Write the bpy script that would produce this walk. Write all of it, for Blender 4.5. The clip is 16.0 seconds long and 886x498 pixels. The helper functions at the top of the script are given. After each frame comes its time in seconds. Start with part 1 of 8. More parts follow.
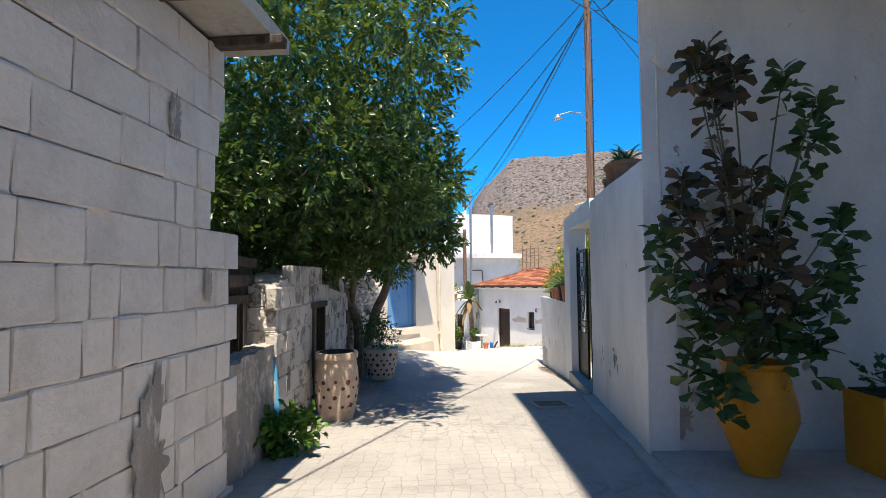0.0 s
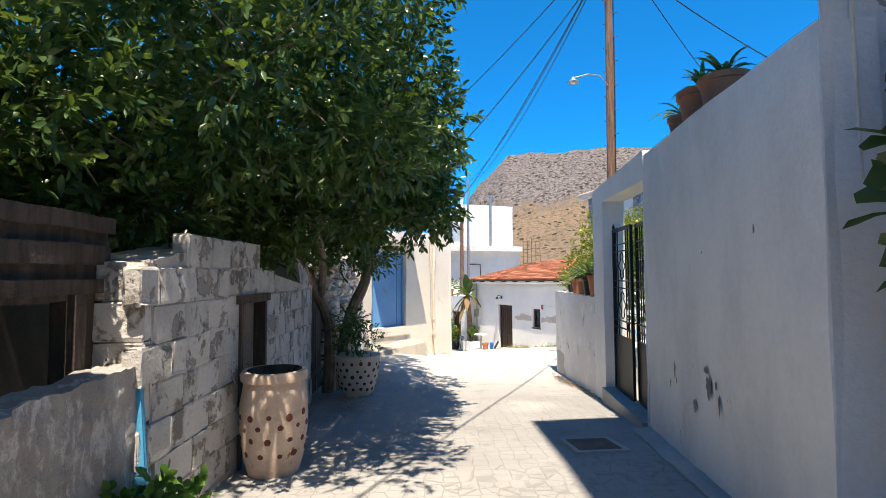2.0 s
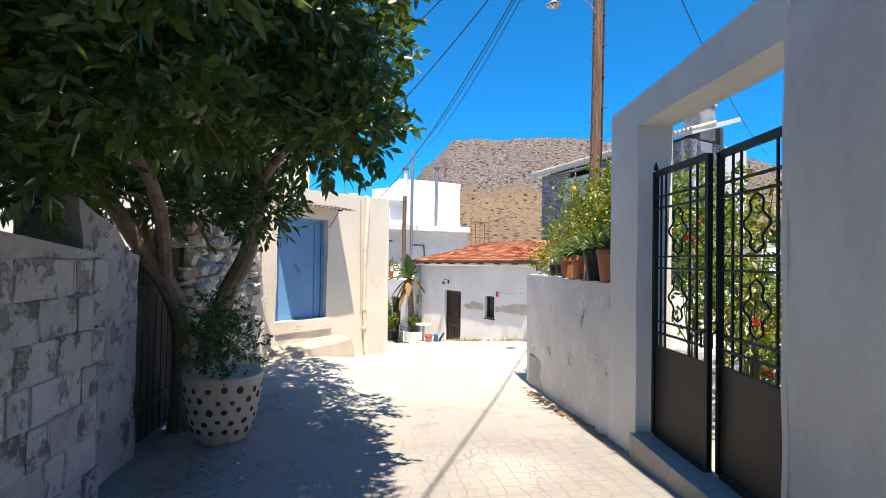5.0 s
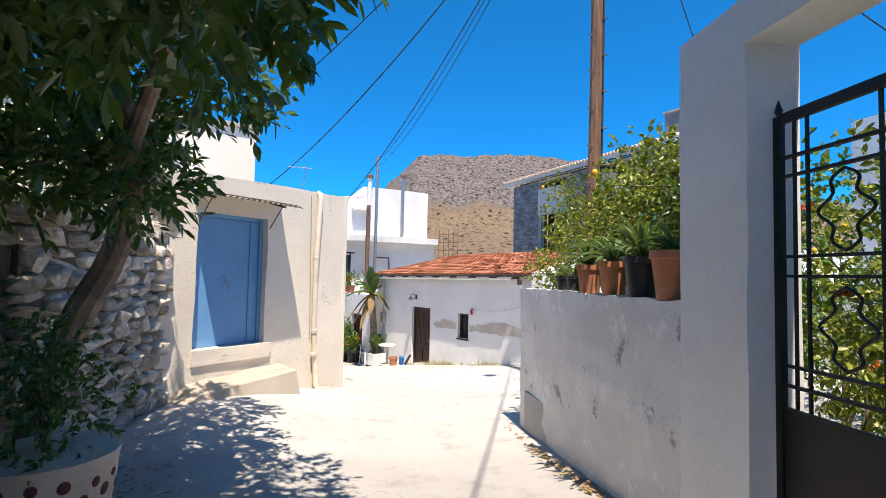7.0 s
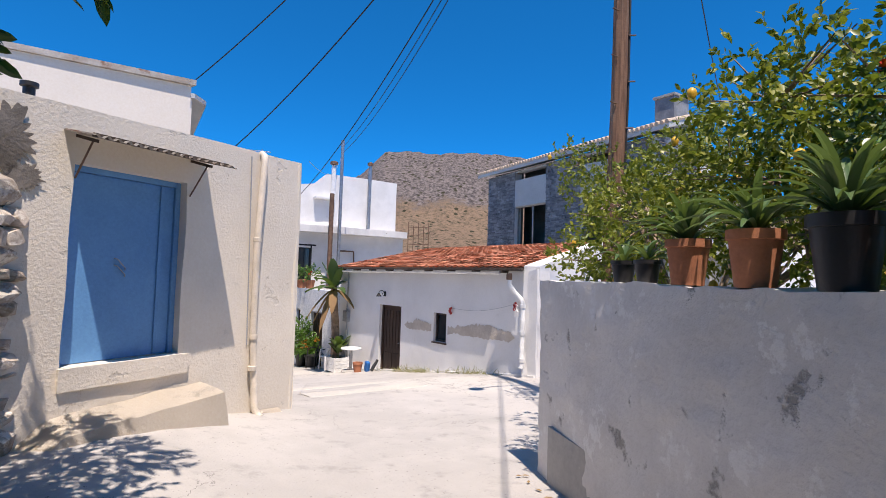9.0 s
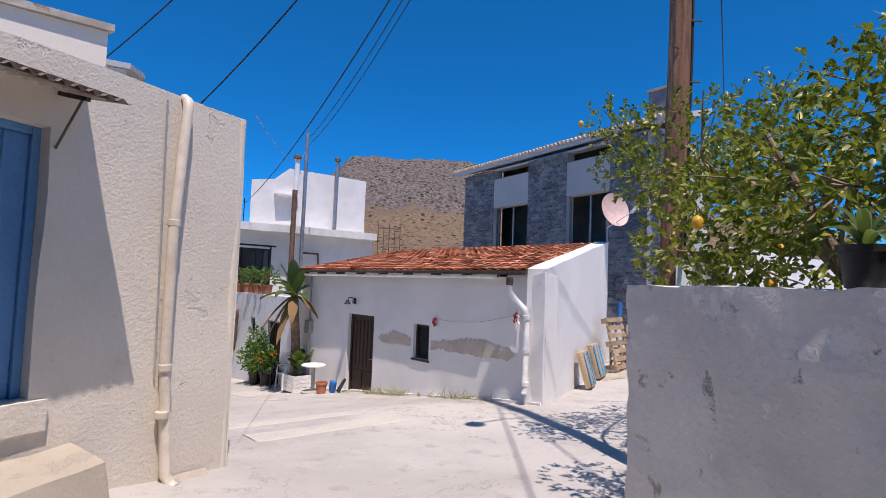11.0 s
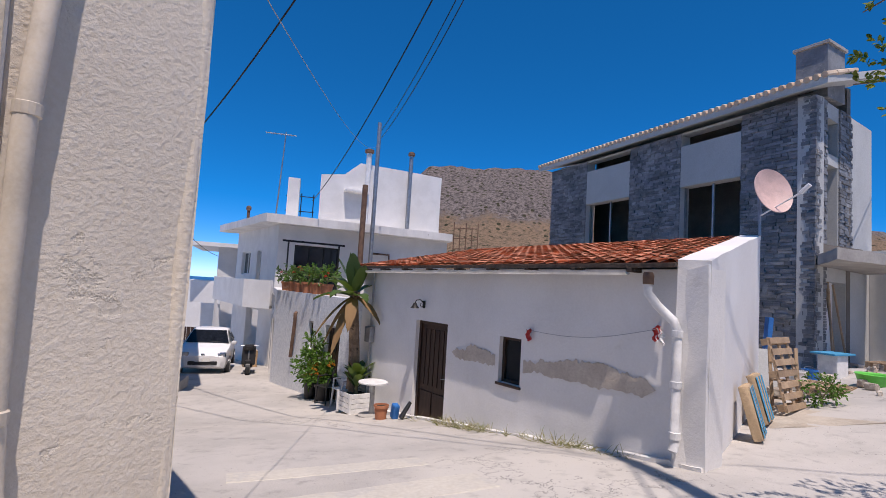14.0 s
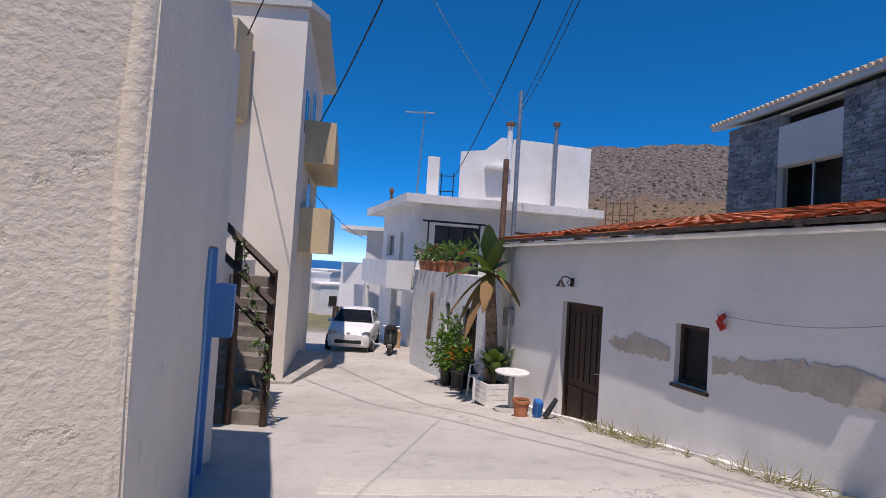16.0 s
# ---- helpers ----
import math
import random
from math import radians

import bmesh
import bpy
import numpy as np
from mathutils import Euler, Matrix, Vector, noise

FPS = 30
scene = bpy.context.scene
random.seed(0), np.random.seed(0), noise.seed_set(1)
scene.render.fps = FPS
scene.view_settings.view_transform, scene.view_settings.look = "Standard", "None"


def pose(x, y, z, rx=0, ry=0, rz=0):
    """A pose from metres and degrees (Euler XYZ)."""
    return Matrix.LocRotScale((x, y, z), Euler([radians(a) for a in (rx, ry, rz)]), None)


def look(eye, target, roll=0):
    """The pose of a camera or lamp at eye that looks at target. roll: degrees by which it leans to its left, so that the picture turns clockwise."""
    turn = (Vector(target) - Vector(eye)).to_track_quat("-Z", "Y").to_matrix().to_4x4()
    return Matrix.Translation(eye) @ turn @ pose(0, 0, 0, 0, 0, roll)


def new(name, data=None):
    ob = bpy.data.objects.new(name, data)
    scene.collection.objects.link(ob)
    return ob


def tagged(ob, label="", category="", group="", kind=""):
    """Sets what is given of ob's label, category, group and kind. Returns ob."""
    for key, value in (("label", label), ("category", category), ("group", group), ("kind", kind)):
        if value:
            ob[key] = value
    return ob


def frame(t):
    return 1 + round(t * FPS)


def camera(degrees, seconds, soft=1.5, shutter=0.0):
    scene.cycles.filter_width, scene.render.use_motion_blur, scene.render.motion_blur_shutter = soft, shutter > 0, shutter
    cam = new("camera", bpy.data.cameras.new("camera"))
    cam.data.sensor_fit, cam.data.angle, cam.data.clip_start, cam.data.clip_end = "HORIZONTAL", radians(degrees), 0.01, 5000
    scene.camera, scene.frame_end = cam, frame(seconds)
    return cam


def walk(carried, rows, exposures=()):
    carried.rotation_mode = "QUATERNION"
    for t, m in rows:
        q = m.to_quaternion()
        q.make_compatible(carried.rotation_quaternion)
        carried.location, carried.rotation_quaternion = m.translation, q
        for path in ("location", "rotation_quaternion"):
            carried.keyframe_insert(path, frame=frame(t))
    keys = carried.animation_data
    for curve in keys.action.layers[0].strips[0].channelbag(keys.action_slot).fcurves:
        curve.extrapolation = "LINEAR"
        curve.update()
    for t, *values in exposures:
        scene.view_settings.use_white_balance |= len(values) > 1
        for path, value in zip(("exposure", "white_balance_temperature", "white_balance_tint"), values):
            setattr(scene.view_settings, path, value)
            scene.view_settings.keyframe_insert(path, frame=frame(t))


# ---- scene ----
# ---- camera ----
cam = camera(82.0, 16.0, soft=0.7)
EXPOSURES = [(0, 1.02, 7500, 10), (2, 1.08, 7400, 9.5), (5.5, 1.04, 7650, 12), (7, 0.86, 7300, 13), (9, 0.42, 6950, 18), (12, 0.03, 6800, 21), (16, -0.14, 6850, 21)]
PATH = [
    (0, (0.012, -0.107, 1.490), (0.026, 1.890, 1.604), -0.52),
    (0.5, (0.008, 0.507, 1.443), (-0.038, 2.503, 1.555), -0.19),
    (1, (0.043, 1.076, 1.410), (0.014, 3.073, 1.507), -0.54),
    (1.5, (0.066, 1.703, 1.375), (0.037, 3.701, 1.464), 0.55),
    (2, (0.054, 2.289, 1.345), (0.084, 4.286, 1.445), -0.36),
    (2.5, (0.099, 2.891, 1.296), (0.167, 4.888, 1.381), 0.31),
    (3, (0.117, 3.465, 1.242), (0.256, 5.459, 1.310), 1.17),
    (5.5, (0.339, 6.063, 1.178), (0.619, 8.043, 1.216), 0.57),
    (6, (0.422, 6.572, 1.157), (0.731, 8.547, 1.212), 0.45),
    (6.5, (0.438, 7.052, 1.131), (0.754, 9.025, 1.213), 1.46),
    (7, (0.424, 7.499, 1.109), (0.813, 9.458, 1.210), 1.22),
    (7.5, (0.456, 8.022, 1.080), (0.860, 9.977, 1.199), 1.16),
    (8, (0.463, 8.519, 1.050), (0.961, 10.450, 1.190), 1.70),
    (8.5, (0.547, 9.037, 1.026), (1.079, 10.961, 1.154), 1.45),
    (9, (0.596, 9.551, 0.989), (1.118, 11.479, 1.085), 1.80),
    (11.5, (0.871, 12.041, 0.907), (1.534, 13.923, 1.040), 2.17),
    (12, (0.978, 12.484, 0.860), (1.601, 14.379, 1.006), 2.17),
    (12.5, (1.076, 12.935, 0.823), (1.632, 14.850, 0.972), 3.67),
    (13, (1.147, 13.373, 0.804), (1.636, 15.307, 0.944), 3.14),
    (13.5, (1.257, 13.793, 0.772), (1.624, 15.753, 0.924), 3.65),
    (14, (1.339, 14.197, 0.728), (1.701, 16.158, 0.875), 3.49),
    (14.5, (1.404, 14.573, 0.688), (1.684, 16.546, 0.851), 4.77),
    (15, (1.418, 14.986, 0.627), (1.535, 16.977, 0.771), 4.90),
    (15.5, (1.481, 15.334, 0.571), (1.425, 17.331, 0.671), 3.18),
    (16, (1.582, 15.693, 0.528), (1.381, 17.682, 0.586), 3.63),
]

walk(cam, [(t, look(eye, target, roll)) for t, eye, target, roll in PATH], EXPOSURES)

# ---- sky and sun: high midday sun from behind the walker ----
SUN = Vector((0.01, -0.37, 1.0)).normalized()
world = bpy.data.worlds.new("sky")
scene.world = world
world.use_nodes = True
wt = world.node_tree
sky = wt.nodes.new("ShaderNodeTexSky")
sky.sky_type, sky.sun_disc = "NISHITA", False
sky.sun_elevation, sky.sun_rotation = math.asin(SUN.z), math.atan2(SUN.x, SUN.y)
sky.altitude, sky.air_density, sky.dust_density, sky.ozone_density = 2500, 0.45, 0.0, 4.0
deep = wt.nodes.new("ShaderNodeHueSaturation")
deep.inputs["Saturation"].default_value = 1.55
even = wt.nodes.new("ShaderNodeGamma")
even.inputs["Gamma"].default_value = 0.78
wt.links.new(sky.outputs[0], even.inputs["Color"])
wt.links.new(even.outputs[0], deep.inputs["Color"])
wt.links.new(deep.outputs[0], wt.nodes["Background"].inputs[0])
wt.nodes["Background"].inputs[1].default_value = 0.30
sun_data = bpy.data.lights.new("sun", "SUN")
sun_data.energy, sun_data.angle, sun_data.color = 4.5, radians(0.53), (1.0, 0.945, 0.86)
sun = new("sun", sun_data)
sun.matrix_world = look(SUN * 50, (0, 0, 0))


# ---- materials ----
def mat_base(name):
    m = bpy.data.materials.new(name)
    m.use_nodes = True
    return m, m.node_tree, m.node_tree.nodes["Principled BSDF"]


def node(nt, kind, links=None, **values):
    n = nt.nodes.new(kind)
    for k, v in values.items():
        n.inputs[k].default_value = v
    for k, src in (links or {}).items():
        nt.links.new(src, n.inputs[k])
    return n


def mix(nt, fac, a, b, blend="MIX"):
    n = nt.nodes.new("ShaderNodeMix")
    n.data_type, n.blend_type = "RGBA", blend
    for i, v in ((0, fac), (6, a), (7, b)):
        if isinstance(v, (int, float)):
            n.inputs[i].default_value = v
        elif isinstance(v, tuple):
            n.inputs[i].default_value = (*v, 1)
        else:
            nt.links.new(v, n.inputs[i])
    return n.outputs[2]


def ramp(nt, src, lo, hi):
    n = nt.nodes.new("ShaderNodeMapRange")
    n.inputs[1].default_value, n.inputs[2].default_value = lo, hi
    n.interpolation_type = "SMOOTHSTEP"
    nt.links.new(src, n.inputs[0])
    return n.outputs[0]


def surf(name, a, b, scale=1.5, rough=0.85, grain=45.0, bump=0.25, stain=None, stain_at=(0.58, 0.68), stain_scale=1.2,
         stretch=(1, 1, 1), metal=0.0, vary=0.0, island=False, spec=0.35, patch=None, patch_at=(0.62, 0.66), patch_scale=0.7, loose=23.0):
    """Two tones at a broad scale, grain, stains and peeled patches, fine relief."""
    m, nt, bs = mat_base(name)
    tc = nt.nodes.new("ShaderNodeTexCoord")
    mp = node(nt, "ShaderNodeMapping", {0: tc.outputs["Object"]})
    mp.inputs[3].default_value = stretch
    info = nt.nodes.new("ShaderNodeObjectInfo")
    off = node(nt, "ShaderNodeVectorMath", {0: mp.outputs[0], 1: info.outputs["Random"]})
    big = node(nt, "ShaderNodeTexNoise", {0: off.outputs[0]}, Scale=scale, Detail=6.0, Roughness=0.62)
    fine = node(nt, "ShaderNodeTexNoise", {0: tc.outputs["Object"]}, Scale=grain, Detail=4.0, Roughness=0.6)
    col = mix(nt, ramp(nt, big.outputs[0], 0.36, 0.64), a, b)
    height = fine.outputs[0]
    if stain:
        spread = node(nt, "ShaderNodeVectorMath", {0: info.outputs["Random"]})
        spread.operation, spread.inputs[3].default_value = "SCALE", loose
        moved = node(nt, "ShaderNodeVectorMath", {0: mp.outputs[0], 1: spread.outputs[0]})
        st = node(nt, "ShaderNodeTexNoise", {0: moved.outputs[0]}, Scale=stain_scale, Detail=9.0, Roughness=0.7)
        col = mix(nt, ramp(nt, st.outputs[0], *stain_at), col, stain)
    if patch:
        shift = node(nt, "ShaderNodeVectorMath", {0: info.outputs["Random"]})
        shift.operation, shift.inputs[3].default_value = "SCALE", 37.0
        there = node(nt, "ShaderNodeVectorMath", {0: tc.outputs["Object"], 1: shift.outputs[0]})
        pt = node(nt, "ShaderNodeTexNoise", {0: there.outputs[0]}, Scale=patch_scale, Detail=8.0, Roughness=0.66)
        edge = ramp(nt, pt.outputs[0], *patch_at)
        col = mix(nt, edge, col, patch)
        hm = node(nt, "ShaderNodeMath", {0: edge, 1: fine.outputs[0]})
        hm.operation = "SUBTRACT"
        inv = node(nt, "ShaderNodeMath", {0: hm.outputs[0]})
        inv.operation, inv.inputs[1].default_value = "MULTIPLY", -1.0
        height = inv.outputs[0]
    col = mix(nt, 0.22, col, node(nt, "ShaderNodeCombineColor", {0: fine.outputs[0], 1: fine.outputs[0], 2: fine.outputs[0]}).outputs[0], "OVERLAY")
    if vary:
        src = nt.nodes.new("ShaderNodeNewGeometry").outputs["Random Per Island"] if island else info.outputs["Random"]
        hs = node(nt, "ShaderNodeHueSaturation", {"Color": col})
        vr = nt.nodes.new("ShaderNodeMapRange")
        vr.inputs[3].default_value, vr.inputs[4].default_value = 1 - vary, 1 + vary
        nt.links.new(src, vr.inputs[0])
        nt.links.new(vr.outputs[0], hs.inputs["Value"])
        col = hs.outputs[0]
    nt.links.new(col, bs.inputs["Base Color"])
    bs.inputs["Roughness"].default_value, bs.inputs["Metallic"].default_value = rough, metal
    bs.inputs["Specular IOR Level"].default_value = spec
    if bump:
        bp = node(nt, "ShaderNodeBump", {"Height": height}, Strength=bump, Distance=0.012)
        nt.links.new(bp.outputs[0], bs.inputs["Normal"])
    return m


def leafy(name, a, b, rough=0.42, through_light=0.25, spec=0.4):
    """Leaves: hue by leaf, gloss above and some light through them."""
    m, nt, bs = mat_base(name)
    isl = nt.nodes.new("ShaderNodeNewGeometry").outputs["Random Per Island"]
    col = mix(nt, isl, a, b)
    nt.links.new(col, bs.inputs["Base Color"])
    bs.inputs["Roughness"].default_value, bs.inputs["Specular IOR Level"].default_value = rough, spec
    tr = node(nt, "ShaderNodeBsdfTranslucent", {"Color": mix(nt, 0.5, col, (0.25, 0.35, 0.02))})
    ms = nt.nodes.new("ShaderNodeMixShader")
    ms.inputs[0].default_value = through_light
    nt.links.new(bs.outputs[0], ms.inputs[1])
    nt.links.new(tr.outputs[0], ms.inputs[2])
    nt.links.new(ms.outputs[0], nt.nodes["Material Output"].inputs[0])
    return m


def plain(name, c, rough=0.5, metal=0.0, spec=0.5):
    return surf(name, tuple(v * 0.9 for v in c), tuple(min(1, v * 1.08) for v in c), 6, rough, 60, 0.05, metal=metal, spec=spec)


M = {}
M["white"] = surf("white_limewash", (0.80, 0.79, 0.77), (0.72, 0.71, 0.69), 0.9, 0.9, 26, 0.35, stain=(0.55, 0.54, 0.52), stain_at=(0.66, 0.8))
M["white_worn"] = surf("worn_limewash", (0.78, 0.77, 0.75), (0.66, 0.65, 0.64), 1.3, 0.92, 22, 0.5, stain=(0.50, 0.48, 0.455), stain_at=(0.62, 0.78), stain_scale=1.9, stretch=(1, 1, 0.55), patch=(0.36, 0.335, 0.305), patch_at=(0.672, 0.68), patch_scale=2.0)
M["flaked"] = surf("flaked_limewash", (0.66, 0.64, 0.62), (0.74, 0.72, 0.70), 1.6, 0.93, 24, 0.8, stain=(0.80, 0.79, 0.77), stain_at=(0.57, 0.61), stain_scale=3.4, patch=(0.36, 0.34, 0.32), patch_at=(0.60, 0.66), patch_scale=2.4)
M["house_white"] = surf("house_limewash", (0.80, 0.79, 0.78), (0.73, 0.72, 0.71), 0.7, 0.9, 30, 0.3, stain=(0.62, 0.60, 0.57), stain_at=(0.62, 0.8))
M["block_white"] = surf("painted_block", (0.72, 0.66, 0.615), (0.63, 0.57, 0.53), 2.4, 0.95, 26, 1.0, stain=(0.40, 0.355, 0.32), stain_at=(0.63, 0.74), stain_scale=2.2, vary=0.03, loose=0.0)
# weathered wall patches, and the lane stair, whose shade is in this dark colour
M["worn_shade_concrete"] = surf("old_dark_concrete", (0.24, 0.215, 0.19), (0.17, 0.15, 0.13), 3, 0.95, 30, 0.7, stain=(0.12, 0.105, 0.09), stain_at=(0.5, 0.65))
M["mortar"] = surf("old_mortar", (0.60, 0.55, 0.51), (0.46, 0.41, 0.37), 5, 0.95, 40, 0.8, stain=(0.20, 0.17, 0.15), stain_at=(0.55, 0.60), stain_scale=2.6)
M["block_old"] = surf("flaked_old_block", (0.58, 0.545, 0.515), (0.46, 0.43, 0.40), 2.2, 0.95, 34, 1.0, stain=(0.20, 0.175, 0.155), stain_at=(0.54, 0.62), stain_scale=2.8, vary=0.10, patch=(0.33, 0.295, 0.265), patch_at=(0.56, 0.59), patch_scale=3.2)
M["cream"] = surf("cream_plaster", (0.79, 0.72, 0.62), (0.73, 0.66, 0.565), 0.8, 0.92, 34, 0.6, stain=(0.56, 0.515, 0.45), stain_at=(0.63, 0.78), stain_scale=1.3, patch=(0.70, 0.64, 0.555), patch_at=(0.60, 0.64), patch_scale=1.6)
M["cream_smooth"] = surf("smooth_cream_plaster", (0.76, 0.70, 0.615), (0.71, 0.65, 0.57), 0.5, 0.9, 25, 0.15)
M["ochre"] = surf("ochre_balcony_paint", (0.66, 0.53, 0.33), (0.60, 0.47, 0.29), 1.0, 0.85, 25, 0.15)
M["concrete"] = surf("street_concrete", (0.42, 0.408, 0.39), (0.34, 0.33, 0.315), 0.5, 0.93, 16, 0.45, stain=(0.30, 0.285, 0.265), stain_at=(0.57, 0.72), stain_scale=0.9, patch=(0.47, 0.45, 0.415), patch_at=(0.58, 0.62), patch_scale=0.35)
M["cement_strip"] = surf("yellowish_cement", (0.57, 0.535, 0.47), (0.53, 0.50, 0.445), 2.5, 0.93, 22, 0.3, stain=(0.50, 0.48, 0.445), stain_at=(0.50, 0.60), stain_scale=2.4)
M["raw_concrete"] = surf("raw_concrete", (0.42, 0.40, 0.37), (0.33, 0.31, 0.29), 1.2, 0.92, 20, 0.5, stain=(0.24, 0.23, 0.21), stain_at=(0.58, 0.7))
M["grey_render"] = surf("grey_render", (0.50, 0.51, 0.50), (0.45, 0.46, 0.45), 0.7, 0.9, 25, 0.2)
M["earth_joint"] = surf("dry_earth_joint", (0.17, 0.13, 0.10), (0.10, 0.08, 0.06), 5, 0.95, 40, 0.9)
M["rubble"] = surf("rubble_stone", (0.58, 0.50, 0.42), (0.38, 0.31, 0.245), 2.6, 0.95, 22, 1.0, stain=(0.74, 0.68, 0.60), stain_at=(0.52, 0.60), stain_scale=1.8, vary=0.30)
M["dash"] = surf("rough_dash_render", (0.40, 0.36, 0.33), (0.27, 0.24, 0.22), 3.0, 0.97, 60, 1.0, stain=(0.52, 0.48, 0.45), stain_at=(0.52, 0.62), stain_scale=9, stretch=(1, 1, 0.35))
M["slate"] = surf("grey_ledge_stone", (0.16, 0.17, 0.185), (0.25, 0.26, 0.27), 1.6, 0.8, 20, 0.8, stain=(0.40, 0.36, 0.31), stain_at=(0.62, 0.68), stain_scale=2.2, vary=0.34, island=True)
M["tile"] = surf("terracotta_roof_tile", (0.62, 0.27, 0.16), (0.53, 0.215, 0.125), 1.5, 0.85, 30, 0.4, stain=(0.36, 0.18, 0.12), stain_at=(0.62, 0.76), stain_scale=2.0, vary=0.16)
M["tile_pale"] = surf("pale_roof_tile", (0.66, 0.53, 0.40), (0.56, 0.42, 0.30), 1.5, 0.85, 30, 0.4, vary=0.1, island=True)
M["blue"] = surf("blue_gloss_paint", (0.135, 0.335, 0.62), (0.11, 0.29, 0.56), 1.2, 0.5, 40, 0.12, stain=(0.07, 0.17, 0.33), stain_at=(0.64, 0.78), stain_scale=2.5)
M["blue_peel"] = surf("peeling_blue_paint", (0.08, 0.38, 0.62), (0.06, 0.30, 0.52), 3.0, 0.7, 30, 0.5, stain=(0.10, 0.07, 0.05), stain_at=(0.56, 0.62), stain_scale=4, stretch=(1, 1, 0.3))
M["yellow"] = surf("yellow_glaze_paint", (0.58, 0.25, 0.015), (0.50, 0.20, 0.012), 2.5, 0.55, 35, 0.15, stain=(0.36, 0.15, 0.02), stain_at=(0.64, 0.75))
M["terracotta"] = surf("terracotta", (0.46, 0.19, 0.10), (0.38, 0.15, 0.08), 4, 0.85, 40, 0.2, stain=(0.55, 0.42, 0.34), stain_at=(0.66, 0.75), vary=0.12)
M["clay_pale"] = surf("painted_clay", (0.62, 0.48, 0.38), (0.52, 0.38, 0.29), 4, 0.85, 30, 0.4, stain=(0.30, 0.14, 0.09), stain_at=(0.60, 0.66), stain_scale=3.5)
M["pot_cream"] = surf("cream_painted_pot", (0.68, 0.57, 0.47), (0.60, 0.49, 0.39), 4, 0.8, 40, 0.2)
M["dot"] = plain("brown_dot_paint", (0.13, 0.035, 0.025), 0.8)
M["soil"] = surf("potting_soil", (0.07, 0.045, 0.03), (0.04, 0.028, 0.02), 12, 0.97, 50, 1.0)
M["bark"] = surf("pale_bark", (0.34, 0.25, 0.18), (0.20, 0.14, 0.10), 5, 0.9, 30, 0.8, stain=(0.10, 0.07, 0.05), stain_at=(0.56, 0.66), stain_scale=4)
M["twig"] = plain("green_stem", (0.16, 0.15, 0.07), 0.7)
M["pole"] = surf("weathered_pole_wood", (0.26, 0.14, 0.085), (0.15, 0.08, 0.05), 4, 0.85, 30, 0.6, stretch=(6, 6, 0.5), stain=(0.30, 0.23, 0.17), stain_at=(0.57, 0.70))
M["dark_wood"] = surf("dark_brown_wood", (0.060, 0.034, 0.024), (0.040, 0.022, 0.016), 3, 0.55, 30, 0.25, stretch=(6, 6, 0.5))
M["old_wood"] = surf("old_rotten_wood", (0.10, 0.075, 0.06), (0.055, 0.04, 0.032), 3, 0.9, 30, 0.8, stretch=(5, 5, 0.5))
M["pallet_wood"] = surf("pallet_wood", (0.44, 0.32, 0.21), (0.33, 0.23, 0.15), 3, 0.85, 30, 0.4, vary=0.15)
M["iron"] = surf("black_painted_iron", (0.014, 0.013, 0.013), (0.020, 0.018, 0.017), 3, 0.5, 60, 0.1, spec=0.3, stain=(0.04, 0.03, 0.025), stain_at=(0.64, 0.74), stain_scale=3)
M["steel"] = surf("galvanised_steel", (0.42, 0.43, 0.44), (0.32, 0.33, 0.34), 5, 0.45, 40, 0.1, metal=0.8)
M["rust"] = surf("rusty_steel", (0.20, 0.12, 0.08), (0.12, 0.07, 0.05), 5, 0.8, 40, 0.4)
M["zinc"] = surf("corrugated_zinc", (0.50, 0.47, 0.43), (0.36, 0.31, 0.26), 2.5, 0.6, 40, 0.2, metal=0.35, stain=(0.25, 0.14, 0.09), stain_at=(0.58, 0.66))
M["pvc_white"] = plain("white_pvc", (0.78, 0.78, 0.77), 0.45)
M["pvc_cream"] = plain("cream_pvc", (0.68, 0.60, 0.50), 0.55)
M["cable"] = plain("black_cable", (0.012, 0.012, 0.014), 0.6)
M["cable_grey"] = plain("grey_cable", (0.36, 0.37, 0.40), 0.6)
M["black"] = plain("black_plastic", (0.020, 0.020, 0.022), 0.45)
M["dark_glass"] = surf("dark_window_glass", (0.025, 0.027, 0.03), (0.018, 0.02, 0.023), 2, 0.08, 40, 0.0, spec=0.6)
# plaster behind openings, with the indoor dimness mixed into its colour
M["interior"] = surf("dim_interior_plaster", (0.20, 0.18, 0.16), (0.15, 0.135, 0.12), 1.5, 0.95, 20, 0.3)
M["dust"] = surf("builders_sand", (0.50, 0.45, 0.38), (0.38, 0.33, 0.27), 1.4, 0.95, 20, 1.0)
M["carpaint"] = surf("white_car_paint", (0.80, 0.80, 0.80), (0.77, 0.77, 0.77), 2, 0.18, 50, 0.0, spec=0.6)
M["chrome"] = surf("chrome", (0.6, 0.6, 0.6), (0.5, 0.5, 0.5), 3, 0.2, 40, 0.0, metal=1.0)
M["lamp_glass"] = plain("milky_glass", (0.7, 0.7, 0.68), 0.25)
M["red"] = plain("red_plastic", (0.50, 0.03, 0.02), 0.5)
M["green_plastic"] = plain("bright_green_plastic", (0.12, 0.55, 0.08), 0.4)
M["blue_plastic"] = plain("blue_plastic", (0.02, 0.16, 0.48), 0.45)
M["cardboard"] = surf("cardboard", (0.48, 0.33, 0.20), (0.42, 0.28, 0.16), 3, 0.85, 40, 0.2)
M["paper_sack"] = surf("brown_paper_sack", (0.50, 0.37, 0.24), (0.44, 0.32, 0.20), 5, 0.8, 30, 0.6)
M["cyan_print"] = plain("blue_print", (0.05, 0.30, 0.50), 0.7)
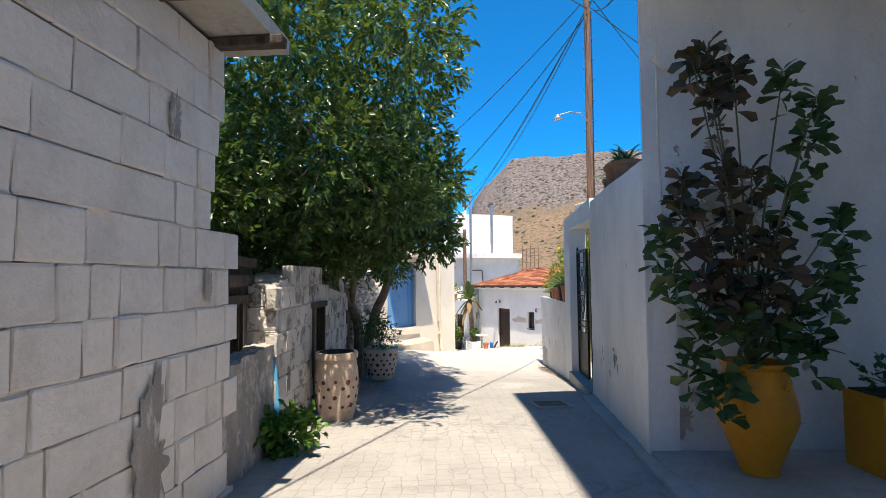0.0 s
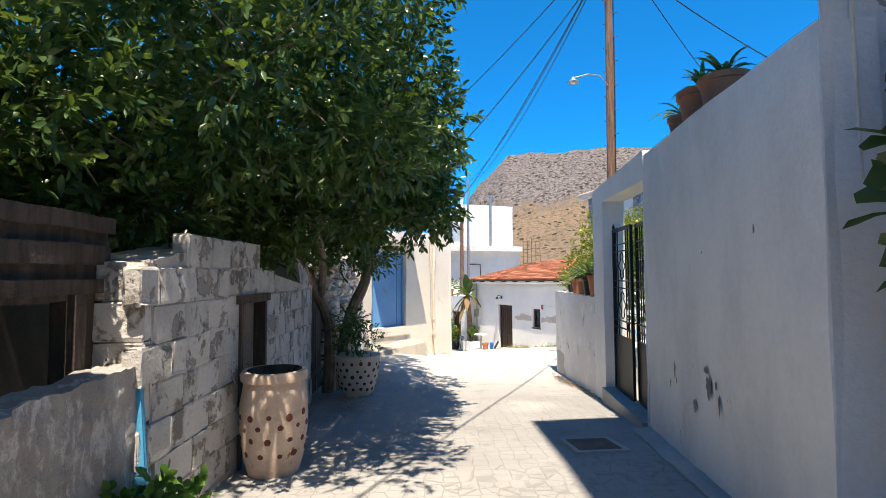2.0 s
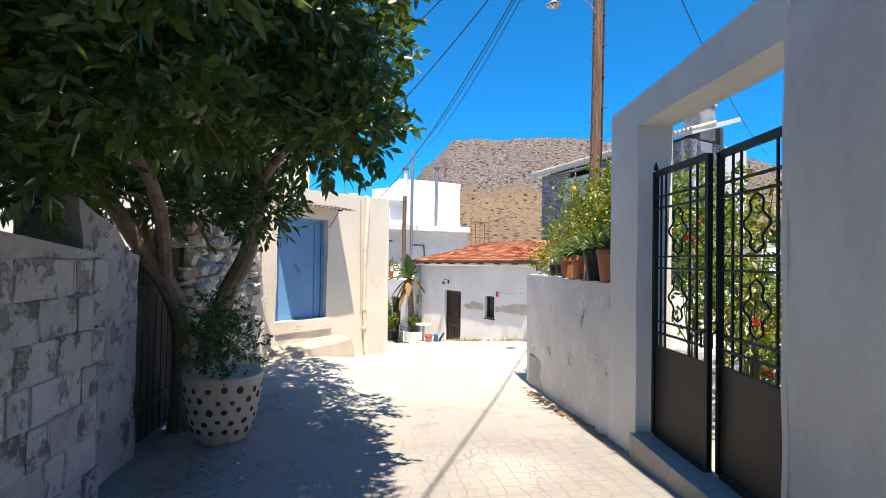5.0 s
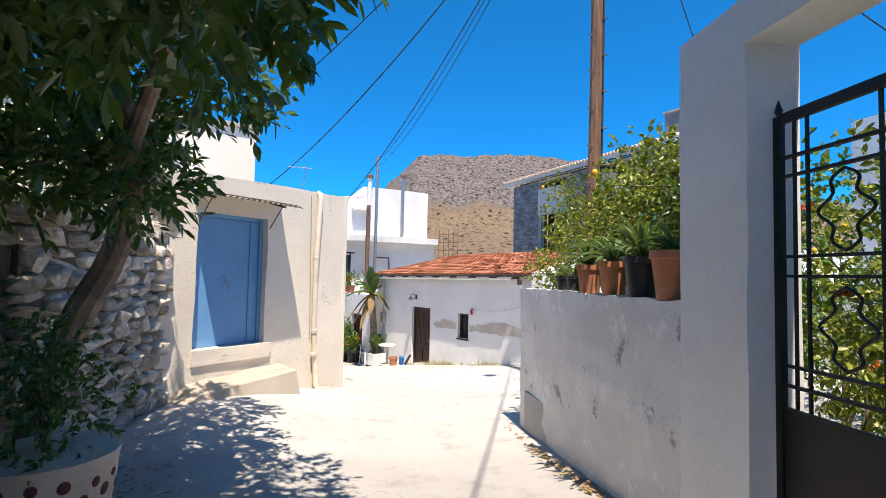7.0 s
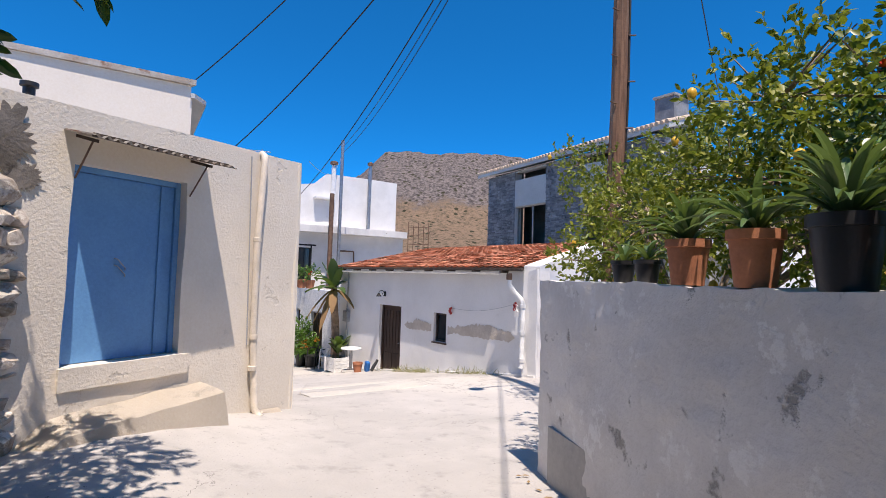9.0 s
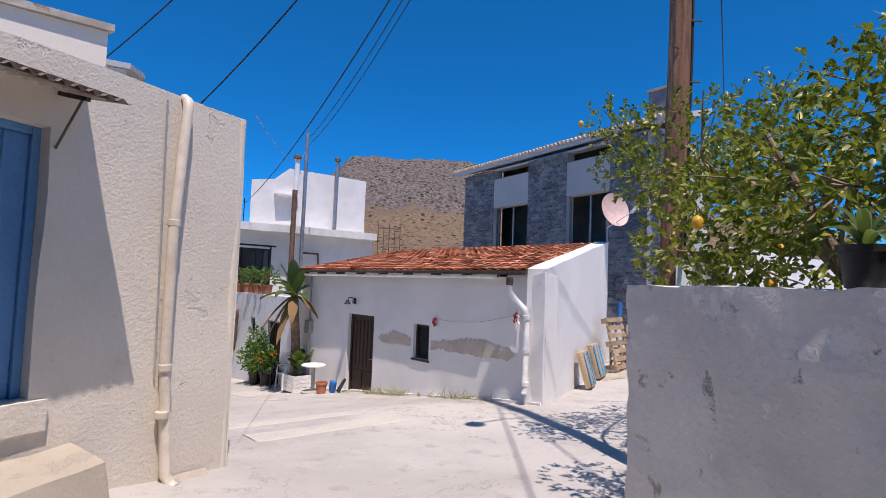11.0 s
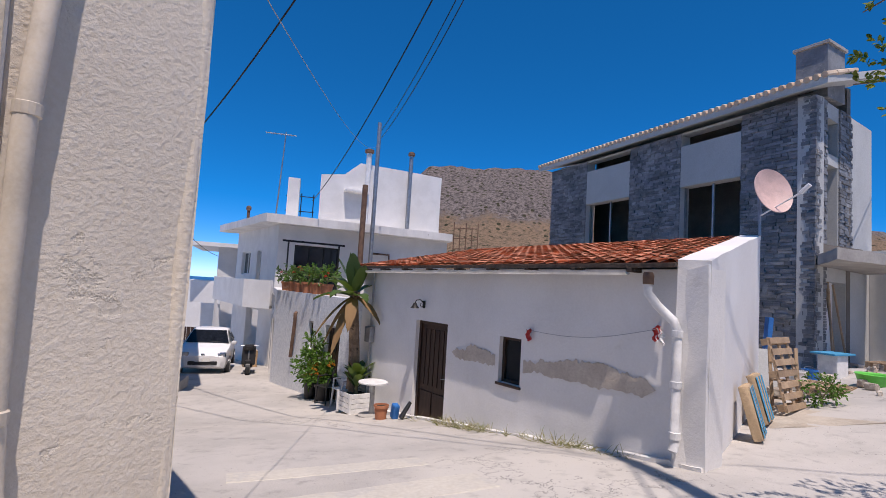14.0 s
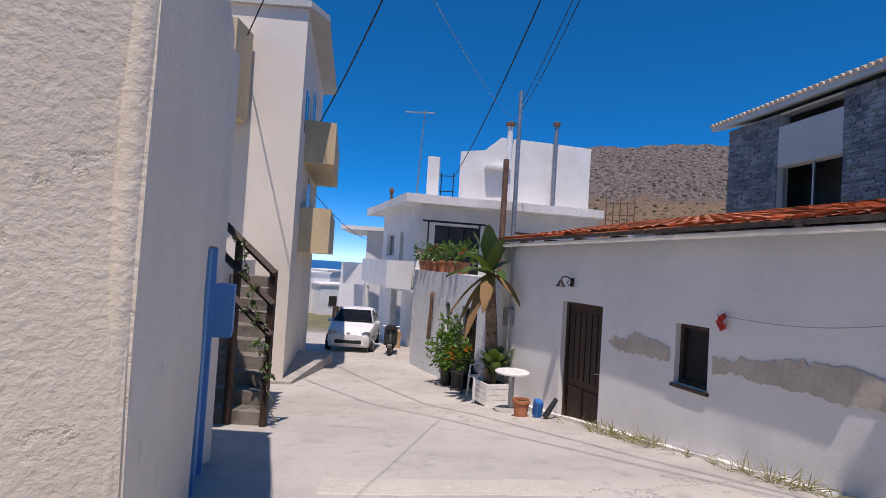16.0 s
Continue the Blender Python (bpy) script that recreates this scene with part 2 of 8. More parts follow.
M["textured_white"] = surf("stippled_white_render", (0.74, 0.76, 0.79), (0.58, 0.61, 0.65), 16, 0.95, 30, 1.0)
M["leaf"] = leafy("evergreen_leaves", (0.030, 0.076, 0.022), (0.100, 0.172, 0.05), 0.32, 0.28, 0.55)
M["leaf_lemon"] = leafy("lemon_leaves", (0.09, 0.14, 0.018), (0.32, 0.32, 0.045), 0.4, 0.3)
M["leaf_agap"] = leafy("strap_leaves", (0.08, 0.15, 0.06), (0.17, 0.25, 0.11), 0.35)
M["leaf_euph"] = leafy("bronze_leaves", (0.055, 0.022, 0.020), (0.080, 0.050, 0.028), 0.45, 0.15)
M["leaf_euph_green"] = leafy("dark_green_leaves", (0.030, 0.062, 0.020), (0.060, 0.105, 0.032), 0.45, 0.15)
M["leaf_bush"] = leafy("fresh_green_leaves", (0.05, 0.14, 0.02), (0.12, 0.24, 0.04))
M["leaf_banana"] = leafy("banana_leaves", (0.045, 0.10, 0.03), (0.10, 0.16, 0.055), 0.4, 0.25)
M["petal_red"] = leafy("red_petals", (0.55, 0.03, 0.015), (0.70, 0.06, 0.03), 0.6, 0.2)
M["petal_pink"] = leafy("pink_petals", (0.60, 0.12, 0.16), (0.70, 0.25, 0.28), 0.6, 0.2)
M["petal_orange"] = leafy("orange_petals", (0.60, 0.16, 0.02), (0.70, 0.30, 0.03), 0.6, 0.2)
M["fruit"] = plain("lemon_skin", (0.70, 0.40, 0.03), 0.45)
M["dry"] = leafy("dry_grass_blades", (0.34, 0.28, 0.15), (0.22, 0.24, 0.09), 0.8, 0.2)
M["dead"] = leafy("dead_leaves", (0.22, 0.12, 0.06), (0.36, 0.24, 0.12), 0.8, 0.2)


# ---- mesh helpers ----
def part(name, bm, material, parent=None, label="", smooth=False):
    """One mesh object out of a bmesh, under a thing or a part where one is given."""
    me = bpy.data.meshes.new(name)
    bmesh.ops.recalc_face_normals(bm, faces=bm.faces)
    bm.to_mesh(me)
    bm.free()
    if smooth:
        me.polygons.foreach_set("use_smooth", [True] * len(me.polygons))
        me.set_sharp_from_angle(angle=radians(38))
    me.materials.append(material)
    ob = new(name, me)
    ob.parent = parent
    return tagged(ob, label)


def thing(name, m, label, category, group="", kind=""):
    ob = new(name)
    ob.empty_display_size = 0.1
    ob.matrix_basis = m
    return tagged(ob, label, category, group, kind)


def structure(ob, label, category=""):
    return tagged(ob, label, category or ob.name.split("_")[0], kind="structure")


def B():
    return bmesh.new()


def box(bm, c, s, rz=0, rx=0, ry=0, bev=0.0, jit=0.0):
    """A box about c of size s, turned, bevelled, its corners out of true by jit."""
    ret = bmesh.ops.create_cube(bm, size=1.0, matrix=pose(*c, rx, ry, rz) @ Matrix.Diagonal((*s, 1)))
    vs = ret["verts"]
    if bev:
        es = list({e for v in vs for e in v.link_edges})
        r = bmesh.ops.bevel(bm, geom=es, offset=bev, segments=2, profile=0.6, affect="EDGES")
        vs = list({v for f in r["faces"] for v in f.verts} | {v for v in vs if v.is_valid})
    if jit:
        for v in vs:
            v.co += Vector([random.uniform(-jit, jit) for _ in range(3)])
    return vs


def rod(bm, p, q, r0, r1=None, n=10, caps=True):
    p, q = Vector(p), Vector(q)
    d = q - p
    if d.length < 1e-6:
        return
    m = Matrix.Translation((p + q) / 2) @ d.to_track_quat("Z", "Y").to_matrix().to_4x4()
    bmesh.ops.create_cone(bm, cap_ends=caps, segments=n, radius1=r0, radius2=r0 if r1 is None else r1, depth=d.length, matrix=m)


def tube(bm, pts, r, n=8, r1=None):
    """A bent tube through points, tapering to r1."""
    pts = [Vector(p) for p in pts]
    rings, prev = [], None
    for i, p in enumerate(pts):
        d = (pts[min(i + 1, len(pts) - 1)] - pts[max(i - 1, 0)]).normalized()
        if prev is None:
            prev = d.orthogonal().normalized()
        prev = (prev - d * prev.dot(d)).normalized()
        w = d.cross(prev)
        rr = r if r1 is None else r + (r1 - r) * i / (len(pts) - 1)
        rings.append([bm.verts.new(p + (prev * math.cos(a) + w * math.sin(a)) * rr) for a in [2 * math.pi * k / n for k in range(n)]])
    for a, b in zip(rings, rings[1:]):
        for k in range(n):
            bm.faces.new((a[k], a[(k + 1) % n], b[(k + 1) % n], b[k]))
    bm.faces.new(rings[0][::-1])
    bm.faces.new(rings[-1])


def lathe(bm, profile, n=28, at=(0, 0, 0)):
    """A turned body from (radius, height) rows; the ends are closed."""
    rings = [[bm.verts.new((at[0] + r * math.cos(2 * math.pi * k / n), at[1] + r * math.sin(2 * math.pi * k / n), at[2] + z)) for k in range(n)] for r, z in profile]
    for a, b in zip(rings, rings[1:]):
        for k in range(n):
            bm.faces.new((a[k], a[(k + 1) % n], b[(k + 1) % n], b[k]))
    bm.faces.new(rings[0][::-1])
    bm.faces.new(rings[-1])


def prism(bm, pts, z0, z1):
    """A plan polygon raised from z0 to z1; z1 may be a list, one height a corner."""
    tops = z1 if isinstance(z1, (list, tuple)) else [z1] * len(pts)
    lo = [bm.verts.new((x, y, z0)) for x, y in pts]
    hi = [bm.verts.new((x, y, z)) for (x, y), z in zip(pts, tops)]
    n = len(pts)
    bm.faces.new(lo[::-1])
    bm.faces.new(hi)
    for k in range(n):
        bm.faces.new((lo[k], lo[(k + 1) % n], hi[(k + 1) % n], hi[k]))


class Run:
    """A straight run of wall in plan, from p to q; s along it, d out of its face on its right-hand side."""

    def __init__(self, p, q):
        self.p, self.q = Vector(p), Vector(q)
        self.len = (self.q - self.p).length
        self.u = (self.q - self.p) / self.len
        self.n = Vector((self.u.y, -self.u.x))
        self.rz = math.degrees(math.atan2(self.u.y, self.u.x))

    def at(self, s, d=0.0, z=0.0):
        v = self.p + self.u * s + self.n * d
        return (v.x, v.y, z)

    def put(self, s, d=0.0, z=0.0, turn=0.0):
        """x along the run, y into the wall, z up."""
        return pose(*self.at(s, d, z), 0, 0, self.rz + turn)

    def slab(self, bm, s0, s1, z0, z1, d0, d1, z1b=None):
        """A piece between s0 and s1, z0 and z1 (z1b at the far end), from d0 to d1 out of the face."""
        pts = [self.at(s0, d1)[:2], self.at(s1, d1)[:2], self.at(s1, d0)[:2], self.at(s0, d0)[:2]]
        e = z1 if z1b is None else z1b
        prism(bm, pts, z0, [z1, e, e, z1])

    def wall(self, bm, z0, z1, thick, holes=(), z1b=None):
        """A wall behind the face line with openings (s0, s1, z0, z1)."""
        cuts = sorted({0.0, self.len, *[v for h in holes for v in h[:2]]})
        e = z1 if z1b is None else z1b
        top = lambda s: z1 + (e - z1) * s / self.len
        for a, b in zip(cuts, cuts[1:]):
            inside = [h for h in holes if h[0] <= a + 1e-6 and h[1] >= b - 1e-6]
            z = z0
            for h in sorted(inside, key=lambda h: h[2]):
                if h[2] > z + 1e-4:
                    self.slab(bm, a, b, z, h[2], -thick, 0)
                z = h[3]
            if z < min(top(a), top(b)) - 1e-4:
                self.slab(bm, a, b, z, top(a), -thick, 0, top(b))


def rough(bm, cell, amount, scale=1.5, seed=0.0):
    """Cut long edges to about cell and push the skin in and out a little, so that old plaster is not dead flat."""
    for _ in range(6):
        es = [e for e in bm.edges if e.calc_length() > cell * 1.5]
        if not es:
            break
        bmesh.ops.subdivide_edges(bm, edges=es, cuts=1, use_grid_fill=True)
    bmesh.ops.triangulate(bm, faces=[f for f in bm.faces if len(f.verts) > 4])
    bm.normal_update()
    for v in bm.verts:
        v.co += Vector((noise.noise(v.co * scale + Vector((seed, 0, 0))), noise.noise(v.co * scale + Vector((0, 7 + seed, 0))), noise.noise(v.co * scale + Vector((0, 0, 13 + seed))))) * amount


def ragged(place, s, z, w, h):
    """A flat patch with a torn outline about (s, z) on a wall; place turns s and z into a point."""
    bm = B()
    ring = []
    for k in range(110):
        a = 2 * math.pi * k / 110
        c, d = math.cos(a), math.sin(a)
        q = 1 + 0.42 * noise.noise(Vector((c * 1.6 + s * 3, d * 1.6, z * 5))) + 0.5 * noise.noise(Vector((c * 6.5 + s * 3, d * 6.5, z * 5)))
        ring.append(bm.verts.new(place(s + w * q * c, z + h * q * d)))
    bm.faces.new(ring)
    return bm


def leaf_mesh(name, rows, material, parent=None, label="", shape="oval"):
    """Many leaves as one mesh. rows: (base, direction, up, length, width, droop). Each leaf is a folded, pointed blade of its own."""
    n = len(rows)
    base = np.array([r[0] for r in rows], float)
    d = np.array([r[1] for r in rows], float)
    d /= np.linalg.norm(d, axis=1)[:, None] + 1e-9
    up = np.array([r[2] for r in rows], float)
    side = np.cross(d, up)
    side /= np.linalg.norm(side, axis=1)[:, None] + 1e-9
    up = np.cross(side, d)
    L = np.array([r[3] for r in rows])[:, None]
    W = np.array([r[4] for r in rows])[:, None]
    D = np.array([r[5] for r in rows])[:, None]
    grav = np.array([0, 0, -1.0])
    mid1, mid2 = (0.38, 0.75) if shape == "oval" else (0.4, 0.8)
    w1, w2 = (0.5, 0.36) if shape == "oval" else (0.27, 0.5)
    c1 = base + d * L * mid1 + grav * D * L * mid1 ** 2
    c2 = base + d * L * mid2 + grav * D * L * mid2 ** 2
    tip = base + d * L + grav * D * L
    v = np.stack([base, c1 - side * W * w1 + up * W * 0.12, c1, c1 + side * W * w1 + up * W * 0.12,
                  c2 - side * W * w2 + up * W * 0.1, c2, c2 + side * W * w2 + up * W * 0.1, tip], 1).reshape(-1, 3)
    f = []
    for i in range(n):
        o = 8 * i
        f += [(o, o + 2, o + 1), (o, o + 3, o + 2), (o + 1, o + 2, o + 5, o + 4), (o + 2, o + 3, o + 6, o + 5), (o + 4, o + 5, o + 7), (o + 5, o + 6, o + 7)]
    me = bpy.data.meshes.new(name)
    me.from_pydata(v.tolist(), [], f)
    me.polygons.foreach_set("use_smooth", [True] * len(me.polygons))
    me.materials.append(material)
    ob = new(name, me)
    ob.parent = parent
    return tagged(ob, label)


def rand_dir(zmin=-1.0, zmax=1.0):
    z, a = random.uniform(zmin, zmax), random.uniform(0, 2 * math.pi)
    r = math.sqrt(max(0, 1 - z * z))
    return Vector((r * math.cos(a), r * math.sin(a), z))


def sprays(rows, centre, size, count, length, width, per=8, droop=0.35):
    """Adds leaf sprays filling a rough ellipsoid, denser towards its skin."""
    c = Vector(centre)
    for _ in range(count):
        v = rand_dir() * (random.random() ** 0.42)
        p = c + Vector((v.x * size[0], v.y * size[1], v.z * size[2]))
        axis = (v + rand_dir() * 0.8 + Vector((0, 0, 0.25))).normalized()
        for k in range(per):
            dd = (axis + rand_dir() * 0.85).normalized()
            rows.append((p + axis * length * (0.25 * k), dd, rand_dir(0.2, 1.0), length * random.uniform(0.7, 1.25), width * random.uniform(0.75, 1.2), droop * random.random()))


GU = [-40, -20, 0, 7, 9, 13, 17.5, 19, 23.6, 25.7, 30, 36, 46, 60]
GZ = [1.6, 1.0, 0.0, -0.36, -0.52, -0.85, -1.06, -1.2, -1.83, -2.18, -2.52, -2.88, -3.8, -5.7]


def gz(x, y):
    """The height of the street, which falls ahead and a little to the left."""
    return float(np.interp(y - 0.35 * (min(max(x, -9), 14) - 1), GU, GZ))


_gz_street = gz


def gz(x, y):
    """The street, and the yard that rises to the right beyond the tiled house."""
    rise = 0.12 * min(max(x - 7, 0), 6) * min(max((y - 17) / 3, 0), 1) * min(max((45 - y) / 10, 0), 1)
    mound = 0.38 * math.exp(-((x + 1.2) / 1.5) ** 2 - ((y - 15) / 3.2) ** 2)
    return _gz_street(x, y) + rise + mound


# ---- ground, hill, sea ----
def axis(near, far, step):
    out, v, s = [], near[0], step
    while v <= near[1]:
        out.append(v)
        v += step
    lo, hi, s = near[0], out[-1], step
    left, right = [], []
    while s < far:
        s *= 1.45
        lo -= s
        hi += s
        left.append(lo)
        right.append(hi)
    return left[::-1] + out + right


def far_ground(x, y):
    z = gz(min(max(x, -40), 60), min(max(y, -40), 60))
    d = max(0.0, y - 60)
    return max(z - 0.055 * d, -46.0) + 0.8 * noise.noise(Vector((x, y, 0)) * 0.03) * min(1, d / 40)


xs, ys = axis((-9, 15), 1500, 0.4), axis((-6, 46), 1500, 0.4)
gv = [(x, y, far_ground(x, y) + 0.012 * noise.noise(Vector((x, y, 3)) * 0.9)) for y in ys for x in xs]
gf = [(j * len(xs) + i, j * len(xs) + i + 1, (j + 1) * len(xs) + i + 1, (j + 1) * len(xs) + i) for j in range(len(ys) - 1) for i in range(len(xs) - 1)]
me = bpy.data.meshes.new("ground")
me.from_pydata(gv, [], gf)
me.polygons.foreach_set("use_smooth", [True] * len(me.polygons))


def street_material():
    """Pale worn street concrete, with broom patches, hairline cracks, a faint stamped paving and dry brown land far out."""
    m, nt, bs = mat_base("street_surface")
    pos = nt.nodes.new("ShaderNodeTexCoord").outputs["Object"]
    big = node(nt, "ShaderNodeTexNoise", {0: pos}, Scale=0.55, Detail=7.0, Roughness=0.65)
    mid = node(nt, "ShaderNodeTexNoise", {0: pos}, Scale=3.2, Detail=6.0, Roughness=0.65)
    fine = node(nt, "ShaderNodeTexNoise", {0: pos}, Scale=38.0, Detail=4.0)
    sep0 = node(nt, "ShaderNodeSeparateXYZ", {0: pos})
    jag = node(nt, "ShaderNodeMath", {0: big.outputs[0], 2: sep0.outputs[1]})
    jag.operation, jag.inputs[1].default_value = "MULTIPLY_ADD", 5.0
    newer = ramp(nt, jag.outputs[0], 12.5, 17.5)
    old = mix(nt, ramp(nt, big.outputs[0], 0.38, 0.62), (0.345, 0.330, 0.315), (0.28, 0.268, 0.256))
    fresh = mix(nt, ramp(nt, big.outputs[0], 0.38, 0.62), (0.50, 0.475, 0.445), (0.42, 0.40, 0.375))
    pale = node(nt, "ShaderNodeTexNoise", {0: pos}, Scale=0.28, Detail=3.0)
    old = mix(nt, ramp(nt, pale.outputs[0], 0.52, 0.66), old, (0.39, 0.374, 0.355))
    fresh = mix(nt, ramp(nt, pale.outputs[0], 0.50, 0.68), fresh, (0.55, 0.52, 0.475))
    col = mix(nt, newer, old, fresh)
    dirt = node(nt, "ShaderNodeMath", {0: ramp(nt, mid.outputs[0], 0.52, 0.75)})
    dirt.operation, dirt.inputs[1].default_value = "MULTIPLY", 0.5
    col = mix(nt, dirt.outputs[0], col, (0.21, 0.20, 0.19))
    cr = node(nt, "ShaderNodeTexVoronoi", {0: pos}, Scale=0.42)
    cr.feature = "DISTANCE_TO_EDGE"
    warp = node(nt, "ShaderNodeVectorMath", {0: pos, 1: mid.outputs["Color"]})
    nt.links.new(warp.outputs[0], cr.inputs[0])
    crack = ramp(nt, cr.outputs[0], 0.005, 0.001)
    gate = node(nt, "ShaderNodeMath", {0: crack, 1: ramp(nt, pale.outputs[0], 0.46, 0.56)})
    gate.operation = "MULTIPLY"
    col = mix(nt, gate.outputs[0], col, (0.20, 0.19, 0.18))
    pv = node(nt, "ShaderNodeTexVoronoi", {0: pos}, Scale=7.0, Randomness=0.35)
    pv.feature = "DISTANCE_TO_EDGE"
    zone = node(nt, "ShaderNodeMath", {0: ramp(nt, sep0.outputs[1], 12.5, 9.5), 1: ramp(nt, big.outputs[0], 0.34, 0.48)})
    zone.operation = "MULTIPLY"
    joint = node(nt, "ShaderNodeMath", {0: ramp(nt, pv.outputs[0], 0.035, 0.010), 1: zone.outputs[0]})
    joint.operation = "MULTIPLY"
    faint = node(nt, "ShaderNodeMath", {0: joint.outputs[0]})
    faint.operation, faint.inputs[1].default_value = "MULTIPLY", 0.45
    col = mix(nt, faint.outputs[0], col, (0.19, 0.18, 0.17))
    dots = ramp(nt, fine.outputs[0], 0.66, 0.74)
    col = mix(nt, dots, col, (0.18, 0.17, 0.16))
    sep = node(nt, "ShaderNodeSeparateXYZ", {0: pos})
    away = ramp(nt, sep.outputs[1], 48, 62)
    land = mix(nt, ramp(nt, mid.outputs[0], 0.4, 0.6), (0.26, 0.21, 0.13), (0.10, 0.12, 0.05))
    col = mix(nt, away, col, land)
    nt.links.new(col, bs.inputs["Base Color"])
    bs.inputs["Roughness"].default_value, bs.inputs["Specular IOR Level"].default_value = 0.92, 0.25
    add = node(nt, "ShaderNodeMath", {0: fine.outputs[0], 1: mid.outputs[0]})
    sunk = node(nt, "ShaderNodeMath", {0: add.outputs[0], 1: joint.outputs[0]})
    sunk.operation = "SUBTRACT"
    bp = node(nt, "ShaderNodeBump", {"Height": sunk.outputs[0]}, Strength=0.55, Distance=0.012)
    nt.links.new(bp.outputs[0], bs.inputs["Normal"])
    return m


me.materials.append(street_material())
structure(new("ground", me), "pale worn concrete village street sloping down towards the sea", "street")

SKYLINE_AZ = [-6, 0, 2.5, 4, 5.4, 8, 11.7, 15.5, 20, 25, 30, 38, 50, 65]
SKYLINE_EL = [0.2, 0.8, 4.0, 9.7, 11.4, 13.5, 14.1, 14.4, 14.1, 13.4, 12.6, 10.5, 7.5, 4]
hv, hf, NA, NR = [], [], 150, 60
for i in range(NA + 1):
    az = -6 + 71 * i / NA
    top = 900 * math.tan(radians(float(np.interp(az, SKYLINE_AZ, SKYLINE_EL))))
    for j in range(NR + 1):
        q = j / NR
        r = 320 + 780 * q
        s = min(1.0, (r - 320) / 580)
        h = (0.40 * (s / 0.62) ** 1.15 if s < 0.62 else 0.40 + 0.60 * ((s - 0.62) / 0.38) ** 0.8) * top
        p = Vector((r * math.sin(radians(az)), r * math.cos(radians(az)), 0))
        k = noise.fractal(p * 0.012, 1.0, 2.1, 5) * 14 + abs(noise.noise(p * 0.05)) * 5
        hv.append((p.x, p.y, -14 + h + k * min(1, s * 2) * min(1.0, top / 120)))
for i in range(NA):
    for j in range(NR):
        a = i * (NR + 1) + j
        hf.append((a, a + 1, a + NR + 2, a + NR + 1))
me = bpy.data.meshes.new("backdrop_hill")
me.from_pydata(hv, [], hf)


def hill_material():
    m, nt, bs = mat_base("rocky_hillside")
    pos = nt.nodes.new("ShaderNodeTexCoord").outputs["Object"]
    n1 = node(nt, "ShaderNodeTexNoise", {0: pos}, Scale=0.03, Detail=10.0, Roughness=0.72)
    n2 = node(nt, "ShaderNodeTexNoise", {0: pos}, Scale=0.22, Detail=7.0, Roughness=0.75)
    rock = mix(nt, ramp(nt, n2.outputs[0], 0.38, 0.62), (0.085, 0.074, 0.072), (0.29, 0.245, 0.225))
    grass = mix(nt, ramp(nt, n2.outputs[0], 0.45, 0.62), (0.31, 0.215, 0.145), (0.15, 0.118, 0.078))
    sep = node(nt, "ShaderNodeSeparateXYZ", {0: pos})
    mn = node(nt, "ShaderNodeMath", {0: n1.outputs[0]})
    mn.operation, mn.inputs[1].default_value = "MULTIPLY_ADD", 90.0
    nt.links.new(sep.outputs[2], mn.inputs[2])
    col = mix(nt, ramp(nt, mn.outputs[0], 128, 152), grass, rock)
    sh = node(nt, "ShaderNodeTexVoronoi", {0: pos}, Scale=0.09)
    col = mix(nt, ramp(nt, sh.outputs[0], 0.30, 0.20), col, (0.060, 0.058, 0.034))
    nt.links.new(col, bs.inputs["Base Color"])
    bs.inputs["Roughness"].default_value, bs.inputs["Specular IOR Level"].default_value = 0.95, 0.1
    bp = node(nt, "ShaderNodeBump", {"Height": n2.outputs[0]}, Strength=0.9, Distance=6.0)
    nt.links.new(bp.outputs[0], bs.inputs["Normal"])
    return m


me.materials.append(hill_material())
structure(new("backdrop_hill", me), "flat-topped rocky grey hill with dry brown slopes and dark shrubs", "hill")
bm = B()
bmesh.ops.create_grid(bm, x_segments=2, y_segments=2, size=4800, matrix=pose(0, 0, -40))
m, nt, bs = mat_base("sea_water")
bs.inputs["Base Color"].default_value = (0.012, 0.09, 0.23, 1)
bs.inputs["Roughness"].default_value = 0.35
wn = node(nt, "ShaderNodeTexNoise", {0: nt.nodes.new("ShaderNodeTexCoord").outputs["Object"]}, Scale=0.2, Detail=4.0)
nt.links.new(node(nt, "ShaderNodeBump", {"Height": wn.outputs[0]}, Strength=0.3, Distance=0.5).outputs[0], bs.inputs["Normal"])
structure(part("water", bm, m), "deep blue calm sea reaching the horizon", "sea")

# ---- left: block-built shed ----
LB = Run((-2.46, -3.5), (-1.755, 4.17))
bm = B()
prism(bm, [(-2.49, -3.5), (-1.79, 3.92), (-1.785, 4.14), (-5.2, 4.14), (-5.2, -3.5)], -0.6, 1.8)
prism(bm, [(-2.49, -3.5), (-1.81, 3.88), (-5.2, 3.88), (-5.2, -3.5)], 1.8, 3.4)
shed_wall = structure(part("wall_block_shed", bm, M["mortar"]), "white painted concrete block shed wall with cracked joints", "wall")
bm = B()
prism(bm, [(-1.93, -3.7), (-1.28, 4.22), (-5.4, 4.22), (-5.4, -3.7)], 3.43, 3.55)
rough(bm, 0.35, 0.02)
structure(part("roof_slab", bm, M["raw_concrete"]), "thin weathered concrete roof slab overhanging the shed", "roof")
for k, s in enumerate((0.7, 2.2, 3.7, 5.2, 6.7, 7.45)):
    bm = B()
    box(bm, (0, 0.05, 0), (0.10, 1.0, 0.075), bev=0.008, jit=0.006)
    ob = part("roof_beam", bm, M["old_wood"], None)
    ob.matrix_basis = LB.put(s, 0.12, 3.39, random.uniform(-4, 4))
    structure(tagged(ob, group="beams under the shed roof"), "rough grey wooden beam end under the shed roof", "beam")

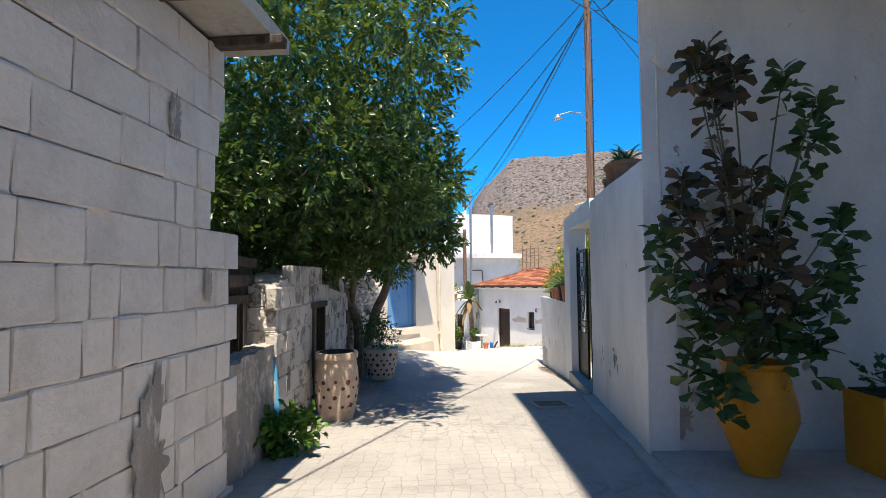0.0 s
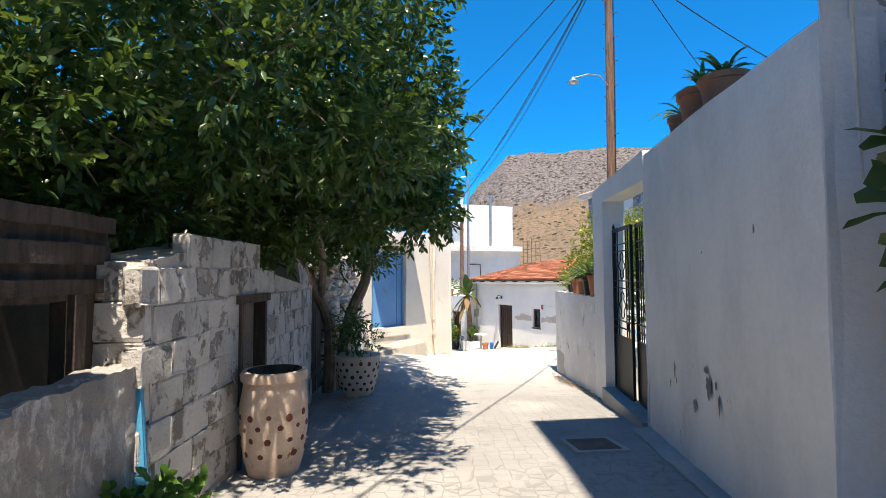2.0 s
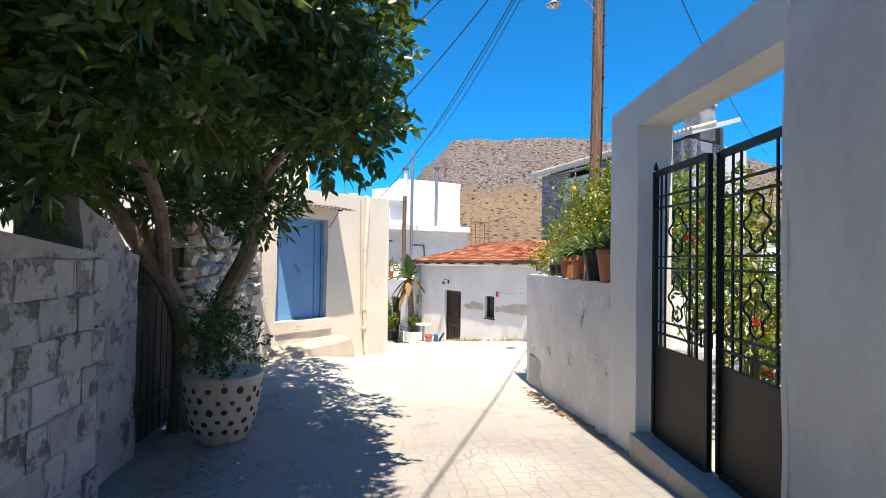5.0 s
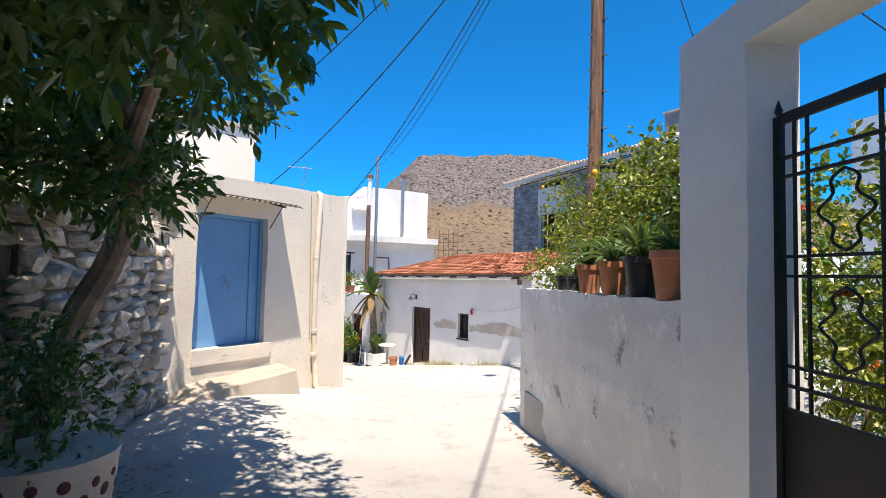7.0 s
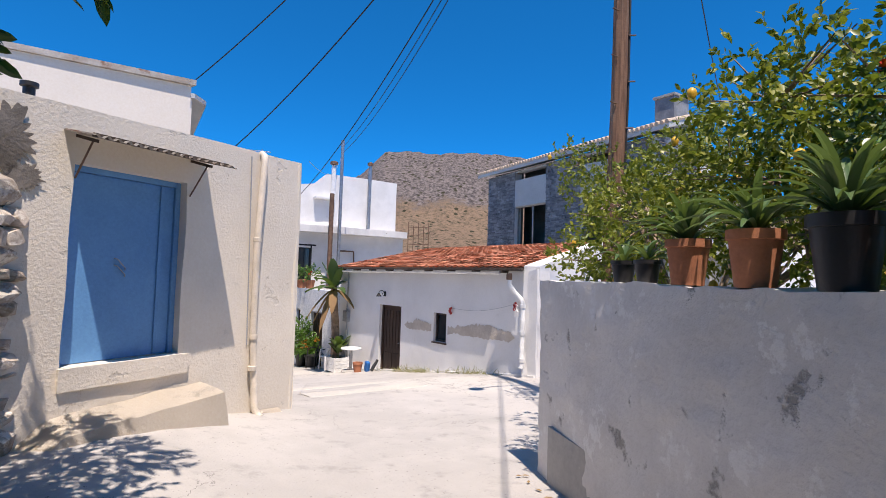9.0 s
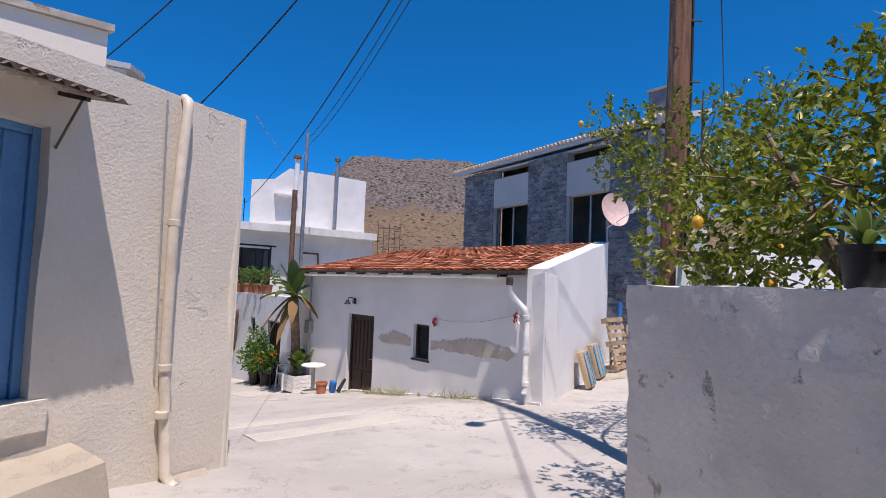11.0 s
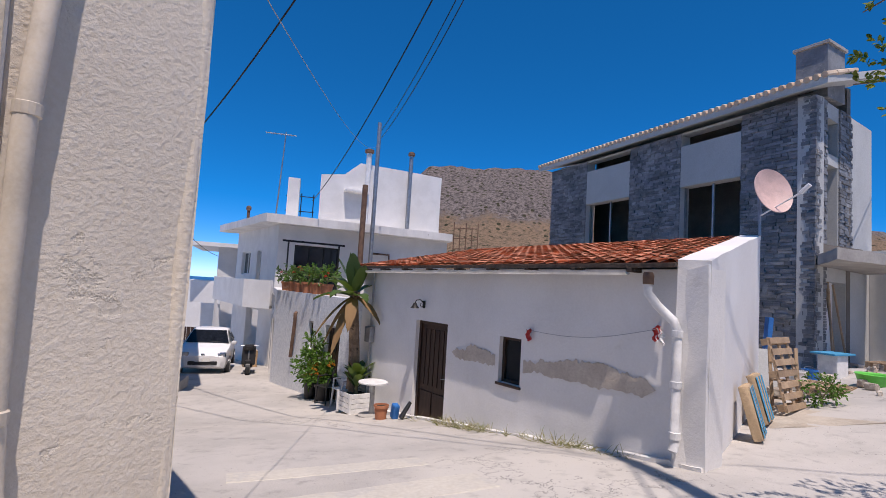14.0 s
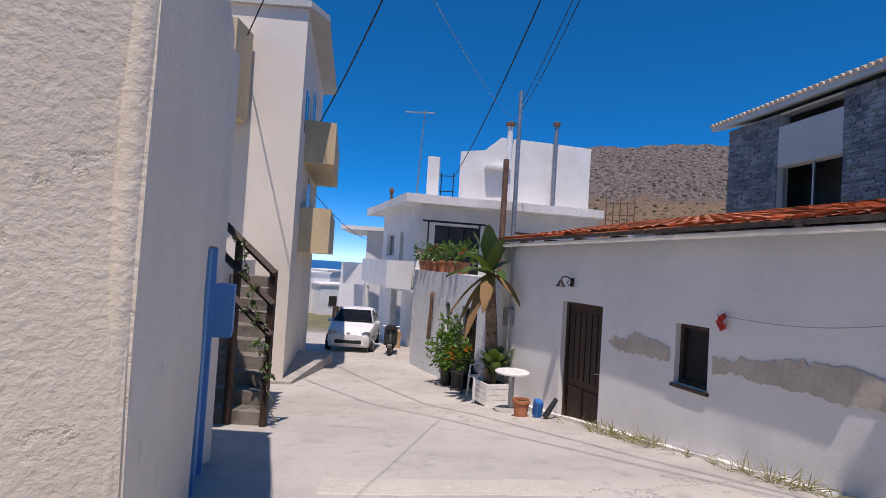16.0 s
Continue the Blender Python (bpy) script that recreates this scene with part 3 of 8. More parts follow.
# added walls behind the walker, never in view, that hold back sky light
bm = B()
prism(bm, [(-6, -9.2), (9, -9.2), (9, -8.9), (-6, -8.9)], 0, 5.2)
prism(bm, [(-3.2, -8.9), (-2.9, -8.9), (-2.6, -3.6), (-3.0, -3.6)], 0, 3.4)
structure(part("wall_lane_back", bm, M["white"]), "unseen plain white walls added behind the lane to cut sky light", "wall")

# low rough-rendered wall and the ruined hut behind it
bm = B()
DW = Run((-1.80, 4.16), (-1.80, 5.58))
DW.wall(bm, -0.5, 0.74, 0.22, z1b=0.80)
rough(bm, 0.07, 0.03, 5.0)
rough(bm, 0.028, 0.022, 17.0)
structure(part("wall_rough", bm, M["dash"], smooth=True), "low wall with coarse grey roughcast render", "wall")
HW = Run((-2.12, 4.16), (-2.12, 5.7))
bm = B()
HW.wall(bm, -0.5, 1.66, 0.10, [(0.30, 1.18, 0.62, 1.20)], z1b=1.72)
rough(bm, 0.2, 0.015, 3.0)
hut = structure(part("wall_hut", bm, M["old_wood"]), "dark rotten board wall of a ruined hut with an open hatch", "wall")
for s0, s1, z, h in ((0.0, 1.54, 1.63, 0.10), (0.1, 1.5, 1.42, 0.12), (0.0, 1.5, 1.24, 0.09)):
    bm = B()
    HW.slab(bm, s0, s1, z, z + h, 0.01, 0.05)
    rough(bm, 0.2, 0.012, 4.0)
    part("board", bm, M["old_wood"], hut)
for s in (0.24, 1.17):
    bm = B()
    HW.slab(bm, s, s + 0.09, 0.5, 1.24, 0.01, 0.06)
    part("board", bm, M["old_wood"], hut)
# backing seen through the hatch; its dark tone stands in for shade
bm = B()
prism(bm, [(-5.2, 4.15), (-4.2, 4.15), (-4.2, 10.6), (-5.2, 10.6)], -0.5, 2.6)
structure(part("wall_hut_back", bm, M["interior"]), "back wall of the ruined hut, coloured dark for indoor shade", "wall")

# block wall beside the jar, with a broken niche
BW = Run((-1.765, 5.62), (-1.745, 9.58))
NICHE = (1.52, 2.12, 0.05, 1.07)
bm = B()
prism(bm, [(-1.80, 5.66), (-1.78, 7.13), (-2.35, 7.13), (-2.35, 5.66)], -0.7, [1.45, 1.68, 1.68, 1.45])
prism(bm, [(-1.78, 7.75), (-1.78, 9.55), (-2.35, 9.55), (-2.35, 7.75)], -0.7, [1.40, 1.20, 1.20, 1.40])
prism(bm, [(-1.79, 7.13), (-1.79, 7.75), (-2.35, 7.75), (-2.35, 7.13)], 1.10, 1.42)
prism(bm, [(-2.2, 7.12), (-2.2, 7.76), (-2.35, 7.76), (-2.35, 7.12)], -0.7, 1.2)
block_wall = structure(part("wall_block", bm, M["mortar"]), "old whitewashed concrete block wall with a broken doorway niche", "wall")
for s in (1.47, 2.12):
    bm = B()
    BW.slab(bm, s, s + 0.055, -0.45, 1.12, -0.12, 0.004)
    part("jamb", bm, M["old_wood"], block_wall)
bm = B()
BW.slab(bm, 1.40, 2.24, 1.08, 1.16, -0.12, 0.02)
rough(bm, 0.2, 0.01, 4.0)
part("lintel", bm, M["old_wood"], block_wall)
bm = B()
BW.slab(bm, 1.52, 2.12, -0.6, 1.08, -0.32, -0.28)
part("door", bm, M["dark_wood"], block_wall, "rotten dark door inside the niche")

# old plastered stub, dark plank door, rubble wall up to the blue-door house
bm = B()
Run((-1.90, 9.58), (-1.96, 10.66)).wall(bm, -0.9, 1.62, 0.45, z1b=1.15)
rough(bm, 0.10, 0.045, 3.0)
structure(part("wall_stub", bm, M["block_old"], smooth=True), "crumbling whitewashed wall stub with cracked plaster", "wall")
pd = structure(thing("door_plank", Run((-2.12, 10.66), (-2.12, 12.1)).put(0, 0, -0.78), "", "door"), "dark old plank door between two ruined walls", "door")
for k in range(9):
    bm = B()
    box(bm, (0.08 + 0.16 * k, 0.02, 1.02), (0.150, 0.03, 2.02 + random.uniform(-0.05, 0.03)), bev=0.006, jit=0.006)
    part("plank", bm, M["old_wood"], pd)
for z in (0.4, 1.6):
    bm = B()
    box(bm, (0.72, -0.012, z), (1.44, 0.03, 0.10), bev=0.006)
    part("rail", bm, M["old_wood"], pd)
RW = Run((-2.08, 12.1), (-1.88, 14.80))
bm = B()
RW.wall(bm, -1.2, 1.50, 0.5)
rubble_wall = structure(part("wall_rubble", bm, M["earth_joint"]), "dry rubble stone wall with pale uneven stones", "wall")

# ---- blue-door house ----
BF = Run((-2.75, 13.82), (0.50, 17.15))
BS = Run((0.50, 17.15), (-0.88, 20.05))
DOOR = (1.73, 2.90, 0.0, 1.93)
bm = B()
BF.wall(bm, -1.6, 2.42, 0.30, [DOOR], z1b=2.52)
rough(bm, 0.3, 0.022, 1.3)
structure(part("wall_blue_house_front", bm, M["cream"], smooth=True), "cream roughcast front wall of a low house", "wall")
bm = B()
BS.wall(bm, -2.0, 2.52, 0.30, [(2.25, 3.0, -1.45, 0.55)], z1b=2.44)
rough(bm, 0.3, 0.022, 1.3, 3.0)
structure(part("wall_blue_house_side", bm, M["cream"], smooth=True), "cream plastered side wall with a soft rounded corner", "wall")
bm = B()
tube(bm, [(0.450, 17.157, z) for z in np.linspace(-1.35, 2.51, 14)], 0.052, 14)
structure(part("trim_corner", bm, M["cream"], smooth=True), "rounded plaster corner of the cream house", "corner")
bm = B()
prism(bm, [BF.at(0, -0.3)[:2], BF.at(BF.len, -0.3)[:2], BS.at(BS.len, -0.3)[:2], (-6, 20.05), (-6, 13.9)], 2.20, 2.38)
structure(part("roof_blue_house", bm, M["raw_concrete"]), "flat concrete roof of the cream house", "roof")
bm = B()
prism(bm, [(-6, 13.9), (-2.9, 13.9), (-2.9, 14.2), (-6, 14.2)], -1.5, 2.4)
prism(bm, [(-1.18, 20.0), (-0.92, 20.055), (-0.95, 20.3), (-6, 20.3), (-6, 20.0)], -2.2, 2.4)
structure(part("wall_blue_house_back", bm, M["cream_smooth"]), "plain cream back walls of the low house", "wall")
# upper white storey behind it
bm = B()
prism(bm, [(-6.5, 19.0), (-1.72, 20.5), (-3.4, 22.6), (-6.5, 22.6)], 2.2, 4.55)
structure(part("wall_upper_storey", bm, M["cream_smooth"]), "smooth pale upper storey set back on the roof", "wall")
bm = B()
prism(bm, [(-6.6, 18.9), (-4.4, 19.6), (-1.62, 20.44), (-3.35, 22.7), (-6.6, 22.7)], 4.552, 4.66)
structure(part("roof_upper_storey", bm, M["zinc"]), "thin grey parapet cap of the upper storey", "roof")

# ---- right: tall house, garden wall, gate portal, low wall ----
bm = B()
prism(bm, [(1.98, 4.75), (9, 5.1), (9, 5.4), (2.24, 5.02)], -0.7, 4.3)
ob = structure(part("wall_tall_house", bm, M["white_worn"]), "whitewashed wall of a tall house, plaster blown off in patches", "wall")
bm = B()
prism(bm, [(2.1, -8), (9, -8), (9, 5.1), (1.98, 4.75), (1.35, 4.72), (1.02, -8)], 4.303, 10.4)
structure(part("wall_tall_house_upper", bm, M["white"]), "projecting upper storeys of the tall white house", "wall")
# unseen mass added on the right to block sky light from the terrace wall
bm = B()
prism(bm, [(3.9, -8), (9, -8), (9, 3.0), (3.9, 3.0)], -0.3, 4.3)
structure(part("wall_tall_house_porch", bm, M["white"]), "unseen white wall added beside the raised terrace to darken it", "wall")
GW = Run((2.43, 8.02), (1.97, 4.76))
bm = B()
GW.wall(bm, -0.8, 2.70, 0.28, z1b=2.62)
rough(bm, 0.22, 0.015, 1.4)
structure(part("wall_garden", bm, M["white_worn"], smooth=True), "tall whitewashed garden wall with flaked patches", "wall")
PW = Run((2.605, 10.48), (2.43, 8.022))
bm = B()
PW.wall(bm, -0.9, 2.66, 0.32, [(0.62, 2.42, -0.9, 2.42)], z1b=2.76)
rough(bm, 0.14, 0.012, 2.0)
structure(part("wall_gate_portal", bm, M["white"], smooth=True), "thick whitewashed gate portal with rounded lintel", "wall")
bm = B()
PW.slab(bm, 0.63, 2.41, -0.9, -0.33, -0.42, 0.06)
rough(bm, 0.15, 0.012, 2.0)
structure(part("threshold", bm, M["raw_concrete"]), "raised grey concrete threshold under the gate", "threshold")
LW = Run((2.83, 14.10), (2.606, 10.482))
bm = B()
LW.wall(bm, -1.1, 0.95, 0.26, z1b=0.97)
rough(bm, 0.10, 0.018, 2.0)
rough(bm, 0.045, 0.016, 7.0, 4.0)
structure(part("wall_low", bm, M["flaked"], smooth=True), "low garden wall with flaking grey-stained limewash", "wall")
bm = B()
prism(bm, [(2.70, 4.9), (2.78, 13.8), (4.2, 13.9), (9.5, 15.0), (9.5, 4.9)], -1.2, -0.36)
structure(part("floor_garden", bm, M["concrete"]), "pale concrete garden floor behind the gate", "floor")
bm = B()
prism(bm, [(9.2, 4.9), (9.5, 4.9), (9.5, 16.0), (9.2, 16.0)], -1.2, 1.0)
prism(bm, [(6.2, 15.5), (9.5, 16.0), (9.5, 16.25), (6.2, 15.75)], -1.2, 0.75)
structure(part("wall_garden_back", bm, M["white"]), "whitewashed back wall of the garden", "wall")
bm = B()
prism(bm, [(1.70, -6), (4.2, -6), (4.2, 4.75), (1.97, 4.73)], -0.6, -0.14)
rough(bm, 0.3, 0.02, 1.5)
structure(part("floor_terrace_ledge", bm, M["raw_concrete"]), "raised concrete ledge with a broken whitewashed edge", "ledge")
# flakes and blown plaster on the whitewashed walls
M["flake"] = surf("dark_bare_flake", (0.22, 0.205, 0.19), (0.15, 0.14, 0.13), 6, 0.95, 40, 0.8)
M["old_plaster"] = surf("old_beige_plaster", (0.52, 0.45, 0.37), (0.42, 0.36, 0.29), 4, 0.95, 30, 0.8)
for q, z, w, h in ((0.98, 0.45, 0.022, 0.075), (1.02, 0.36, 0.014, 0.03), (1.48, 0.24, 0.035, 0.05), (1.79, 0.46, 0.055, 0.085), (1.74, 0.58, 0.04, 0.03), (1.98, 0.37, 0.02, 0.07), (1.93, 0.50, 0.02, 0.03), (0.85, 0.30, 0.015, 0.04), (2.6, 1.62, 0.012, 0.03)):
    structure(part("trim_flake", ragged(lambda u, v: GW.at(u, 0.017, v), q, z, w, h), M["flake"]), "dark flake where the limewash came off the garden wall", "plaster patch")
TH = Run((1.98, 4.75), (9.0, 5.1))
for q, z, w, h in ((0.92, 2.2, 0.30, 0.26), (0.62, 2.05, 0.12, 0.16), (0.48, 0.36, 0.09, 0.10), (0.30, 0.12, 0.10, 0.13), (0.12, 0.20, 0.06, 0.30), (1.55, 0.62, 0.05, 0.05), (1.15, 0.08, 0.30, 0.05), (1.75, 1.15, 0.07, 0.05), (0.75, 2.75, 0.12, 0.07)):
    structure(part("trim_blown_plaster", ragged(lambda u, v: TH.at(u, 0.004, v), q, z, w, h), M["old_plaster"]), "beige patch where plaster has blown off the white wall", "plaster patch")
bm = B()
tube(bm, [TH.at(0.10, 0.03, 3.62), TH.at(0.22, 0.03, 3.50), TH.at(0.5, 0.03, 3.46), TH.at(0.68, 0.03, 3.52), TH.at(0.74, 0.03, 3.95)], 0.014, 6)
tube(bm, [TH.at(0.16, 0.02, 3.95), TH.at(0.15, 0.02, 3.0), TH.at(0.17, 0.02, 1.8)], 0.010, 6)
structure(part("trim_conduit", bm, M["pvc_cream"], smooth=True), "pale painted cables clipped to the wall", "cable")
bm = B()
bmesh.ops.create_cone(bm, cap_ends=True, segments=20, radius1=0.085, radius2=0.07, depth=0.06, matrix=TH.put(0.70, 0.03, 3.42) @ pose(0, 0, 0, 90))
structure(part("trim_junction_box", bm, M["grey_render"], smooth=True), "round grey junction box on the white wall", "junction box")
# narrow pebble gutter along the garden wall
bm = B()
prism(bm, [(1.70, 3.0), (2.22, 8.0), (2.44, 8.0), (1.99, 4.75), (1.9, 3.0)], -1.0, [gz(1.7, 3.0) + 0.03, gz(2.22, 8) + 0.03, gz(2.4, 8) + 0.05, gz(2, 4.7) + 0.05, gz(1.9, 3.0) + 0.05])
rough(bm, 0.12, 0.012, 5.0)
structure(part("pavement_edge", bm, M["raw_concrete"]), "rough concrete edge along the garden wall", "kerb")

# ---- tiled house ----
HF = Run((1.75, 26.30), (5.27, 19.17))
HF_DOOR, HF_WIN = (2.27, 3.29, -1.86, 0.05), (4.66, 5.14, -0.72, 0.0)
HG = Run((5.27, 19.17), (9.30, 22.90))
bm = B()
HF.wall(bm, -2.7, 1.02, 0.35, [HF_DOOR, HF_WIN], z1b=1.10)
rough(bm, 0.3, 0.007, 1.2)
structure(part("wall_tiled_house_front", bm, M["house_white"], smooth=True), "limewashed front wall of the tiled cottage", "wall")
bm = B()
HG.wall(bm, -1.8, 1.20, 0.35, z1b=2.12)
rough(bm, 0.3, 0.018, 1.2, 5.0)
structure(part("wall_tiled_house_gable", bm, M["house_white"], smooth=True), "bright limewashed gable wall of the cottage", "wall")
bm = B()
HF.slab(bm, HF.len - 0.36, HF.len + 0.004, -1.7, 1.04, 0.004, 0.06, 1.14)
rough(bm, 0.2, 0.02, 2.0)
structure(part("wall_buttress", bm, M["house_white"], smooth=True), "plastered corner buttress of the cottage", "wall")
HB = Run((9.30, 22.90), (5.5, 30.2))
bm = B()
HB.wall(bm, -2.5, 1.86, 0.35)
Run((5.5, 30.2), (1.75, 26.30)).wall(bm, -2.7, 1.06, 0.35, z1b=1.02)
structure(part("wall_tiled_house_back", bm, M["house_white"]), "plain back walls of the cottage", "wall")
RU = Vector((HG.u.x, HG.u.y))
bm = B()
e0, e1 = Vector(HF.at(-0.10, 0.215)[:2]), Vector(HF.at(HF.len - 0.30, 0.215)[:2])
L_R = 5.35
lo = [bm.verts.new((p.x, p.y, z)) for p, z in ((e0, 1.02), (e1, 1.10))] + [bm.verts.new((p.x + RU.x * L_R, p.y + RU.y * L_R, z)) for p, z in ((e1, 2.00), (e0, 1.92))]
hi = [bm.verts.new(v.co + Vector((0, 0, 0.05))) for v in lo]
bm.faces.new(lo[::-1])
bm.faces.new(hi)
for k in range(4):
    bm.faces.new((lo[k], lo[(k + 1) % 4], hi[(k + 1) % 4], hi[k]))
tiled_roof = structure(part("roof_tiled", bm, M["old_wood"]), "low-pitched roof of orange terracotta tiles", "roof")

# ---- terrace block with stippled render, beside the cottage ----
TF = Run((-0.85, 31.55), (1.76, 26.36))
bm = B()
TF.wall(bm, -3.2, 0.30, 0.3, [(3.85, 4.75, -2.3, -0.45), (2.75, 3.05, -1.2, -0.45)], z1b=0.30)
rough(bm, 0.35, 0.02, 1.2)
structure(part("wall_terrace_front", bm, M["textured_white"], smooth=True), "stippled bluish-white terrace front wall", "wall")
bm = B()
prism(bm, [TF.at(0.02, -0.02)[:2], TF.at(TF.len, -0.02)[:2], (4.9, 28.9), (6.2, 39.4), (-1.7, 36.7)], -0.5, 0.02)
structure(part("floor_terrace", bm, M["concrete"]), "concrete roof terrace in front of the white house", "floor")
bm = B()
Run((-1.66, 36.7), (-0.85, 31.55)).wall(bm, -3.6, 0.28, 0.3, [(0.8, 2.0, -2.9, -0.75), (2.9, 4.6, -2.9, -0.75)])
rough(bm, 0.5, 0.02, 1.2)
structure(part("wall_terrace_side", bm, M["white"], smooth=True), "whitewashed ground floor wall with a garage opening", "wall")
# solid block whose dark colour stands in for the unlit garage
bm = B()
prism(bm, [(-0.75, 32.6), (0.6, 33.0), (0.6, 36.2), (-1.2, 36.2)], -3.4, -0.55)
structure(part("wall_garage_inside", bm, M["interior"]), "block behind the garage openings, coloured dark for indoor shade", "wall")

# ---- white two-storey house ----
WF = Run((-1.64, 36.74), (6.2, 39.45))
WS = Run((-4.6, 43.5), (-1.64, 36.74))
bm = B()
WF.wall(bm, -3.0, 2.95, 0.3, [(0.72, 2.72, 0.05, 2.15)])
structure(part("wall_white_house_front", bm, M["white"]), "shaded white upper wall of a two-storey house", "wall")
bm = B()
WS.wall(bm, -4.0, 2.95, 0.3, [(4.2, 4.9, 0.1, 1.9), (1.2, 2.9, 0.75, 1.9), (3.0, 5.2, -3.4, -0.85)])
structure(part("wall_white_house_side", bm, M["white"]), "white street wall of the two-storey house", "wall")
bm = B()
prism(bm, [(-2.05, 35.85), (6.3, 38.6), (5.6, 46), (-5.6, 43.4)], 2.953, 3.30)
rough(bm, 0.5, 0.03, 1.0)
structure(part("roof_white_house", bm, M["white_worn"]), "thick projecting flat concrete roof slab", "roof")
bm = B()
prism(bm, [(-0.15, 38.06), (0.9, 38.44), (1.15, 45), (-0.15, 45)], 3.302, [5.55, 5.75, 5.75, 5.5])
prism(bm, [(0.902, 38.44), (1.6, 38.69), (5.85, 40.2), (5.85, 45), (1.15, 45)], 3.302, [5.75, 6.38, 6.40, 6.3, 5.7])
rough(bm, 0.6, 0.03, 0.8)
structure(part("wall_roof_room", bm, M["white"]), "white rooftop room with a stepped parapet", "wall")
bm = B()
prism(bm, [(-1.55, 37.75), (-1.05, 37.9), (-1.05, 38.2), (-1.55, 38.1)], 3.302, 5.22)
structure(part("wall_roof_pillar", bm, M["white"]), "plain white rooftop pillar", "pillar")
bm = B()
prism(bm, [(-2.9, 36.9), (-1.70, 36.2), (-1.66, 36.70), (-4.5, 43.2), (-5.5, 42.8)], -0.62, -0.50)
for a, b in (((-5.5, 42.8), (-2.9, 36.9)), ((-2.9, 36.9), (-1.70, 36.2))):
    Run(a, b).wall(bm, -0.499, 0.55, 0.12)
structure(part("balcony_white", bm, M["white"]), "solid white balcony over the street", "balcony")

# ---- small houses further down ----
bm = B()
prism(bm, [(-5.9, 45), (-3.5, 46), (-3.5, 55), (-7.8, 55)], -6, 2.2)
structure(part("wall_far_house", bm, M["white"]), "white house further down the lane", "wall")
bm = B()
prism(bm, [(-7.3, 44.3), (-4.0, 44.9), (-5.2, 52), (-8.6, 52)], 2.2, 2.42)
structure(part("roof_far_house", bm, M["white"]), "thin white roof slab of the house down the lane", "roof")
bm = B()
prism(bm, [(-7.5, 45.6), (-5.6, 45.0), (-5.8, 49), (-8.2, 49)], -1.0, 0.25)
structure(part("balcony_far", bm, M["white"]), "boxy white balcony of the house down the lane", "balcony")
bm = B()
prism(bm, [(-9.5, 52), (-5.8, 52), (-5.8, 58), (-9.5, 58)], -6, -0.9)
structure(part("wall_low_far_house", bm, M["white"]), "low white house at the end of the lane", "wall")

# ---- tall cream house on the lane ----
bm = B()
prism(bm, [(-10, 26.2), (-4.9, 26.75), (-3.05, 27.0), (-4.75, 33.0), (-10, 33.0)], -3.6, 6.25)
structure(part("wall_tall_cream_house", bm, M["cream_smooth"]), "tall smooth cream house with balconies on the lane", "wall")
bm = B()
prism(bm, [(-10.1, 26.1), (-4.9, 26.65), (-2.95, 26.9), (-2.75, 27.6), (-4.3, 33.1), (-10.1, 33.1)], 6.253, 6.40)
structure(part("roof_tall_cream_house", bm, M["grey_render"]), "thin grey roof edge of the tall cream house", "roof")
for a, b, z0, z1, d in (((-3.39, 28.2), (-4.62, 32.4), 0.60, 1.75, 0.76), ((-3.39, 28.2), (-4.62, 32.4), 2.90, 3.98, 0.76)):
    r = Run(a, b)
    bm = B()
    r.slab(bm, 0, r.len, z0, z0 + 0.14, -0.3, d)
    if z1 - z0 > 0.5:
        r.slab(bm, 0, r.len, z0 + 0.141, z1, d - 0.12, d)
        r.slab(bm, 0, 0.12, z0 + 0.141, z1, -0.2, d - 0.121)
    else:
        r.slab(bm, 0, r.len, z0 + 0.141, z0 + 1.1, d - 0.12, d)
        r.slab(bm, r.len - 0.12, r.len, z0 + 0.141, z0 + 1.1, -0.2, d - 0.121)
    structure(tagged(part("balcony_ochre", bm, M["ochre"]), group="ochre balconies"), "solid ochre balcony on the tall cream house", "balcony")
bm = B()
prism(bm, [(-6.5, 25.4), (-4.15, 25.9), (-4.2, 26.72), (-6.5, 26.5)], 3.45, 5.5)
structure(part("balcony_side", bm, M["ochre"]), "ochre side balcony high on the cream house", "balcony")
bm = B()
prism(bm, [(-4.2, 26.5), (-2.75, 26.75), (-3.0, 30.5), (-4.2, 30.5)], -3.4, gz(-3, 28) + 0.16)
structure(part("pavement_step", bm, M["raw_concrete"]), "concrete footing along the cream house", "pavement")

# ---- stone-clad house under construction ----
SF = Run((10.49, 36.5), (13.18, 25.38))
SE = Run((13.18, 25.38), (17.2, 27.2))
BAYS = ((2.45, 4.92), (7.22, 9.40))
bm = B()
SF.wall(bm, -2.0, 6.42, 0.4, [(a, b, 2.5, 4.55) for a, b in BAYS] + [(a, b, 5.95, 6.35) for a, b in BAYS])
SE.wall(bm, -2.0, 6.42, 0.4, [(0.75, 1.6, 2.3, 4.7), (0.75, 1.6, 5.0, 6.0), (0.55, 2.2, -1.4, 1.5)])
structure(part("wall_stone_house", bm, M["grey_render"]), "grey rendered shell of an unfinished house", "wall")
bm = B()
prism(bm, [SF.at(0.4, -2.2)[:2], SF.at(SF.len - 0.4, -2.2)[:2], SF.at(SF.len - 0.4, -2.38)[:2], SF.at(0.4, -2.38)[:2]], -1.5, 7.2)
prism(bm, [SF.at(0, -0.41)[:2], SF.at(SF.len, -0.41)[:2], SF.at(SF.len, -2.19)[:2], SF.at(0, -2.19)[:2]], 2.2, 2.45)
prism(bm, [SF.at(0, -0.41)[:2], SF.at(0.3, -0.41)[:2], SF.at(0.3, -2.19)[:2], SF.at(0, -2.19)[:2]], -1.5, [6.62, 6.62, 7.2, 7.2])
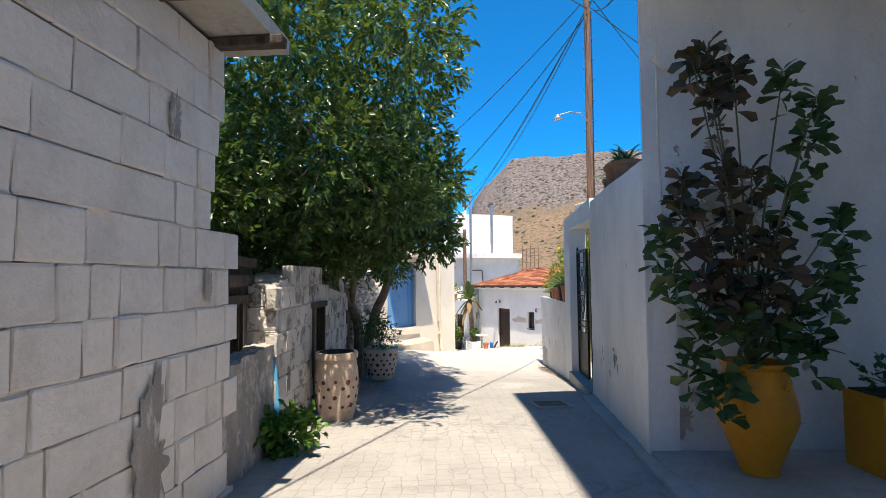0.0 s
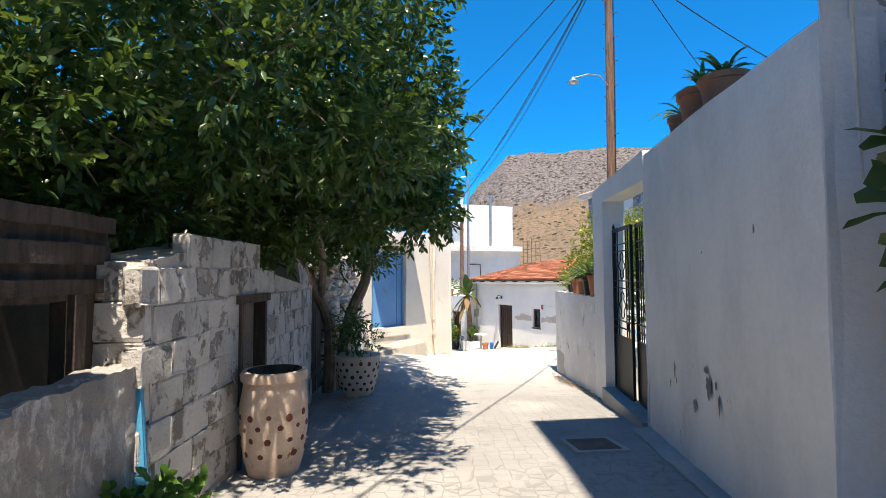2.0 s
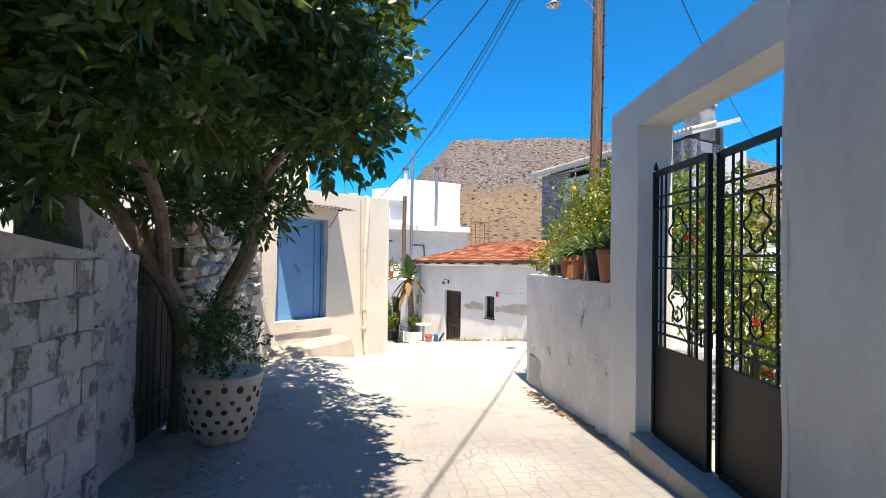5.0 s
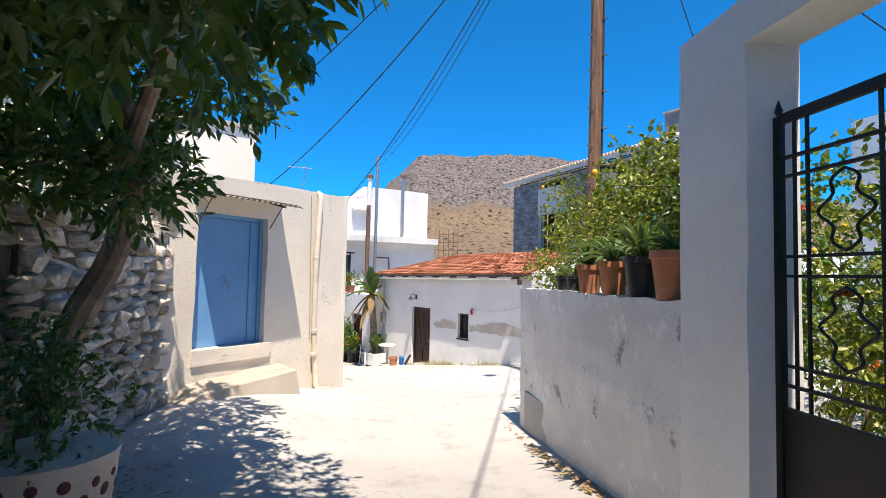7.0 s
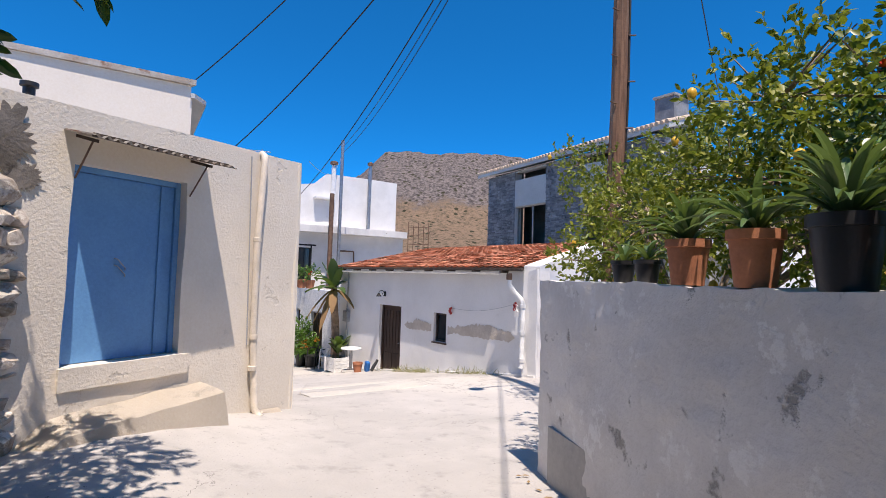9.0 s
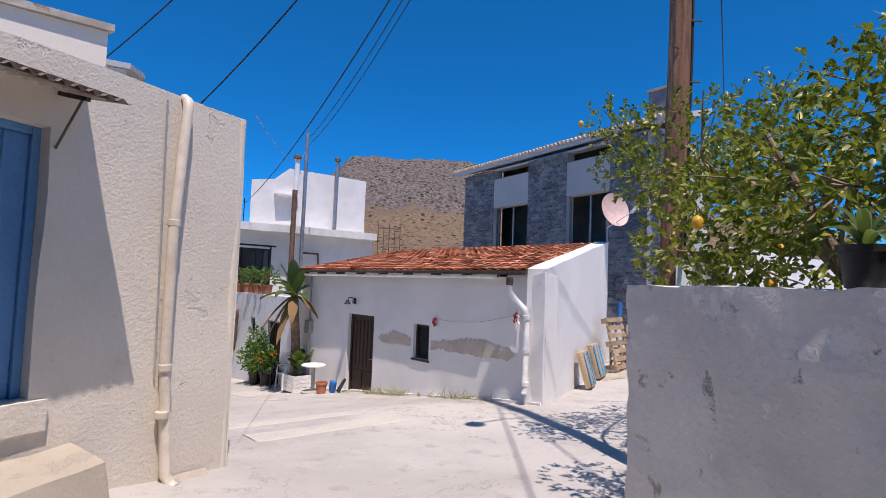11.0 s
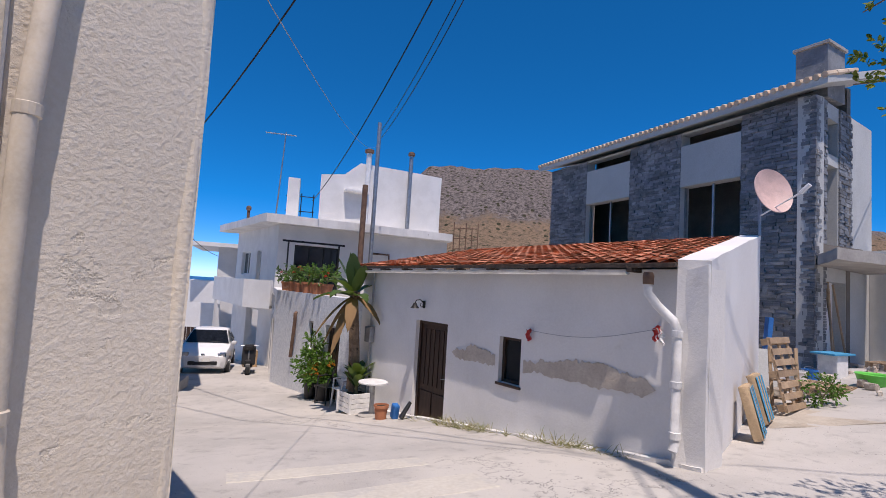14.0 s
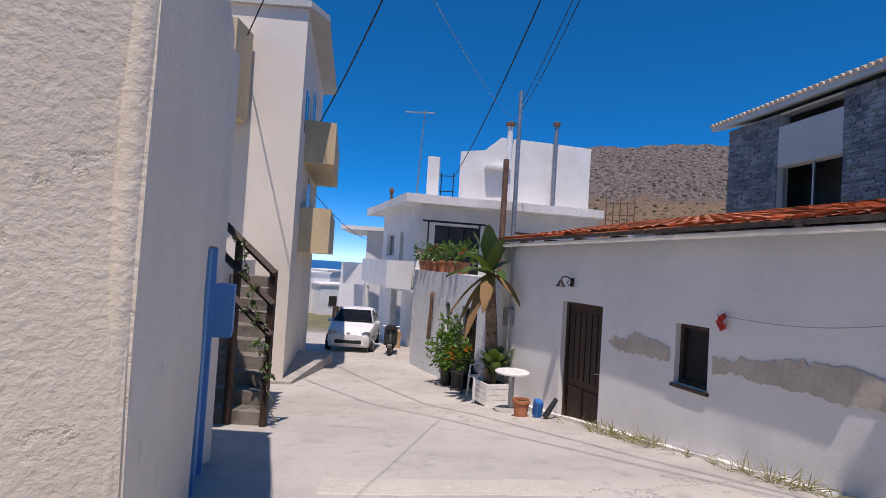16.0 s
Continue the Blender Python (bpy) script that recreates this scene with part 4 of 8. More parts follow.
structure(part("wall_stone_house_inside", bm, M["interior"]), "bare plaster rooms inside the unfinished house", "wall")
bm = B()
p4 = [SF.at(-0.5, 0.45)[:2], SF.at(SF.len + 0.55, 0.45)[:2], SF.at(SF.len + 0.45, -2.4)[:2], SF.at(-0.5, -2.4)[:2]]
lo = [bm.verts.new((*p, z)) for p, z in zip(p4, (6.44, 6.44, 7.3, 7.3))]
hi = [bm.verts.new((*p, z)) for p, z in zip(p4, (6.64, 6.64, 7.5, 7.5))]
bm.faces.new(lo[::-1])
bm.faces.new(hi)
for k in range(4):
    bm.faces.new((lo[k], lo[(k + 1) % 4], hi[(k + 1) % 4], hi[k]))
stone_roof = structure(part("roof_stone_house", bm, M["grey_render"]), "concrete roof edge of the unfinished house carrying pale tiles", "roof")
bm = B()
prism(bm, [(11.9, 23.6), (16.5, 24.6), (16.8, 27.0), (13.25, 25.36)], 1.86, 2.12)
rough(bm, 0.5, 0.02)
structure(part("roof_porch_slab", bm, M["raw_concrete"]), "raw concrete porch slab beside the stone house", "roof")
bm = B()
prism(bm, [(13.6, 25.9), (18, 27.9), (18, 28.2), (13.6, 26.2)], -1.4, 1.85)
structure(part("wall_porch_back", bm, M["white_worn"]), "unpainted patchy wall under the porch", "wall")
bm = B()
prism(bm, [(17, 26), (30, 30), (30, 44), (17, 44)], -1.4, 2.6)
structure(part("wall_right_neighbour", bm, M["white"]), "low white house beyond the building site", "wall")
bm = B()
prism(bm, [(13.0, 14.2), (16, 14.2), (16, 18), (13.0, 18)], -1.4, 5.2)
structure(part("wall_garden_neighbour", bm, M["white"]), "tall white house behind the garden", "wall")
bm = B()
prism(bm, [(7.6, 20.9), (9.0, 20.2), (17, 24), (14.0, 26.2), (8.4, 22.0)], -1.8, [gz(7.6, 20.9) + 0.012, gz(9, 20.2) + 0.012, gz(17, 24) + 0.05, gz(14, 26.2) + 0.06, gz(8.4, 22) + 0.03])
rough(bm, 0.25, 0.03, 2.0)
structure(part("ground_site", bm, M["dust"], smooth=True), "trampled sand and rubble of the building site", "ground")


# ---- trees and plants ----
def limb(bm, pts, r0, r1):
    """A bent tapered limb, smoothed through its points."""
    pts = [Vector(p) for p in pts]
    out = []
    for i in range(len(pts) - 1):
        a, b, c, d = pts[max(i - 1, 0)], pts[i], pts[i + 1], pts[min(i + 2, len(pts) - 1)]
        for k in range(4):
            t = k / 4
            out.append(0.5 * (2 * b + (c - a) * t + (2 * a - 5 * b + 4 * c - d) * t * t + (3 * b - a - 3 * c + d) * t ** 3))
    out.append(pts[-1])
    tube(bm, out, r0, 9, r1)


# the big evergreen that overhangs the lane; blobs: centre, half sizes, sprays
TREE = Vector((-1.85, 11.45, gz(-1.85, 11.45)))
tree = thing("tree", pose(*TREE), "large dark evergreen tree leaning over the lane from a ruined wall", "tree")
BOUGHS = [
    [(0, 0, -0.1), (0.02, -0.06, 1.2), (-0.28, -0.48, 2.05), (-0.62, -0.95, 2.75), (-1.2, -1.8, 3.6), (-1.5, -3.0, 4.6)],
    [(0.05, 0.1, -0.1), (0.34, 0.25, 1.3), (0.60, 0.30, 1.95), (0.74, 0.25, 2.7), (0.66, 0.05, 3.15), (0.80, -0.9, 3.9), (0.9, -2.2, 4.8)],
    [(-0.10, -0.20, 1.6), (0.05, -1.0, 2.6), (-0.3, -2.4, 3.4), (-0.4, -4.0, 4.2)],
    [(0.66, 0.2, 2.6), (1.1, -0.6, 2.9), (1.7, -1.9, 3.0)],
    [(-0.25, -0.25, 1.9), (-0.9, 0.6, 3.0), (-1.5, 1.2, 4.2)],
]
for k, pts in enumerate(BOUGHS):
    bm = B()
    limb(bm, pts, 0.13 if k < 2 else 0.075, 0.025)
    part("trunk" if k < 2 else "limb", bm, M["bark"], tree, smooth=True)
rows = []
BLOBS = [
    ((-1.7, 8.7, 4.3), (1.9, 2.2, 1.6), 560), ((-0.7, 7.4, 4.9), (1.05, 1.5, 1.3), 210), ((-1.5, 6.6, 3.2), (1.2, 1.2, 1.1), 330),
    ((-3.2, 6.4, 3.7), (1.3, 1.6, 1.5), 380), ((-0.50, 8.8, 3.45), (0.85, 1.5, 1.0), 230), ((-2.9, 11.3, 2.0), (0.7, 0.6, 0.5), 140), ((-2.2, 12.6, 2.3), (0.6, 0.4, 0.5), 100), ((-2.6, 5.6, 2.6), (0.8, 0.8, 0.8), 170),
    ((-1.1, 9.5, 2.95), (1.0, 1.3, 0.75), 230), ((-2.4, 8.2, 2.5), (0.9, 1.5, 0.65), 260), ((-0.85, 10.3, 3.3), (0.75, 1.1, 0.8), 230), ((-0.08, 9.2, 2.15), (0.44, 0.6, 0.32), 90), ((-1.75, 11.3, 1.75), (0.45, 0.4, 0.3), 50), ((-1.4, 9.9, 3.7), (0.7, 0.6, 0.4), 130), ((-0.35, 5.5, 4.5), (0.7, 0.8, 0.6), 80), ((-0.05, 8.9, 3.3), (0.55, 1.0, 0.6), 70), ((-0.05, 10.6, 3.3), (0.6, 0.9, 0.45), 80), ((-1.2, 12.7, 3.75), (0.85, 0.7, 0.45), 140), ((-1.9, 8.6, 2.0), (0.6, 0.9, 0.42), 140), ((-2.75, 10.6, 2.15), (0.5, 0.6, 0.45), 110), ((-2.3, 9.3, 1.95), (0.6, 0.8, 0.45), 130), ((-0.7, 11.9, 2.8), (0.55, 0.7, 0.5), 90),
    ((-1.75, 11.5, 3.0), (1.2, 1.2, 1.1), 330), ((-1.25, 10.2, 2.55), (0.7, 0.9, 0.45), 150), ((-2.3, 9.2, 2.45), (0.8, 1.0, 0.55), 220), ((-1.05, 11.6, 1.75), (0.3, 0.4, 0.3), 40), ((-2.9, 10.4, 2.9), (1.2, 1.8, 1.2), 330), ((-0.55, 7.2, 2.6), (0.55, 0.8, 0.45), 130),
    ((-0.9, 8.6, 2.2), (0.5, 0.9, 0.4), 110), ((-0.2, 9.5, 2.55), (0.42, 0.8, 0.35), 90), ((-2.0, 7.0, 5.6), (1.3, 1.6, 0.9), 240),
    ((-2.0, 5.4, 4.6), (0.9, 0.8, 0.9), 140), ((-1.45, 12.2, 2.15), (0.42, 0.55, 0.55), 80), ((-2.7, 6.6, 1.9), (0.8, 0.9, 0.5), 200),
    ((-3.6, 8.4, 4.6), (1.4, 1.8, 1.3), 220), ((-3.1, 7.2, 2.3), (1.0, 1.6, 0.75), 260), ((-2.9, 5.2, 2.35), (0.7, 0.7, 0.55), 120),
]
for c, sz, n in BLOBS:
    sprays(rows, Vector(c) - TREE, sz, int(n * 1.75), 0.108, 0.045, 10)
leaf_mesh("crown", rows, M["leaf"], tree, "glossy dark green foliage")
bm = B()
for c, sz, n in BLOBS:
    for _ in range(int(n / 22)):
        v = rand_dir()
        p = Vector(c) - TREE
        q = p + Vector((v.x * sz[0], v.y * sz[1], v.z * sz[2])) * 0.95
        rod(bm, p.lerp(q, 0.1), q, 0.012, 0.004, 5, False)
tagged(part("twig_mass", bm, M["bark"], tree), kind="stuff")

# lemon tree in the garden, reaching over the low wall
LEM = Vector((3.75, 13.1, -0.36))
lemon = thing("lemon_tree", pose(*LEM), "bright yellow-green lemon tree behind the low wall", "tree")
for k, pts in enumerate(([(0, 0, -0.05), (0.05, 0.1, 0.7), (-0.1, 0.3, 1.4), (-0.3, 0.6, 2.2)], [(0.05, 0.1, 0.7), (0.5, 0.2, 1.4), (0.9, 0.3, 2.4)], [(0.0, 0.1, 0.9), (0.3, -0.7, 1.5), (0.3, -1.2, 2.2)], [(-0.1, 0.3, 1.4), (0.3, 1.0, 1.9), (0.7, 1.6, 2.2), (1.2, 2.8, 2.7), (2.2, 3.6, 2.8)])):
    bm = B()
    limb(bm, pts, 0.07 if k == 0 else 0.045, 0.015)
    part("trunk" if k == 0 else "limb", bm, M["bark"], lemon, smooth=True)
rows = []
LBLOBS = [((3.35, 12.0, 2.1), (0.5, 0.6, 0.45), 140), ((3.3, 11.3, 1.9), (0.4, 0.5, 0.45), 90), ((3.35, 13.2, 1.45), (0.55, 0.8, 0.55), 190), ((3.9, 12.5, 1.75), (0.7, 0.8, 0.6), 230), ((4.3, 13.3, 2.05), (0.8, 0.9, 0.5), 170), ((3.6, 12.0, 1.3), (0.5, 0.8, 0.6), 170), ((4.5, 12.0, 1.5), (0.7, 0.9, 0.7), 170), ((3.3, 13.9, 1.15), (0.4, 0.5, 0.4), 90), ((5.2, 13.0, 1.7), (0.8, 1.0, 0.7), 130), ((4.3, 14.2, 1.55), (0.9, 0.7, 0.6), 150), ((4.6, 12.6, 2.45), (0.5, 0.5, 0.35), 60), ((4.0, 14.7, 2.0), (0.6, 0.6, 0.5), 90), ((5.3, 16.7, 2.35), (0.8, 0.6, 0.4), 130), ((6.4, 16.9, 2.4), (0.8, 0.6, 0.45), 120), ((4.5, 16.3, 2.7), (0.5, 0.5, 0.35), 60), ((5.8, 15.6, 2.7), (0.8, 0.7, 0.6), 140), ((5.2, 15.0, 1.9), (0.6, 0.7, 0.5), 100)]
for c, sz, n in LBLOBS:
    sprays(rows, Vector(c) - LEM, sz, int(n * 2.0), 0.055, 0.028, 7, 0.25)
leaf_mesh("crown", rows, M["leaf_lemon"], lemon, "yellow-green foliage")
bm = B()
for c, sz, n in LBLOBS:
    for _ in range(n // 14):
        v = rand_dir()
        p = Vector(c) - LEM
        rod(bm, p, p + Vector((v.x * sz[0], v.y * sz[1], v.z * sz[2])) * 1.0, 0.010, 0.004, 5, False)
tagged(part("twig_mass", bm, M["bark"], lemon), kind="stuff")
for k in range(26):
    c, sz, n = LBLOBS[k % len(LBLOBS)]
    v = rand_dir(-0.9, 0.4)
    bm = B()
    lathe(bm, [(0.004, -0.042), (0.022, -0.032), (0.033, 0.0), (0.024, 0.028), (0.006, 0.040)], 10)
    ob = part("lemon", bm, M["fruit"], lemon, smooth=True)
    ob.location = Vector(c) - LEM + Vector((v.x * sz[0], v.y * sz[1], v.z * sz[2])) * 0.97


def shrub(name, x, y, z, sizes, leaf, label, category="shrub", flower=None, n_flower=0, length=0.07, width=0.035, group=""):
    """A garden shrub: stems from its foot, leaf sprays and blossoms. sizes: (offset, half sizes, sprays)."""
    t = thing(name, pose(x, y, z), label, category, group)
    bm = B()
    rows = []
    petals = []
    for c, sz, n in sizes:
        sprays(rows, c, sz, n, length, width, 7, 0.3)
        for _ in range(5):
            v = rand_dir(-0.2, 1)
            limb(bm, [(0, 0, -0.02), (c[0] * 0.4, c[1] * 0.4, c[2] * 0.5), (c[0] + v.x * sz[0] * 0.8, c[1] + v.y * sz[1] * 0.8, c[2] + v.z * sz[2] * 0.8)], 0.014, 0.004)
        for _ in range(n_flower):
            v = rand_dir(-0.1, 1)
            p = Vector(c) + Vector((v.x * sz[0], v.y * sz[1], v.z * sz[2])) * 1.02
            for k in range(14):
                dd = rand_dir(-0.3, 1)
                petals.append((p + dd * 0.01, dd, rand_dir(), 0.045, 0.04, 0.1))
    tagged(part("stem", bm, M["twig"], t), kind="stuff")
    leaf_mesh("foliage", rows, M[leaf], t)
    if petals:
        leaf_mesh("blossom", petals, M[flower], t)
    return t


for x, y, h, w, n, leaf, fl, nf, lab in (
    (4.9, 9.3, 1.7, 0.75, 210, "leaf", "petal_red", 2, "tall dark green oleander with a few red blossoms"), (5.9, 10.5, 2.0, 0.9, 260, "leaf_lemon", "petal_pink", 2, "tall light green garden shrub with pink blossoms"),
    (4.6, 10.9, 1.5, 0.6, 190, "leaf_lemon", "petal_pink", 1, "yellow-green garden shrub with pink blossoms"), (6.9, 9.0, 1.9, 0.9, 240, "leaf", "petal_pink", 3, "dark rose bush with pink blossoms"),
    (6.4, 12.3, 1.8, 1.0, 240, "leaf_bush", "petal_red", 2, "leafy green garden shrub"), (8.0, 11.3, 2.2, 1.1, 260, "leaf", "petal_red", 2, "broad dark garden shrub"),
    (5.4, 7.6, 1.6, 0.7, 180, "leaf", "petal_red", 2, "dark garden shrub with red blossoms"), (5.3, 11.7, 2.4, 0.8, 220, "leaf", "petal_orange", 4, "tall dark shrub with orange blossoms"), (7.4, 10.2, 2.4, 0.9, 220, "leaf", "petal_red", 4, "tall dark shrub with many red blossoms"), (8.3, 9.2, 2.3, 0.9, 200, "leaf_bush", "petal_orange", 3, "green shrub with orange blossoms by the garden wall")):
    shrub("garden_shrub", x, y, -0.36, [((0, 0, h * 0.62), (w, w, h * 0.42), n), ((0.2, -0.2, h * 0.3), (w * 0.8, w * 0.8, h * 0.28), n // 2)], leaf, lab, "shrub", fl, nf)
shrub("hibiscus", 3.25, 11.0, -0.36, [((0.05, 0.1, 1.95), (0.4, 0.5, 0.45), 150), ((0.0, 0.0, 1.35), (0.3, 0.5, 0.45), 90)], "leaf", "dark green hibiscus with red blossoms above the low wall", "shrub", "petal_red", 2)


# ---- pots ----
def flower_pot(m, r, h, mat, label, group="", taper=0.72, rim=True, name="flower_pot"):
    """A tapered pot with rim, saucer and soil; open at the top."""
    t = thing(name, m, label, "pot", group)
    bm = B()
    lathe(bm, [(r * taper, 0.0), (r * 0.93, h * 0.80), (r * 0.93, h * 0.82), (r * 1.03, h * 0.83), (r * 1.03, h), (r * 0.90, h), (r * 0.88, h * 0.86)] if rim else [(r * taper, 0), (r, h), (r * 0.93, h), (r * 0.9, h * 0.9)], 24)
    part("body", bm, mat, t, smooth=True)
    bm = B()
    lathe(bm, [(r * 0.87, h * 0.865), (r * 0.5, h * 0.895), (0.01, h * 0.90)], 16)
    part("soil", bm, M["soil"], t)
    return t


def strap_plant(parent, z, n, length, leaf="leaf_agap", width=0.052):
    """Arching strap leaves out of a pot, each a tapered folded band."""
    bm = B()
    for k in range(n):
        a, up = random.uniform(0, 6.283), random.uniform(0.7, 1.5)
        L = length * random.uniform(0.7, 1.15)
        d = Vector((math.cos(a), math.sin(a), 0))
        side = Vector((-d.y, d.x, 0))
        prev = None
        for i in range(7):
            q = i / 6
            p = Vector((0, 0, z)) + d * (L * q * math.cos(up * (1 - 0.2 * q))) + Vector((0, 0, L * (math.sin(up) * q - 0.75 * q * q * (1.25 - 0.5 * up))))
            w = width * (0.55 + 0.6 * q) * (1 - q ** 3) + 0.002
            row = [bm.verts.new(p - side * w / 2 + Vector((0, 0, w * 0.25))), bm.verts.new(p), bm.verts.new(p + side * w / 2 + Vector((0, 0, w * 0.25)))]
            if prev:
                bm.faces.new((prev[0], prev[1], row[1], row[0]))
                bm.faces.new((prev[1], prev[2], row[2], row[1]))
            prev = row
    part("leaves", bm, M[leaf], parent, smooth=True)


TOP = 0.965
for x, y, r, h, mat, lab, n, L in (
    (2.80, 12.10, 0.125, 0.27, "terracotta", "terracotta pot with arching strap leaves on the low wall", 44, 0.50),
    (2.77, 11.60, 0.13, 0.29, "terracotta", "terracotta pot with broad strap leaves on the low wall", 46, 0.52),
    (2.75, 11.14, 0.14, 0.32, "black", "black plastic pot with long strap leaves on the low wall", 52, 0.58),
    (2.74, 10.73, 0.16, 0.35, "terracotta", "tall terracotta pot on the low wall beside the portal", 18, 0.4)):
    t = flower_pot(pose(x, y, TOP), r, h, M[mat], lab, "pots on the low wall")
    strap_plant(t, h * 0.88, n, L)
for x, y in ((2.86, 12.55), (2.88, 12.85)):
    t = flower_pot(pose(x, y, TOP), 0.09, 0.16, M["black"], "small black nursery pot with a seedling on the low wall", "pots on the low wall")
    strap_plant(t, 0.14, 12, 0.3)
for x, y, z, r, h in ((2.62, 7.42, 2.70, 0.16, 0.24), (2.55, 6.92, 2.69, 0.22, 0.34), (2.48, 6.45, 2.68, 0.2, 0.3)):
    t = flower_pot(pose(x, y, z), r, h, M["terracotta"], "dark terracotta pot with spiky leaves on the tall wall", "pots on the tall wall")
    strap_plant(t, h * 0.9, 26, 0.42, width=0.05)
for x, y, r, h, lf, fl, lab in ((4.05, 9.95, 0.16, 0.28, "leaf_bush", "petal_red", "terracotta pot of red geraniums inside the gate"), (4.9, 10.0, 0.17, 0.30, "leaf", "petal_red", "terracotta pot of geraniums in the garden"), (5.6, 9.0, 0.17, 0.3, "leaf_bush", "petal_pink", "terracotta pot with pink flowers in the garden"), (4.5, 8.6, 0.15, 0.26, "leaf_bush", "petal_red", "terracotta pot of geraniums by the garden path"), (6.3, 8.3, 0.16, 0.3, "leaf", "petal_pink", "terracotta pot on the garden floor")):
    flower_pot(pose(x, y, -0.36), r, h, M["terracotta"], lab, "pots in the garden")
    shrub("potted_geranium", x, y, -0.36 + h * 0.895, [((0, 0, 0.17), (0.20, 0.20, 0.16), 34)], lf, "geranium plant with small blossoms growing in its pot", "plant", fl, 4)


def dotted(t, prof, dots, r_dot, mat):
    """Painted round dots lying on the turned body."""
    for k in range(dots[0]):
        for j in range(dots[1]):
            z = prof[0][1] + (prof[-1][1] - prof[0][1]) * (j + 0.6 + random.uniform(-0.18, 0.18)) / (dots[1] + 0.3)
            a = 2 * math.pi * (k + 0.5 * (j % 2) + random.uniform(-0.12, 0.12)) / dots[0]
            r = float(np.interp(z, [p[1] for p in prof], [p[0] for p in prof]))
            sl = (np.interp(z + 0.02, [p[1] for p in prof], [p[0] for p in prof]) - np.interp(z - 0.02, [p[1] for p in prof], [p[0] for p in prof])) / 0.04
            bm = B()
            rd = r_dot * random.uniform(0.7, 1.15)
            n = Vector((math.cos(a), math.sin(a), -sl)).normalized()
            m = Matrix.Translation((r * math.cos(a), r * math.sin(a), z)) @ n.to_track_quat("Z", "Y").to_matrix().to_4x4()
            bmesh.ops.create_uvsphere(bm, u_segments=10, v_segments=6, radius=1.0, matrix=m @ Matrix.Diagonal((rd, rd * random.uniform(0.85, 1.15), 0.006, 1)))
            part("dot", bm, mat, t)


# tall clay jar beside the block wall
jar_z = gz(-1.42, 7.02) - 0.01
jar = thing("clay_jar", pose(-1.42, 7.02, jar_z) @ Matrix.Diagonal((1.08, 1.08, 1.10, 1)), "tall pale clay jar with brown painted dots and stained rim", "jar")
JP = [(0.20, 0.0), (0.245, 0.16), (0.275, 0.38), (0.275, 0.58), (0.250, 0.73)]
bm = B()
lathe(bm, JP + [(0.245, 0.76), (0.27, 0.77), (0.275, 0.82), (0.262, 0.845), (0.225, 0.845), (0.21, 0.75), (0.235, 0.55), (0.20, 0.1)], 36)
part("body", bm, M["clay_pale"], jar, smooth=True)
# dark lining: the shade inside the jar's mouth is put into its colour
bm = B()
lathe(bm, [(0.224, 0.847), (0.208, 0.75), (0.20, 0.53), (0.02, 0.52)], 28)
bmesh.ops.delete(bm, geom=[f for f in bm.faces if len(f.verts) > 4 and f.calc_center_median().z > 0.8], context="FACES")
part("inside", bm, M["old_wood"], jar, "inner lining coloured dark for the shade in the jar", smooth=True)
dotted(jar, JP[1:-1], (11, 4), 0.027, M["dot"])
bm = B()
lathe(bm, [(0.215, 0.50), (0.01, 0.52)], 20)
part("soil", bm, M["soil"], jar)

# big dotted pot under the tree, with a bush
pot_z = gz(-1.27, 11.0) - 0.01
pot = thing("dotted_pot", pose(-1.27, 11.0, pot_z), "big round cream pot with brown painted dots under the tree", "pot")
PP = [(0.20, 0.0), (0.275, 0.10), (0.335, 0.30), (0.365, 0.50), (0.375, 0.64)]
bm = B()
lathe(bm, PP + [(0.385, 0.66), (0.385, 0.685), (0.345, 0.685), (0.33, 0.62)], 40)
part("body", bm, M["pot_cream"], pot, smooth=True)
bm = B()
lathe(bm, [(0.347, 0.640), (0.347, 0.688), (0.380, 0.690), (0.375, 0.687)], 40)
part("rim", bm, M["pot_cream"], pot)
dotted(pot, PP[1:], (15, 5), 0.032, M["dot"])
bm = B()
lathe(bm, [(0.335, 0.60), (0.2, 0.63), (0.01, 0.64)], 24)
part("soil", bm, M["soil"], pot)
shrub("potted_bush", -1.27, 11.0, pot_z + 0.63, [((0, 0, 0.30), (0.40, 0.36, 0.34), 170), ((-0.15, 0.1, 0.62), (0.28, 0.28, 0.26), 90)], "leaf", "dense small-leaved bush growing in the dotted pot", "plant", length=0.055, width=0.026)
shrub("weed_bush", -1.62, 5.35, gz(-1.62, 5.35), [((0, 0, 0.22), (0.30, 0.28, 0.22), 130)], "leaf_bush", "bright green leafy weed bush at the foot of the wall", "plant", length=0.085, width=0.05)

# taller bushes close behind the gate
for x, y, h, w, n, leaf, fl in ((3.75, 9.9, 2.5, 0.62, 190, "leaf_lemon", "petal_red"), (4.0, 11.2, 2.7, 0.75, 220, "leaf_bush", "petal_red"), (3.9, 8.9, 2.4, 0.6, 190, "leaf_bush", "petal_red")):
    shrub("garden_shrub", x, y, -0.36, [((0, 0, h * 0.70), (w, w, h * 0.30), n), ((-0.1, 0.1, h * 0.42), (w * 0.6, w * 0.6, h * 0.16), n // 3)], leaf, "tall flowering bush close behind the iron gate", "shrub", fl, 2)

